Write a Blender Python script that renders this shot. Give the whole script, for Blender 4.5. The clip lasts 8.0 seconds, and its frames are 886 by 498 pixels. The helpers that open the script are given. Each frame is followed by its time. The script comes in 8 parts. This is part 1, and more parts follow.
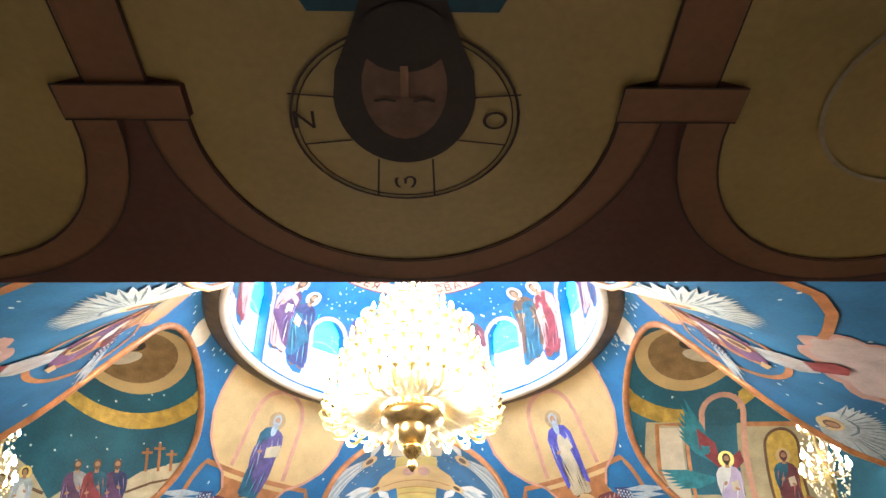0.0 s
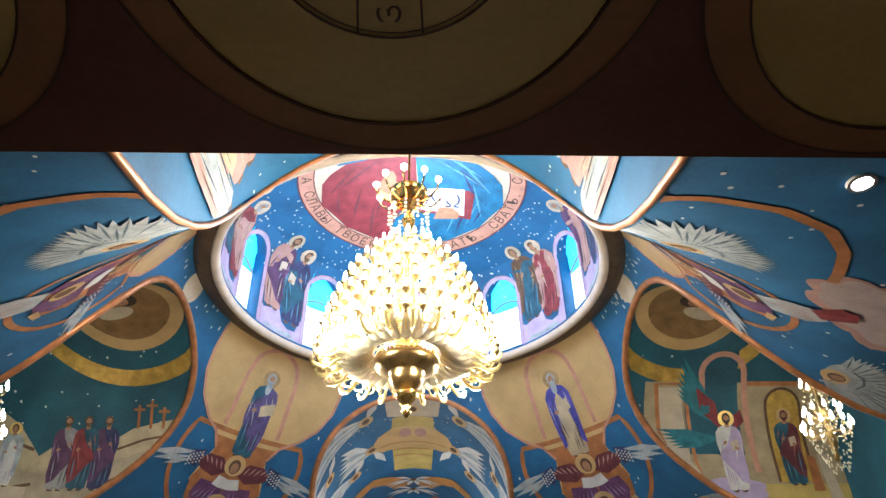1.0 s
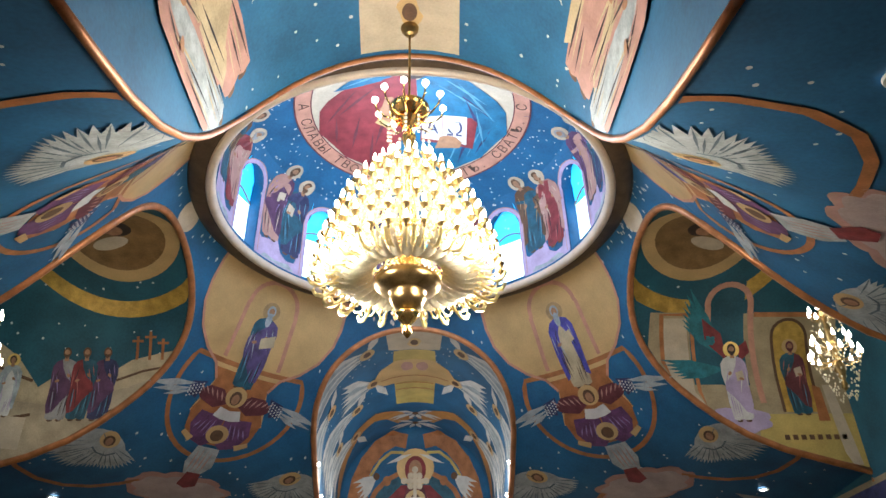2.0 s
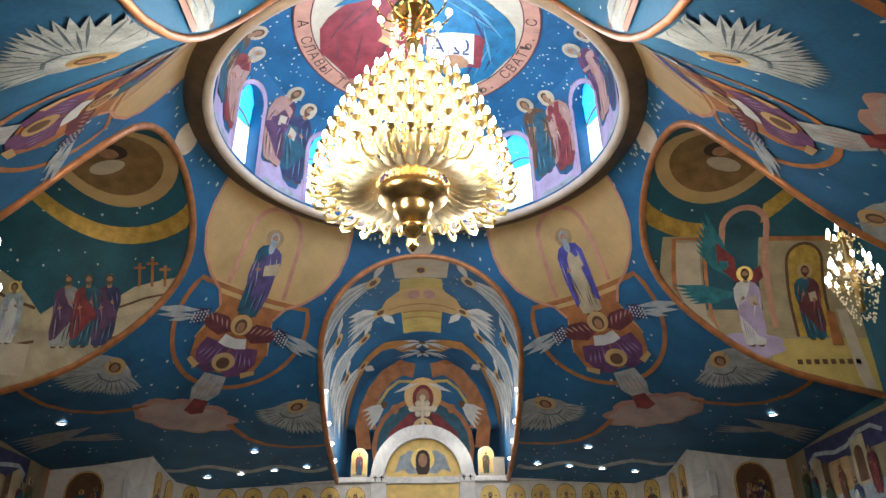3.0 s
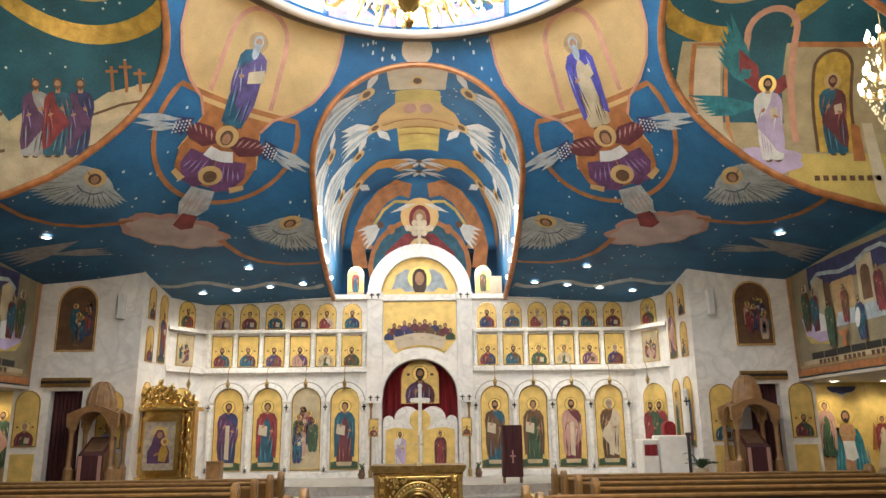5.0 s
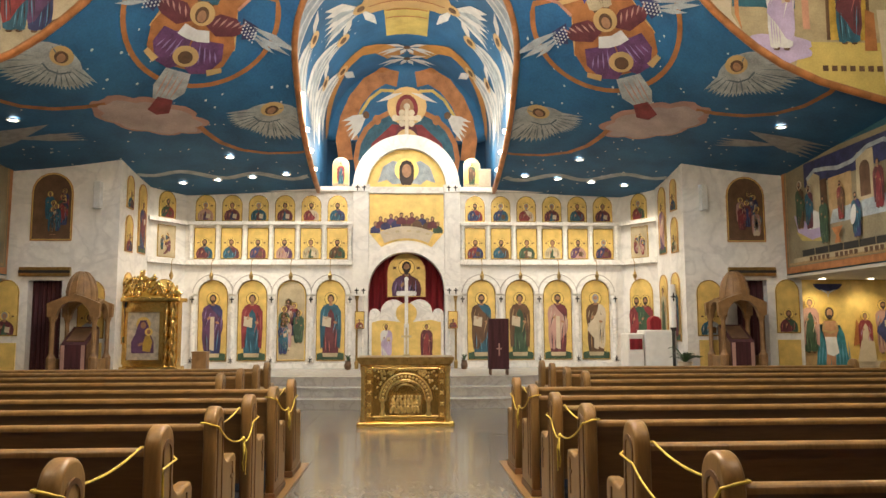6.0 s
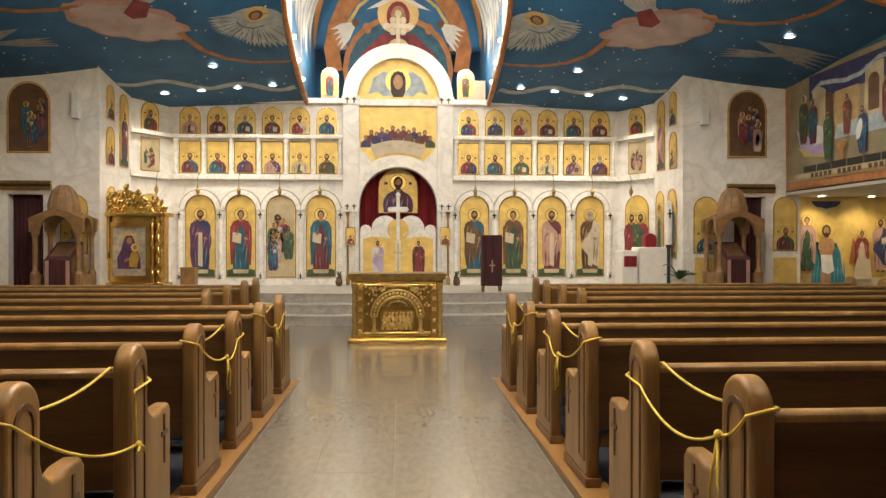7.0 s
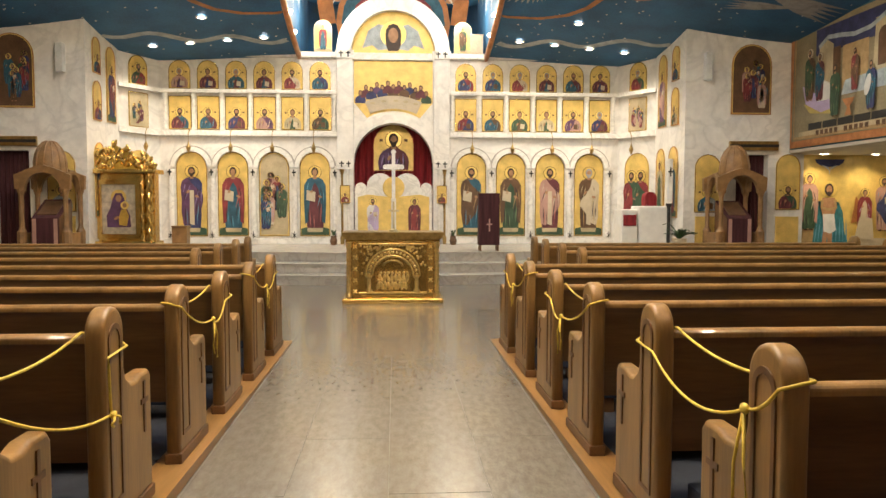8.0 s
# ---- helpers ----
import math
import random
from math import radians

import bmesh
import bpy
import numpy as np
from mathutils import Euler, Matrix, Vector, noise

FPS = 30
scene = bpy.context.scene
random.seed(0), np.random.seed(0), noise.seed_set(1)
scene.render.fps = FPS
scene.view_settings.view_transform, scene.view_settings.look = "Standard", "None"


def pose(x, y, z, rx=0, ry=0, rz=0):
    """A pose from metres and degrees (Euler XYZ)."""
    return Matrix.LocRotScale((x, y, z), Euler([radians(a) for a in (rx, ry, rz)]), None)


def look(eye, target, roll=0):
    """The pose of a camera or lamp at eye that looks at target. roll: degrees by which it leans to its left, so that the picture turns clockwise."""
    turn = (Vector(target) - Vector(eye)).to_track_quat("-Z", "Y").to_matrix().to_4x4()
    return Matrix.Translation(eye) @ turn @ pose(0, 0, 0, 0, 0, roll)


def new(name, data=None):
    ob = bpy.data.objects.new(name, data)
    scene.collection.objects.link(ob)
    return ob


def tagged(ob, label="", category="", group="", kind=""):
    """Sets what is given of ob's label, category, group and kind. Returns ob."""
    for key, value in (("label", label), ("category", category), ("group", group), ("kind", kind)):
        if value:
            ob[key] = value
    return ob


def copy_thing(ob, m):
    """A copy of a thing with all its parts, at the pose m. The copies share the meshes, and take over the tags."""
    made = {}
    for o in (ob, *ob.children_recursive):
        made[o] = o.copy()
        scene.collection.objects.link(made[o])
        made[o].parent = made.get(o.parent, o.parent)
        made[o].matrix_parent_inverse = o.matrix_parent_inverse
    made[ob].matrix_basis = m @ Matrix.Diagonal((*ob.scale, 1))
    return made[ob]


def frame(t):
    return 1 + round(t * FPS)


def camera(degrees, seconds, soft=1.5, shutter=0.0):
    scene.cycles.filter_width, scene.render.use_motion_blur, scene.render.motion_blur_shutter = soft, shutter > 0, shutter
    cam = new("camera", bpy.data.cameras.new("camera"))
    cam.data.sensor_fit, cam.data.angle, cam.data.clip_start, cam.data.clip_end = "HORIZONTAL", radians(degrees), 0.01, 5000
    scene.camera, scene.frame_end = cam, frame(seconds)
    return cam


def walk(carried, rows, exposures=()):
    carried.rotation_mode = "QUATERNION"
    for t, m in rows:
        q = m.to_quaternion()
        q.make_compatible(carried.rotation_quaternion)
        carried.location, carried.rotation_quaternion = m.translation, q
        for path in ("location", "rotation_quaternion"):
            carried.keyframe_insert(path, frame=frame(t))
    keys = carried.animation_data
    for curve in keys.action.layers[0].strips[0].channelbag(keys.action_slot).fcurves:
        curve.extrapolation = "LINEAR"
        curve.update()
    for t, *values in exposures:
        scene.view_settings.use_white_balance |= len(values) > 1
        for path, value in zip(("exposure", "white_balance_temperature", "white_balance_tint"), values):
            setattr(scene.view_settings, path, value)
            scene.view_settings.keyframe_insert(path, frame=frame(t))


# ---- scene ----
cam = camera(61.2, 8.0)
PATH = [
    (0, (0.064, 2.945, 1.469), (0.127, 4.522, 2.698), -1.4),
    (0.5, (0.075, 3.132, 1.434), (0.14, 4.723, 2.645), -1.3),
    (1, (0.095, 3.326, 1.396), (0.162, 4.945, 2.568), -1.2),
    (1.5, (0.097, 3.521, 1.375), (0.166, 5.179, 2.492), -1.1),
    (2.8, (0.099, 4.019, 1.349), (0.147, 5.788, 2.281), -1.2),
    (3, (0.101, 4.095, 1.343), (0.147, 5.879, 2.246), -1.1),
    (3.4, (0.099, 4.237, 1.341), (0.14, 6.057, 2.168), -1.1),
    (3.5, (0.1, 4.281, 1.341), (0.14, 6.109, 2.15), -1.0),
    (4, (0.08, 4.467, 1.347), (0.12, 6.33, 2.072), -1.1),
    (4.5, (0.098, 4.644, 1.34), (0.139, 6.548, 1.951), -0.8),
    (4.7, (0.101, 4.715, 1.341), (0.145, 6.634, 1.901), -0.8),
    (5.8, (0.024, 5.11, 1.334), (0.11, 7.091, 1.594), -0.2),
    (6, (0.026, 5.191, 1.325), (0.12, 7.178, 1.533), -0.2),
    (6.5, (0.029, 5.385, 1.311), (0.14, 7.381, 1.362), -0.1),
    (7, (0.028, 5.489, 1.305), (0.144, 7.486, 1.294), -0.0),
    (7.5, (0.03, 5.608, 1.298), (0.152, 7.603, 1.229), 0.1),
    (8, (0.032, 5.72, 1.292), (0.159, 7.712, 1.172), 0.1),
]
walk(cam, [(t, look(eye, target, roll)) for t, eye, target, roll in PATH],
     [(0.0, 0.25, 5600, 10), (0.5, -0.2, 5600, 10), (1.0, -0.95, 5600, 10), (1.5, -1.35, 5600, 10), (3.0, -1.4, 5700, 10), (3.5, -1.1, 5750, 10), (4.0, -0.8, 5850, 10), (4.5, -0.55, 5900, 10),
      (6.0, -0.3, 6700, 10), (6.5, -0.32, 6850, 10), (7.0, -0.32, 6900, 10), (8.0, -0.15, 6950, 10)])

# ---- light ----
world = bpy.data.worlds.new("world")
scene.world = world
world.use_nodes = True
sky = world.node_tree.nodes.new("ShaderNodeTexSky")
sky.sky_type, sky.sun_disc, sky.sun_elevation, sky.sun_rotation = "NISHITA", False, radians(40), radians(150)
world.node_tree.links.new(sky.outputs[0], world.node_tree.nodes["Background"].inputs[0])
world.node_tree.nodes["Background"].inputs[1].default_value = 0.12

WARM = (1.0, 0.83, 0.62)


def lamp(name, kind, m, energy, color=WARM, size=0.1, spot=100.0, blend=0.5):
    data = bpy.data.lights.new(name, kind)
    data.energy, data.color = energy, color
    if kind == "AREA":
        data.size = size
    else:
        data.shadow_soft_size = size
    if kind == "SPOT":
        data.spot_size, data.spot_blend = radians(spot), blend
    ob = new(name, data)
    ob.matrix_world = m
    return ob


# ---- materials ----
MATS = {}


def mat(name, color, rough=0.6, metal=0.0, vary=0.15, scale=6.0, bump=0.0, fine=60.0, stretch=(1, 1, 1), second=None, emit=0.0, coat=0.0):
    """A paint, wood, stone or metal with variation at two scales and a fine relief."""
    if name in MATS:
        return MATS[name]
    m = bpy.data.materials.new(name)
    MATS[name] = m
    m.use_nodes = True
    nt = m.node_tree
    b = nt.nodes["Principled BSDF"]
    b.inputs["Roughness"].default_value, b.inputs["Metallic"].default_value = rough, metal
    b.inputs["Coat Weight"].default_value = coat
    c = (*color, 1)
    geo = nt.nodes.new("ShaderNodeNewGeometry")
    mp = nt.nodes.new("ShaderNodeMapping")
    mp.inputs["Scale"].default_value = stretch
    nt.links.new(geo.outputs["Position"], mp.inputs["Vector"])
    big, small = nt.nodes.new("ShaderNodeTexNoise"), nt.nodes.new("ShaderNodeTexNoise")
    big.inputs["Scale"].default_value, small.inputs["Scale"].default_value = scale, fine
    big.inputs["Detail"].default_value, small.inputs["Detail"].default_value = 5, 3
    for n in (big, small):
        nt.links.new(mp.outputs[0], n.inputs["Vector"])
    add = nt.nodes.new("ShaderNodeMath")
    add.operation = "MULTIPLY_ADD"
    add.inputs[1].default_value = 0.45
    nt.links.new(small.outputs[0], add.inputs[0])
    nt.links.new(big.outputs[0], add.inputs[2])
    ramp = nt.nodes.new("ShaderNodeValToRGB")
    ramp.color_ramp.elements[0].position, ramp.color_ramp.elements[1].position = 0.5, 0.95
    other = second or tuple(min(1, x * (1 + vary) + 0.02 * vary) for x in color)
    first = color if second else tuple(x * (1 - vary) for x in color)
    ramp.color_ramp.elements[0].color, ramp.color_ramp.elements[1].color = (*first, 1), (*other, 1)
    nt.links.new(add.outputs[0], ramp.inputs[0])
    nt.links.new(ramp.outputs[0], b.inputs["Base Color"])
    if bump:
        bp = nt.nodes.new("ShaderNodeBump")
        bp.inputs["Strength"].default_value, bp.inputs["Distance"].default_value = bump, 0.01
        nt.links.new(add.outputs[0], bp.inputs["Height"])
        nt.links.new(bp.outputs[0], b.inputs["Normal"])
    if emit:
        b.inputs["Emission Color"].default_value, b.inputs["Emission Strength"].default_value = c, emit
    return m


def marble_mat(name, base, vein, rough, scale, coat=0.0, amount=0.45, vary=0.06, fine=40):
    if name in MATS:
        return MATS[name]
    m = mat(name, base, rough, 0, vary, 3, 0.02, fine, coat=coat)
    nt = m.node_tree
    b = nt.nodes["Principled BSDF"]
    geo = [n for n in nt.nodes if n.type == "NEW_GEOMETRY"][0]
    n1 = nt.nodes.new("ShaderNodeTexNoise")
    n1.inputs["Scale"].default_value, n1.inputs["Detail"].default_value, n1.inputs["Distortion"].default_value = scale, 8, 1.6
    nt.links.new(geo.outputs["Position"], n1.inputs["Vector"])
    r = nt.nodes.new("ShaderNodeValToRGB")
    e = r.color_ramp.elements
    e[0].position, e[1].position = 0.44, 0.56
    e[0].color, e[1].color = (0, 0, 0, 1), (0, 0, 0, 1)
    mid = e.new(0.5)
    mid.color = (amount, amount, amount, 1)
    nt.links.new(n1.outputs[0], r.inputs[0])
    mix = nt.nodes.new("ShaderNodeMix")
    mix.data_type = "RGBA"
    old = b.inputs["Base Color"].links[0].from_socket
    nt.links.new(r.outputs[0], mix.inputs[0])
    nt.links.new(old, mix.inputs[6])
    mix.inputs[7].default_value = (*vein, 1)
    nt.links.new(mix.outputs[2], b.inputs["Base Color"])
    return m


def glow_mat(name, color, strength):
    m = bpy.data.materials.new(name)
    MATS[name] = m
    m.use_nodes = True
    b = m.node_tree.nodes["Principled BSDF"]
    b.inputs["Base Color"].default_value = (*color, 1)
    b.inputs["Emission Color"].default_value, b.inputs["Emission Strength"].default_value = (*color, 1), strength
    return m


BLUE = mat("fresco_blue", (0.013, 0.105, 0.235), 0.65, vary=0.28, scale=1.6, fine=30, bump=0.06)
TEAL = mat("fresco_teal", (0.012, 0.085, 0.125), 0.65, vary=0.3, scale=1.6, fine=30, bump=0.06)
MARBLE = marble_mat("white_marble", (0.72, 0.70, 0.665), (0.40, 0.39, 0.38), 0.3, 1.1, amount=0.32, vary=0.09, fine=12)
MARBLE_TRIM = marble_mat("white_marble_trim", (0.78, 0.76, 0.72), (0.45, 0.44, 0.42), 0.22, 2.6)
STEP = marble_mat("grey_marble", (0.42, 0.40, 0.37), (0.24, 0.23, 0.22), 0.25, 3.0)
FLOOR = mat("floor_granite", (0.165, 0.15, 0.128), 0.25, vary=0.2, scale=16, fine=60, bump=0.006, stretch=(1.6, 0.6, 1), coat=0.2)
JOINT = mat("floor_joint", (0.12, 0.105, 0.09), 0.5)
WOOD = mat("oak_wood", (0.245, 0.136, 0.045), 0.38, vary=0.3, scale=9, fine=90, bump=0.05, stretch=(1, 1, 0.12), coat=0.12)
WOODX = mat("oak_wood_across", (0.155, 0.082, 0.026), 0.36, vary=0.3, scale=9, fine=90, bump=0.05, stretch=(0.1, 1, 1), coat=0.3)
WOOD_DARK = mat("oak_plinth", (0.12, 0.055, 0.02), 0.4, vary=0.3, scale=9, fine=90, bump=0.05)
WOOD_LIGHT = mat("carved_wood", (0.23, 0.125, 0.05), 0.42, vary=0.3, scale=8, fine=70, bump=0.12)
SUBFLOOR = mat("oak_boards", (0.27, 0.145, 0.05), 0.35, vary=0.25, scale=5, fine=60, stretch=(1, 0.1, 1))
NAVY = mat("navy_cushion", (0.012, 0.02, 0.045), 0.85, vary=0.3, scale=12, fine=160, bump=0.1)
GOLD = mat("gilded_metal", (0.75, 0.50, 0.16), 0.26, 1.0, 0.25, 14, 0.15, 70)
BRASS = mat("dark_brass", (0.38, 0.26, 0.10), 0.32, 1.0, 0.3, 14, 0.1, 70)
GOLD_PAINT = mat("gold_paint", (0.52, 0.33, 0.06), 0.38, 0.35, 0.3, 7, 0.05, 50)
ICON_GOLD = mat("icon_gold", (0.69, 0.49, 0.15), 0.42, 0.2, 0.18, 6, 0.02, 60)
BRONZE_GOLD = mat("mural_gold", (0.57, 0.39, 0.17), 0.38, 0.25, 0.16, 2, 0.03, 40)
ORANGE = mat("orange_band", (0.35, 0.135, 0.04), 0.5, vary=0.3, scale=5, fine=50)
COPPER = mat("copper_trim", (0.42, 0.17, 0.06), 0.38, 0.3, 0.3, 6, 0.05, 60)
PINKGOLD = mat("pale_cornice", (0.66, 0.55, 0.44), 0.4, 0.1, 0.12, 4, 0.03, 50)
LIP_SHADE = mat("lip_shade", (0.085, 0.055, 0.03), 0.45, 0.2, 0.3, 5, 0.04, 50)
REDBROWN = mat("gallery_red", (0.15, 0.05, 0.032), 0.6, vary=0.2, scale=2, fine=40, bump=0.03)
OCHRE = mat("gallery_ochre", (0.52, 0.37, 0.12), 0.42, vary=0.16, scale=2, fine=40, bump=0.03)
TAN = mat("gallery_tan", (0.30, 0.135, 0.06), 0.6, vary=0.15, scale=2, fine=40, bump=0.03)
LINE = mat("painted_line", (0.06, 0.03, 0.018), 0.6)
CREAM = mat("cream_paint", (0.52, 0.44, 0.32), 0.6, vary=0.15, scale=4, fine=40)
WHITE = mat("white_paint", (0.58, 0.58, 0.56), 0.6, vary=0.14, scale=6, fine=40)
PALE = mat("pale_blue_grey", (0.33, 0.38, 0.41), 0.6, vary=0.3, scale=6, fine=40)
LILAC = mat("lilac_paint", (0.42, 0.34, 0.52), 0.6, vary=0.2, scale=4, fine=40)
PINK = mat("pink_paint", (0.42, 0.24, 0.20), 0.6, vary=0.18, scale=4, fine=40)
SAND = mat("sand_paint", (0.45, 0.37, 0.23), 0.6, vary=0.25, scale=3, fine=40)
RED = mat("red_paint", (0.20, 0.025, 0.03), 0.6, vary=0.35, scale=6, fine=40)
MAROON = mat("maroon_paint", (0.11, 0.022, 0.03), 0.6, vary=0.35, scale=6, fine=40)
PURPLE = mat("purple_paint", (0.09, 0.035, 0.095), 0.6, vary=0.35, scale=6, fine=40)
ULTRA = mat("ultramarine_paint", (0.025, 0.03, 0.10), 0.6, vary=0.4, scale=6, fine=40)
AZURE = mat("azure_paint", (0.016, 0.085, 0.13), 0.6, vary=0.35, scale=6, fine=40)
GREEN = mat("green_paint", (0.035, 0.075, 0.04), 0.6, vary=0.35, scale=6, fine=40)
BROWN = mat("brown_paint", (0.11, 0.055, 0.025), 0.6, vary=0.3, scale=6, fine=40)
SKIN = mat("flesh_paint", (0.36, 0.19, 0.10), 0.6, vary=0.2, scale=12, fine=60)
HAIR = mat("dark_hair_paint", (0.035, 0.02, 0.014), 0.6, vary=0.2)
GREY = mat("grey_paint", (0.28, 0.28, 0.28), 0.6, vary=0.25, scale=8, fine=50)
BLACK = mat("black_paint", (0.015, 0.014, 0.013), 0.5)
CLOTH_RED = mat("red_velvet", (0.22, 0.006, 0.012), 0.8, vary=0.4, scale=5, fine=60, stretch=(4, 4, 0.3), bump=0.2)
CLOTH_DARK = mat("dark_red_velvet", (0.05, 0.008, 0.012), 0.85, vary=0.4, scale=5, fine=60, stretch=(4, 4, 0.3), bump=0.2)
CLOTH_WHITE = mat("white_cloth", (0.72, 0.70, 0.66), 0.8, vary=0.08, scale=8, fine=120, bump=0.1)
LEAF = mat("leaf_green", (0.03, 0.075, 0.025), 0.4, vary=0.35, scale=12)
ROPE = mat("yellow_rope", (0.62, 0.46, 0.07), 0.6, vary=0.2, scale=40, fine=300, bump=0.3)
PLASTER = mat("plaster", (0.55, 0.50, 0.42), 0.7, vary=0.1, scale=2, fine=40)
BULB = glow_mat("bulb_glow", (1.0, 0.84, 0.58), 140.0)
SPOT = glow_mat("downlight_glow", (1.0, 0.94, 0.82), 26.0)
BULB_SMALL = glow_mat("small_bulb_glow", (1.0, 0.84, 0.58), 45.0)
CRYSTAL = mat("crystal", (0.92, 0.82, 0.58), 0.12, 0.0, 0.1, 30)
PANE = glow_mat("daylight_pane", (0.08, 0.62, 1.0), 2.4)
PANE_LOW = glow_mat("daylight_pane_white", (0.78, 0.93, 1.0), 6.5)

# ---- mesh helpers ----


def finish(name, bm, material, parent=None, label="", smooth=False):
    me = bpy.data.meshes.new(name)
    bm.normal_update()
    bm.to_mesh(me)
    bm.free()
    for m in material if isinstance(material, (list, tuple)) else (material,):
        me.materials.append(m)
    if smooth:
        for p in me.polygons:
            p.use_smooth = True
    ob = new(name, me)
    ob.parent = parent
    return tagged(ob, label)


def part(name, bm, material, parent, label="", smooth=False):
    return finish(name, bm, material, parent, label, smooth)


def thing(name, label, category, at=(0, 0, 0), group="", kind="", turn=0):
    ob = new(name)
    ob.empty_display_size = 0.2
    ob.matrix_world = pose(*at, 0, 0, turn)
    return tagged(ob, label, category, group, kind)


def box(bm, x0, x1, y0, y1, z0, z1, bevel=0.0):
    r = bmesh.ops.create_cube(bm, size=1, matrix=Matrix.Translation(((x0 + x1) / 2, (y0 + y1) / 2, (z0 + z1) / 2)) @ Matrix.Diagonal((abs(x1 - x0), abs(y1 - y0), abs(z1 - z0), 1)))
    if bevel:
        es = {e for v in r["verts"] for e in v.link_edges}
        bmesh.ops.bevel(bm, geom=list(es), offset=bevel, segments=2, affect="EDGES", profile=0.6)
    return bm


def boxm(*a, bevel=0.0):
    return box(bmesh.new(), *a, bevel=bevel)


def lathe(bm, profile, n=32, at=(0, 0, 0), a0=0.0, a1=360.0):
    """Turns (radius, height) pairs round the z axis at a place."""
    full = abs(a1 - a0) >= 360
    cols = []
    for i in range(n if full else n + 1):
        a = radians(a0 + (a1 - a0) * i / n)
        cols.append([bm.verts.new((at[0] + r * math.cos(a), at[1] + r * math.sin(a), at[2] + z)) for r, z in profile])
    for i in range(n):
        p, q = cols[i], cols[(i + 1) % len(cols)]
        for j in range(len(profile) - 1):
            bm.faces.new((p[j], q[j], q[j + 1], p[j + 1]))
    bmesh.ops.remove_doubles(bm, verts=bm.verts[:], dist=1e-5)
    return bm


def tube(bm, pts, r=0.01, n=6, closed=False):
    """A round bar along points; r may be a list."""
    pts = [Vector(p) for p in pts]
    rings = []
    for i, p in enumerate(pts):
        if closed:
            d = pts[(i + 1) % len(pts)] - pts[i - 1]
        else:
            d = pts[min(i + 1, len(pts) - 1)] - pts[max(i - 1, 0)]
        d.normalize()
        s = d.cross(Vector((0, 0, 1)))
        if s.length < 0.05:
            s = d.cross(Vector((0, 1, 0)))
        s.normalize()
        u = s.cross(d)
        rr = r[i] if isinstance(r, (list, tuple)) else r
        rings.append([bm.verts.new(p + (s * math.cos(2 * math.pi * k / n) + u * math.sin(2 * math.pi * k / n)) * rr) for k in range(n)])
    for i in range(len(rings) if closed else len(rings) - 1):
        a, b = rings[i], rings[(i + 1) % len(rings)]
        for k in range(n):
            bm.faces.new((a[k], a[(k + 1) % n], b[(k + 1) % n], b[k]))
    if not closed:
        bm.faces.new(rings[0][::-1])
        bm.faces.new(rings[-1])
    return bm


def prism(bm, poly, d0, d1, axis="y"):
    """Extrudes an outline given in the plane across axis from d0 to d1: (x, z) for y, (y, z) for x, (x, y) for z."""
    def at(p, d):
        return {"y": (p[0], d, p[1]), "x": (d, p[0], p[1]), "z": (p[0], p[1], d)}[axis]
    a, b = [bm.verts.new(at(p, d0)) for p in poly], [bm.verts.new(at(p, d1)) for p in poly]
    bm.faces.new(a)
    bm.faces.new(b[::-1])
    n = len(poly)
    for i in range(n):
        bm.faces.new((a[i], b[i], b[(i + 1) % n], a[(i + 1) % n]))
    bmesh.ops.recalc_face_normals(bm, faces=bm.faces[:])
    return bm


def ring_prism(bm, outer, inner, d0, d1, axis="y"):
    """Extrudes the open band between two outlines of equally many points."""
    for i in range(len(outer) - 1):
        prism(bm, [outer[i], outer[i + 1], inner[i + 1], inner[i]], d0, d1, axis)
    bmesh.ops.remove_doubles(bm, verts=bm.verts[:], dist=1e-5)
    return bm


def arc(cx, cy, r, a0, a1, n=12, ry=None):
    return [(cx + r * math.cos(radians(a0 + (a1 - a0) * i / n)), cy + (ry or r) * math.sin(radians(a0 + (a1 - a0) * i / n))) for i in range(n + 1)]


def ell(cx, cy, rx, ry, rot=0.0, n=20):
    c, s = math.cos(radians(rot)), math.sin(radians(rot))
    out = []
    for i in range(n):
        a = 2 * math.pi * i / n
        x, y = rx * math.cos(a), ry * math.sin(a)
        out.append((cx + x * c - y * s, cy + x * s + y * c))
    return out


def arched(cx, z0, w, h, n=10):
    """A rectangle with a round top, as an outline."""
    return [(cx - w / 2, z0), (cx + w / 2, z0)] + arc(cx, z0 + h - w / 2, w / 2, 0, 180, n)


# ---- the ceiling's form: a flaring shell round the dome, cut by four round vaults ----
CY = 13.2
SPAN, SPRING = 1.87, 5.72
PROFILE_R = [2.6, 3.2, 3.6, 4.0, 4.5, 5.0, 5.5, 6.0, 6.7, 7.8, 14.0]
PROFILE_Z = [8.9, 8.12, 7.42, 6.66, 5.95, 5.4, 5.0, 4.75, 4.53, 4.27, 4.22]
_m = np.gradient(np.array(PROFILE_Z), np.array(PROFILE_R))


def shell_z(r):
    r = min(max(r, PROFILE_R[0]), PROFILE_R[-1])
    i = min(int(np.searchsorted(PROFILE_R, r, "right")) - 1, len(PROFILE_R) - 2)
    h = PROFILE_R[i + 1] - PROFILE_R[i]
    u = (r - PROFILE_R[i]) / h
    return float((1 + 2 * u) * (1 - u) ** 2 * PROFILE_Z[i] + u * (1 - u) ** 2 * h * _m[i] + u * u * (3 - 2 * u) * PROFILE_Z[i + 1] + u * u * (u - 1) * h * _m[i + 1])


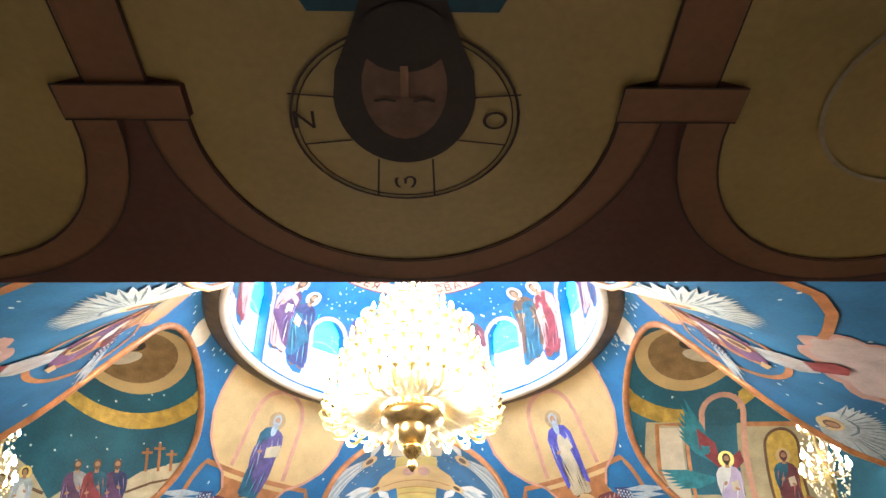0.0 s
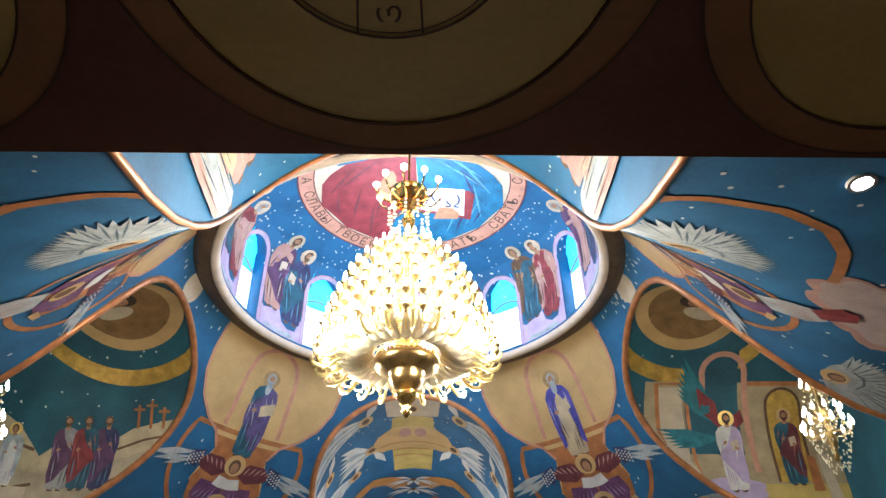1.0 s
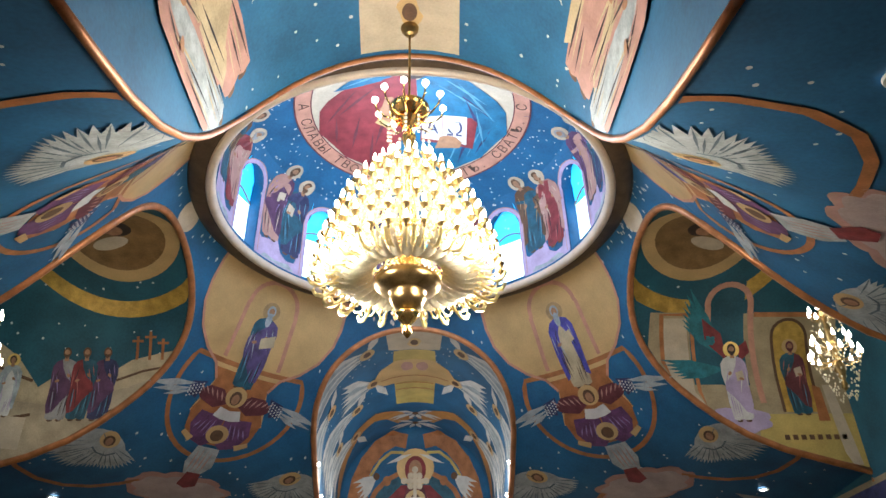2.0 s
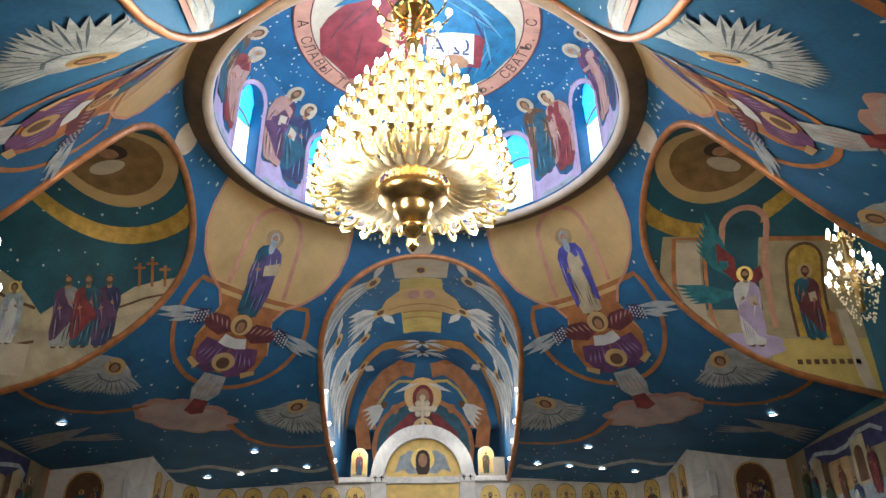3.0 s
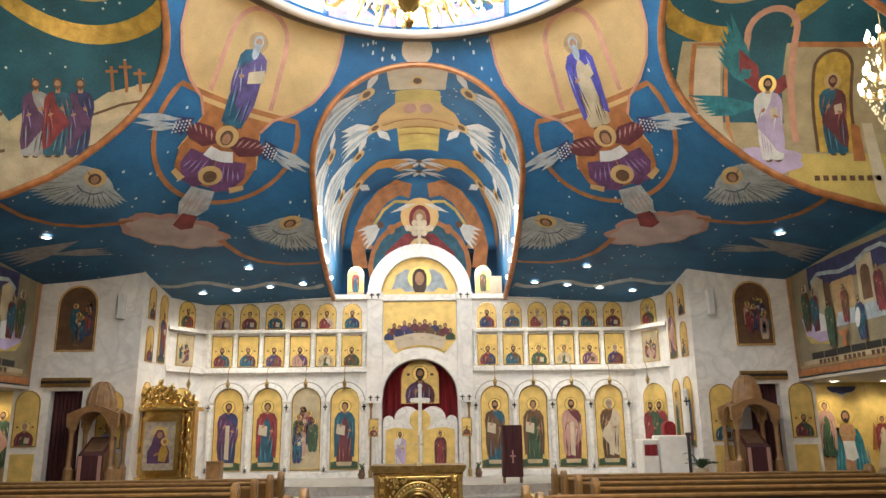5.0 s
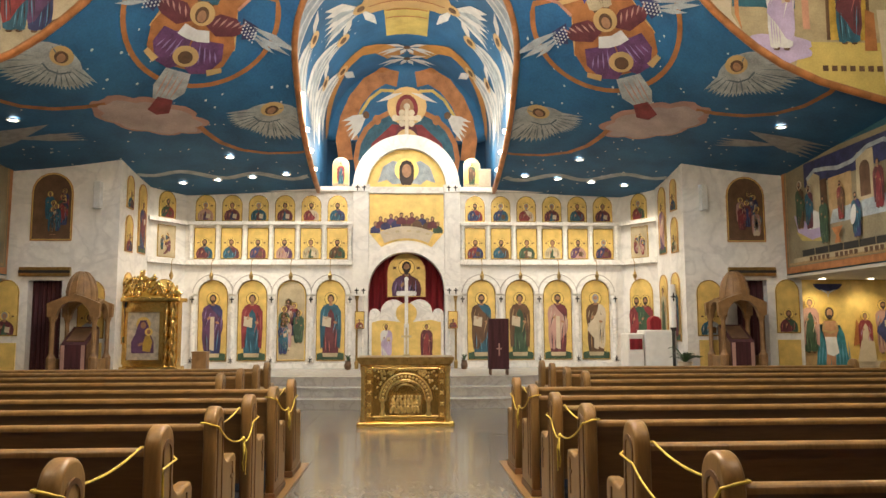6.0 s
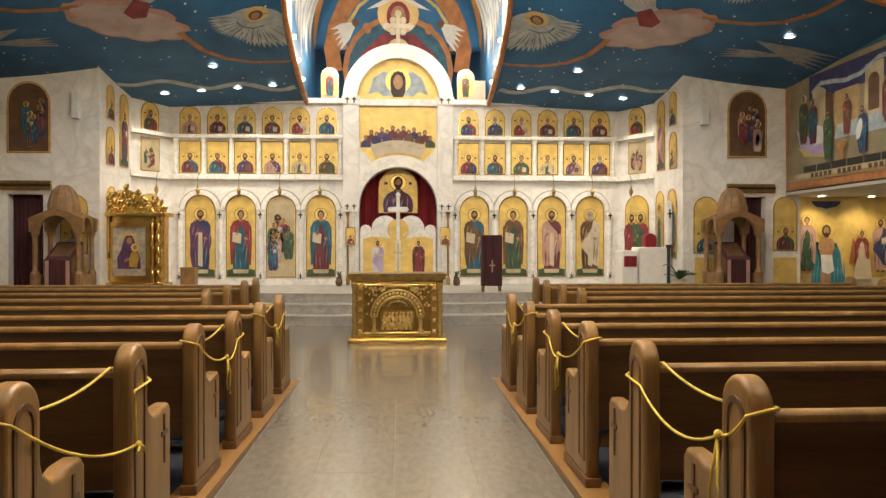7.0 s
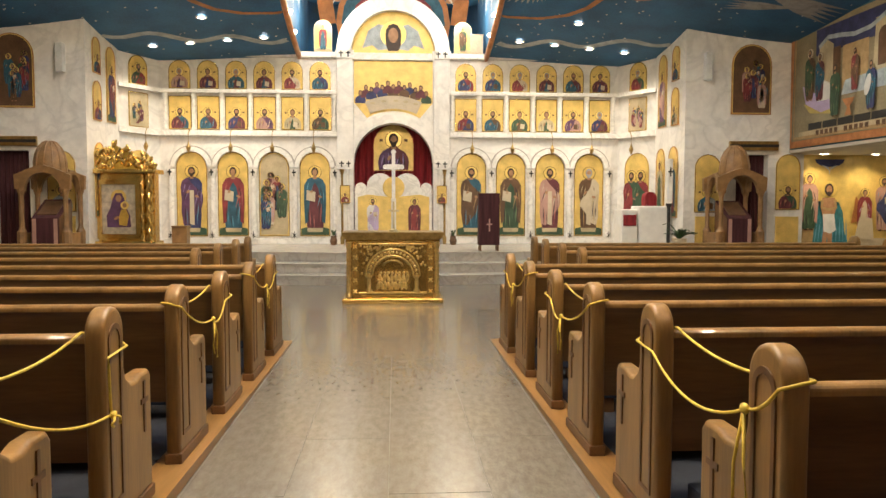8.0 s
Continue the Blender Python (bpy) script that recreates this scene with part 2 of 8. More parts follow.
_rs = np.linspace(2.6, 14.0, 1200)
_zs = np.minimum.accumulate(np.array([shell_z(r) for r in _rs]))


def shell_r(z):
    return float(np.interp(-z, -_zs, _rs))


SPAN_S, SPRING_S = 1.71, 5.88


def vault_size(axis, sign):
    """Half width and springing height of one vault; the one over the entrance is narrower."""
    return (SPAN_S, SPRING_S) if axis == "y" and sign < 0 else (SPAN, SPRING)


def vault_z(l, span=SPAN, spring=SPRING):
    return spring + math.sqrt(max(0.0, span * span - l * l))


# ---- large structure ----
XW, Y_BACK, Y_NORTH, Y_GALLERY, Z_GALLERY = 7.0, -1.5, 21.0, 4.86, 2.83


def struct(name, bm, material, label, category, smooth=False):
    ob = finish(name, bm, material, None, label, smooth)
    return tagged(ob, "", category, "", "structure")


# ceiling shell, four quarters in one mesh
bm = bmesh.new()
N_COL = 84
for q in range(4):
    sx, sy = (1, 1, -1, -1)[q], (1, -1, 1, -1)[q]
    long_y = 8.1 if sy > 0 else 8.4

    def shell_columns(th):
        """Stretches of radius, inner and outer, that the shell covers in one direction."""
        s, c = math.sin(th), math.cos(th)
        edge = min((XW + 0.1) / max(c, 1e-6), long_y / max(s, 1e-6))
        lat = min(s, c)
        inner = 3.2
        span, spring = vault_size("y" if s > c else "x", sy)
        cut0 = cut1 = None
        for r in np.linspace(3.2, 5.2, 260):
            l = r * lat
            if l < span and shell_z(r) < vault_z(l, span, spring):
                cut0 = r
                break
        if cut0 is None:
            return [(inner, edge)]
        cut1 = span / max(lat, 1e-6)
        return [(inner, cut0)] + ([(cut1, edge)] if cut1 < edge else [])

    ths = [math.pi / 2 * k / N_COL for k in range(N_COL + 1)]
    prev = None
    for th in ths:
        segs = shell_columns(th)
        cur = []
        for si, (ra, rb) in enumerate(segs):
            n = 10 if si == 0 and rb < 6.0 else 26
            if len(segs) == 1 and rb > 6.0:
                mid = 4.75
                rr = list(np.linspace(ra, mid, 11)) + list(np.linspace(mid, rb, 27))
            else:
                rr = list(np.linspace(ra, rb, n + 1))
            cur.append([bm.verts.new((sx * r * math.cos(th), CY + sy * r * math.sin(th), shell_z(r))) for r in rr])
        flat = cur[0] if len(cur) == 1 else None
        if prev is not None:
            def quads(a, b):
                for i in range(min(len(a), len(b)) - 1):
                    bm.faces.new((a[i], a[i + 1], b[i + 1], b[i]))
            if len(prev) == len(cur):
                for a, b in zip(prev, cur):
                    quads(a, b)
            elif len(prev) == 2 and len(cur[0]) < 20:
                quads(prev[0], cur[0])
            elif len(prev) == 2:
                quads(prev[0], cur[0][:11]), quads(prev[1], cur[0][11:])
                bm.faces.new((prev[0][-1], prev[1][0], cur[0][10]))
            else:
                if len(prev[0]) > 20:
                    quads(prev[0][:11], cur[0]), quads(prev[0][11:], cur[1] if len(cur) > 1 else [])
                    if len(cur) > 1:
                        bm.faces.new((cur[0][-1], cur[1][0], prev[0][10]))
                else:
                    quads(prev[0], cur[0])
        prev = cur
bmesh.ops.remove_doubles(bm, verts=bm.verts[:], dist=0.004)
bmesh.ops.recalc_face_normals(bm, faces=bm.faces[:])
struct("ceiling", bm, BLUE, "blue painted vaulted ceiling flaring up to the dome", "ceiling", True)


def vault(name, axis, sign, end, material):
    """A round vault from its edge on the shell outwards to end (distance from the dome's middle)."""
    bm = bmesh.new()
    span, spring = vault_size(axis, sign)
    ls = [(span * math.sin(a), spring + span * math.cos(a)) for a in np.linspace(-math.pi / 2, math.pi / 2, 41)]
    low = [spring - d for d in (0.25, 0.5, 0.75, 1.0, 1.2, 1.35, 1.5)]
    prof = [(-span, z) for z in low[::-1]] + ls + [(span, z) for z in low]
    rows, edge = [], []
    for l, z in prof:
        r = shell_r(z)
        d0 = math.sqrt(max(0.01, r * r - l * l))
        if d0 > end - 0.02:
            d0 = end - 0.02
        row = []
        for k in range(13):
            d = d0 + (end - d0) * k / 12
            p = (l, CY + sign * d, z) if axis == "y" else (sign * d, CY + l, z)
            row.append(bm.verts.new(p))
        edge.append(row[0].co.copy())
        rows.append(row)
    for a, b in zip(rows, rows[1:]):
        for k in range(12):
            bm.faces.new((a[k], a[k + 1], b[k + 1], b[k]))
    bmesh.ops.recalc_face_normals(bm, faces=bm.faces[:])
    struct(name, bm, material, "painted round vault opening from the ceiling", "vault", True)
    bm = bmesh.new()
    tube(bm, [e + Vector((0, 0, -0.01)) for e in edge], 0.055 if sign > 0 or axis == "x" else 0.032, 8)
    struct("trim_" + name, bm, COPPER, "copper-gold moulding along the vault's edge", "trim", True)


vault("vault_north", "y", 1, 9.4, BLUE)
vault("vault_south", "y", -1, 8.3, BLUE)
vault("vault_east", "x", 1, XW + 0.05, TEAL)
vault("vault_west", "x", -1, XW + 0.05, TEAL)

# apse behind the screen
bm = bmesh.new()
for i in range(25):
    a = math.pi * i / 24
    for j in range(13):
        b = math.pi / 2 * j / 12
        bm.verts.new((SPAN * math.cos(a) * math.cos(b), CY + 9.35 + SPAN * 0.25 * math.sin(a) * math.cos(b), SPRING + SPAN * math.sin(b)))
bm.verts.ensure_lookup_table()
for i in range(24):
    for j in range(12):
        v = [bm.verts[k] for k in (i * 13 + j, i * 13 + 13 + j, i * 13 + 14 + j, i * 13 + 1 + j)]
        bm.faces.new(v)
for i in range(24):
    a0, a1 = math.pi * i / 24, math.pi * (i + 1) / 24
    v = [bm.verts.new((SPAN * math.cos(a), CY + 9.35 + SPAN * 0.25 * math.sin(a), z)) for a, z in ((a0, SPRING), (a1, SPRING), (a1, 0), (a0, 0))]
    bm.faces.new(v)
bmesh.ops.remove_doubles(bm, verts=bm.verts[:], dist=1e-4)
struct("wall_apse", bm, BLUE, "rounded blue painted apse wall behind the screen", "wall", True)

# floor of long marble slabs in the aisle with open joints
bm = bmesh.new()
box(bm, -8.2, 8.2, Y_BACK, 24.5, -0.3, -0.004)
floor = struct("floor", bm, JOINT, "grey-beige polished marble slab floor", "floor")

# walls
struct("wall_back", boxm(-8.2, 8.2, Y_BACK - 0.2, Y_BACK, 0, 4.4), PLASTER, "plain plaster wall under the gallery", "wall")
for sx, side in ((-1, "west"), (1, "east")):
    struct("wall_" + side, boxm(sx * XW, sx * (XW + 0.3), Y_BACK, 18.645, 2.254, 8.0), TEAL, "painted side wall above the side aisle", "wall")
    struct("wall_outer_" + side, boxm(sx * 10.6, sx * 10.8, Y_BACK, 19.3, 0, 2.196), PLASTER, "plain outer wall of the side aisle", "wall")
    struct("wall_aisle_" + side, boxm(sx * 7.02, sx * 10.6, 19.05, 19.3, 0, 2.196), ICON_GOLD, "gold-ground painted end wall of the side aisle", "wall")
    struct("ceiling_aisle_" + side, boxm(sx * XW, sx * 10.8, Y_BACK, 19.3, 2.20, 2.25), PLASTER, "plain soffit of the side aisle", "ceiling")
    struct("floor_aisle_" + side, boxm(sx * 8.2, sx * 10.8, Y_BACK, 19.3, -0.3, -0.004), STEP, "grey marble floor of the side aisle", "floor")
    # marble pier with a doorway
    pier = thing("wall_pier_" + side, "white veined marble pier beside the screen", "wall", (0, 0, 0), "", "structure")
    x0, x1 = 5.1, 7.02
    for a, b, c, d in ((x0, 6.04, 0, 4.6), (6.62, x1, 0, 4.6), (6.04, 6.62, 2.17, 4.6), (x1 + 0.002, 7.27, 0, 2.19)):
        part("marble_block", boxm(sx * a, sx * b, 18.65, 18.95, c, d), MARBLE, pier)
    part("return_wall", boxm(sx * x0, sx * (x0 + 0.25), 18.95, 20.15, 0, 4.6), MARBLE, pier)
    part("outer_wall", boxm(sx * 6.9, sx * 7.02, 18.95, 20.9, 0, 4.6), MARBLE, pier)
struct("wall_north", boxm(-8.2, 8.2, 24.4, 24.6, 0, 8), PLASTER, "plain wall closing the sanctuary", "wall")
struct("wall_gallery", boxm(-8.2, 8.2, Y_GALLERY - 0.25, Y_GALLERY, Z_GALLERY + 0.004, 8.4), REDBROWN, "painted front of the gallery above the entrance", "wall")
struct("ceiling_gallery", boxm(-8.2, 8.2, Y_BACK, Y_GALLERY, Z_GALLERY, Z_GALLERY + 0.2), REDBROWN, "dark red painted gallery soffit", "ceiling")

# sanctuary platform and steps
platform = thing("platform", "grey marble steps up to the altar platform", "platform", (0, 0, 0), "", "structure")
for k, (y, z) in enumerate(((17.57, 0.16), (17.93, 0.32), (18.29, 0.48))):
    bow = 0.42
    front = [(x, y + bow * (x / 3.4) ** 2 if abs(x) < 3.4 else y + bow) for x in np.linspace(-8.1, 8.1, 61)]
    part("step", prism(bmesh.new(), front + [(8.1, 24.4), (-8.1, 24.4)], z - 0.16 + (0.001 if k else 0.0), z - 0.03, "z"), STEP, platform)
    nose = [(x, yy - 0.02) for x, yy in front]
    part("tread", prism(bmesh.new(), nose + [(8.1, 24.39), (-8.1, 24.39)], z - 0.0295, z, "z"), STEP, platform)

# drum, dome and cornice
R_D, Z_RIM, Z_DOME = 2.93, 7.88, 9.75
bm = lathe(bmesh.new(), [(2.92, Z_RIM + 0.03), (2.93, Z_RIM - 0.03), (2.97, Z_RIM - 0.07), (3.03, Z_RIM - 0.07), (3.06, Z_RIM - 0.03), (3.06, Z_RIM + 0.03)], 96, (0, CY, 0))
struct("trim_dome_rim", bm, PINKGOLD, "pale gilded rim round the dome's foot", "trim", True)
# the lip's outer face turns from the light; its shade is in the dark colour
bm = lathe(bmesh.new(), [(3.05, Z_RIM - 0.02), (3.18, Z_RIM - 0.03), (3.30, Z_RIM + 0.02), (3.34, 7.94), (3.21, 8.11)], 96, (0, CY, 0))
struct("trim_dome_ring", bm, LIP_SHADE, "lip round the dome's foot, its shaded outer face coloured dark", "trim", True)
# the drum rises straight from the rim and rounds over into a shallow dome
PROF = [(R_D, 7.88), (R_D, 8.6), (R_D, 9.0), (2.90, 9.2), (2.80, 9.42), (2.60, 9.60), (2.30, 9.72), (1.95, 9.82), (1.4, 9.96), (0.8, 10.05), (0.0, 10.1)]
DOME = PROF[5:]
_dr, _dz = np.array([p[0] for p in PROF]), np.array([p[1] for p in PROF])
_dl = np.concatenate([[0], np.cumsum(np.hypot(np.diff(_dr), np.diff(_dz)))]) + 7.88


def in_drum(u, v, o):
    """u: degrees round the drum; v: length up the wall, going on over the curve of the dome."""
    r, z = float(np.interp(v, _dl, _dr)), float(np.interp(v, _dl, _dz))
    nr, nz = float(np.interp(v + 0.05, _dl, _dr)) - float(np.interp(v - 0.05, _dl, _dr)), float(np.interp(v + 0.05, _dl, _dz)) - float(np.interp(v - 0.05, _dl, _dz))
    n = math.hypot(nr, nz)
    r, z = r - o * nz / n, z + o * nr / n
    a = radians(u)
    return (r * math.cos(a), CY + r * math.sin(a), z)


bm = lathe(bmesh.new(), DOME, 96, (0, CY, 0))
struct("ceiling_dome", bm, BLUE, "blue painted dome with stars", "ceiling", True)
WIN_AZ = [18 + 36 * k for k in range(10)]
N_WIN = len(WIN_AZ)
WIN_W, WIN_Z0, WIN_TOP, WALL_TOP = 0.66, 7.98, 9.44, float(_dl[5])
HALF_WIN = math.degrees(WIN_W / 2 / R_D)
bm = bmesh.new()
for a0 in WIN_AZ:
    lathe(bm, PROF[:6], 8, (0, CY, 0), a0 + HALF_WIN, a0 + 36 - HALF_WIN)
    cols = []
    for k in range(17):
        u = -1 + 2 * k / 16
        top = WIN_TOP - WIN_W / 2 + WIN_W / 2 * math.sqrt(max(0, 1 - u * u))
        places = [(WALL_TOP + (top - WALL_TOP) * f, 0.0) for f in (0, 0.33, 0.66, 1.0)] + [(top, -0.26), (WIN_Z0, -0.26), (WIN_Z0, 0.0), (Z_RIM, 0.0)]
        cols.append([bm.verts.new(in_drum(a0 + HALF_WIN * u, v, o)) for v, o in places])
    for p, q in zip(cols, cols[1:]):
        for j in (0, 1, 2, 3, 5, 6):
            bm.faces.new((p[j], q[j], q[j + 1], p[j + 1]))
    for c in (cols[0], cols[-1]):
        bm.faces.new((c[3], c[4], c[5], c[6]))
bmesh.ops.remove_doubles(bm, verts=bm.verts[:], dist=1e-4)
bmesh.ops.recalc_face_normals(bm, faces=bm.faces[:])
struct("wall_drum", bm, BLUE, "blue painted drum wall with round-headed windows", "wall", True)


def drum_patch(a0, a1, v0, v1, o):
    """A curved sheet set back behind the drum's wall, about the dome's own middle."""
    bm = bmesh.new()
    grid = [[bm.verts.new(Vector(in_drum(a0 + (a1 - a0) * i / 5, v0 + (v1 - v0) * j / 4, o)) - Vector((0, CY, 0))) for j in range(5)] for i in range(6)]
    for p, q in zip(grid, grid[1:]):
        for j in range(4):
            bm.faces.new((p[j], q[j], q[j + 1], p[j + 1]))
    return bm


for i, a0 in enumerate(WIN_AZ):
    w = thing("window_%d" % (i + 1), "round-headed window with bright blue glass above a pale lower pane", "window", (0, CY, 0), "dome windows", "structure")
    for nm, v0, v1, m in (("pane_lower", WIN_Z0 - 0.05, 8.92, PANE_LOW), ("pane_upper", 8.92, WIN_TOP + 0.05, PANE)):
        part(nm, drum_patch(a0 - 7.2, a0 + 7.2, v0, v1, -0.22), m, w)
    bar = [Vector(in_drum(a0 + 6.6 * u, 8.92 + 0.14 * (1 - u * u), -0.20)) - Vector((0, CY, 0)) for u in np.linspace(-1, 1, 9)]
    part("glazing_bar", tube(bmesh.new(), bar, 0.018, 5), GREY, w)

# lamps: the great chandelier, daylight in the dome, downlights in the ceiling
CH = (0.0, 9.3)
lamp("chandelier_light", "POINT", pose(CH[0], CH[1], 5.95), 70, (1.0, 0.84, 0.62), 0.35)
lamp("chandelier_light", "POINT", pose(CH[0], CH[1], 5.15), 110, (1.0, 0.86, 0.66), 0.3)
for k in range(4):
    lamp("chandelier_light", "POINT", pose(CH[0] + 0.92 * math.cos(math.pi / 4 + k * math.pi / 2), CH[1] + 0.92 * math.sin(math.pi / 4 + k * math.pi / 2), 4.44), 330, (1.0, 0.84, 0.62), 0.12)
lamp("dome_daylight", "POINT", pose(0, CY, 8.75), 920, (0.88, 0.94, 1.0), 1.2)
DOWN = [(x, y) for x in (-3.3, 3.3) for y in (19.1,)] + [(x, y) for x in (-5.96, 5.96) for y in (16.58,)] + [(-2.87, 6.8), (2.87, 6.8), (-5.96, 9.8), (5.96, 9.8)] + [(s * x, 20.05) for s in (-1, 1) for x in (2.4, 3.07, 3.75, 4.43)]
for x, y in DOWN:
    z = shell_z(math.hypot(x, y - CY))
    d = thing("downlight", "small round recessed ceiling lamp, lit", "downlight", (x, y, z - 0.004), "ceiling downlights")
    part("trim_ring", lathe(bmesh.new(), [(0.065, 0.0), (0.068, -0.02), (0.09, -0.02), (0.095, 0.0)], 20), WHITE, d)
    part("bulb", lathe(bmesh.new(), [(0.0, -0.024), (0.045, -0.02), (0.066, -0.006)], 16), SPOT, d)
    lamp("downlight_beam", "SPOT", pose(x, y, z - 0.06), 80 if y > 19.5 else (60 if abs(x) > 5 else 150), (1.0, 0.9, 0.74), 0.06, 120, 0.7)

# ---- pews ----


def build_pew(length):
    """A pew facing north with its aisle end at x = 0, running towards +x."""
    p = thing("pew", "oak pew with arched bench ends and navy seat cushion", "pew", (0, 0, 0), "rows of pews")
    end = [(-0.10, 0.05), (0.40, 0.05), (0.40, 0.515), (0.375, 0.545), (0.28, 0.545), (0.23, 0.53), (0.17, 0.535), (0.115, 0.57), (0.10, 0.61)]
    end += arc(0.0, 0.755, 0.10, 0, 180, 20)
    T = 0.07
    for nm, xa, xb in (("bench_end", 0.0, T), ("bench_end", length - T, length)):
        bm = prism(bmesh.new(), end, xa, xb, "x")
        es = [e for e in bm.edges if abs(e.verts[0].co.x - e.verts[1].co.x) < 1e-4]
        bmesh.ops.bevel(bm, geom=es, offset=0.016, segments=3, affect="EDGES", profile=0.5)
        e = part(nm, bm, WOOD, p)
        for f in e.data.polygons:
            f.use_smooth = abs(f.normal.x) < 0.98
        # raised moulding round a sunk arched panel, and a carved cross on the arm
        face = -0.005 if xa == 0 else length + 0.005
        inw = 0.012 if xa == 0 else -0.012
        out, inn = arched(0.0, 0.13, 0.125, 0.665), arched(0.0, 0.145, 0.09, 0.63)
        bm = ring_prism(bmesh.new(), out + [out[0]], inn + [inn[0]], face, face + inw, "x")
        part("moulding", bm, WOOD_DARK, e)
        bm = bmesh.new()
        for a, b, c, d in ((0.295, 0.315, 0.30, 0.51), (0.265, 0.345, 0.42, 0.44)):
            box(bm, min(face, face + inw), max(face, face + inw), a, b, c, d)
        part("carved_cross", bm, WOOD_DARK, e)
        part("plinth", boxm(xa - 0.006, xb + 0.006, -0.11, 0.41, 0.0, 0.052, bevel=0.008), WOOD_DARK, p)
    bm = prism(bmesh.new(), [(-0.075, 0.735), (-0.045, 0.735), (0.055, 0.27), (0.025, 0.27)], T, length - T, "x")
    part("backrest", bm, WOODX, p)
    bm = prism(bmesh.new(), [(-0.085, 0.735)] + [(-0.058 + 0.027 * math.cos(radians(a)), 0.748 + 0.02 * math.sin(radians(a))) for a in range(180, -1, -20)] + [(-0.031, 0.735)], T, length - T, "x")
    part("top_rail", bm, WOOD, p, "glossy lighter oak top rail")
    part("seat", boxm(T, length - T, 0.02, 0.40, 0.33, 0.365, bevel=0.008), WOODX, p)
    part("cushion", boxm(0.1, length - 0.1, 0.05, 0.395, 0.367, 0.41, bevel=0.015), NAVY, p, "navy fabric seat cushion")
    part("kneeler", boxm(0.14, length - 0.14, -0.22, -0.06, 0.09, 0.18, bevel=0.015), NAVY, p, "navy padded kneeler")
    part("kneeler_foot", boxm(0.3, 0.36, -0.2, -0.08, 0.0, 0.09), WOOD_DARK, p)
    part("book_rack", boxm(0.5, length - 0.5, -0.14, -0.066, 0.45, 0.465), WOODX, p)
    return p


def slope(y):
    """Height of the boards under the pews, which fall gently towards the altar."""
    return max(0.012, 0.08 - 0.0167 * (y - 7.4))


PEW_X, PEW_X_FAR = 0.993, 1.85
ROWS_Y = [6.68 + 0.91 * k for k in range(7)]
ROWS_FAR = [13.05 + 0.91 * k for k in range(3)] + [15.6]
first = build_pew(5.35)
first.matrix_world = pose(PEW_X, ROWS_Y[0], slope(ROWS_Y[0]))
short = build_pew(4.5)
short.matrix_world = pose(PEW_X_FAR, ROWS_FAR[0], slope(ROWS_FAR[0]))
for ys, master, x in ((ROWS_Y, first, PEW_X), (ROWS_FAR, short, PEW_X_FAR)):
    length = 5.35 if master is first else 4.5
    for k, y in enumerate(ys):
        if k:
            copy_thing(master, pose(x, y, slope(y)))
        copy_thing(master, pose(-x - length, y, slope(y)))
CARPET = mat("navy_carpet", (0.012, 0.017, 0.032), 0.9, vary=0.3, scale=9, fine=180, bump=0.1)
for sx in (-1, 1):
    for nm, xa, xb, xc, m, what in (("floor_boards", 0.935, 1.12, 1.93, SUBFLOOR, "honey-coloured board strip along the aisle"), ("floor_carpet", 1.12, 6.5, 6.5, CARPET, "dark navy carpet under the pews")):
        bm = prism(bmesh.new(), [(5.9, -0.002), (5.9, slope(5.9)), (11.47, 0.012), (12.75, 0.012), (12.75, -0.002)], sx * xa, sx * xb, "x")
        struct(nm, bm, m, what, "floor")
        struct(nm + "_front", boxm(sx * (1.78 if m is SUBFLOOR else 1.93), sx * xc, 12.75, 16.15, -0.002, 0.012), m, what, "floor")

# ---- painting on surfaces ----


def kind_of(name):
    """Whether the shapes of this part overlap one another and need a hair of lift each."""
    return name.startswith("feather") or name in ("drapery", "fold_shade", "fold_lines", "fold_dark", "gold_wing")


def decal(name, polys, material, parent, surf, layer=1, h=0.0, label=""):
    """Painted shapes: outlines in a surface's own measure, laid just over that surface."""
    bm = bmesh.new()
    for i, poly in enumerate(polys):
        lift = 0.0004 * (i % 7) if len(polys) > 1 and kind_of(name) else 0.0
        try:
            f = bm.faces.new([bm.verts.new((p[0], p[1], lift)) for p in poly])
        except ValueError:
            continue
        bmesh.ops.triangulate(bm, faces=[f])
    if h:
        us, vs = [v.co.x for v in bm.verts], [v.co.y for v in bm.verts]
        for lo, hi, n in ((min(us), max(us), (1, 0, 0)), (min(vs), max(vs), (0, 1, 0))):
            k = math.ceil(lo / h)
            while k * h < hi:
                bmesh.ops.bisect_plane(bm, geom=bm.verts[:] + bm.edges[:] + bm.faces[:], plane_co=(k * h * n[0], k * h * n[1], 0), plane_no=n, dist=1e-6)
                k += 1
    off = 0.004 + 0.003 * layer
    for v in bm.verts:
        v.co = surf(v.co.x, v.co.y, off + v.co.z)
    bmesh.ops.remove_doubles(bm, verts=bm.verts[:], dist=0.0008)
    return part(name, bm, material, parent, label)


def flat(u, v, o):
    return (u, -o, v)


def moved(pts, u, v, s=1.0, rot=0.0, flip=1):
    c, sn = math.cos(radians(rot)), math.sin(radians(rot))
    return [(u + s * (flip * x * c - y * sn), v + s * (flip * x * sn + y * c)) for x, y in pts]


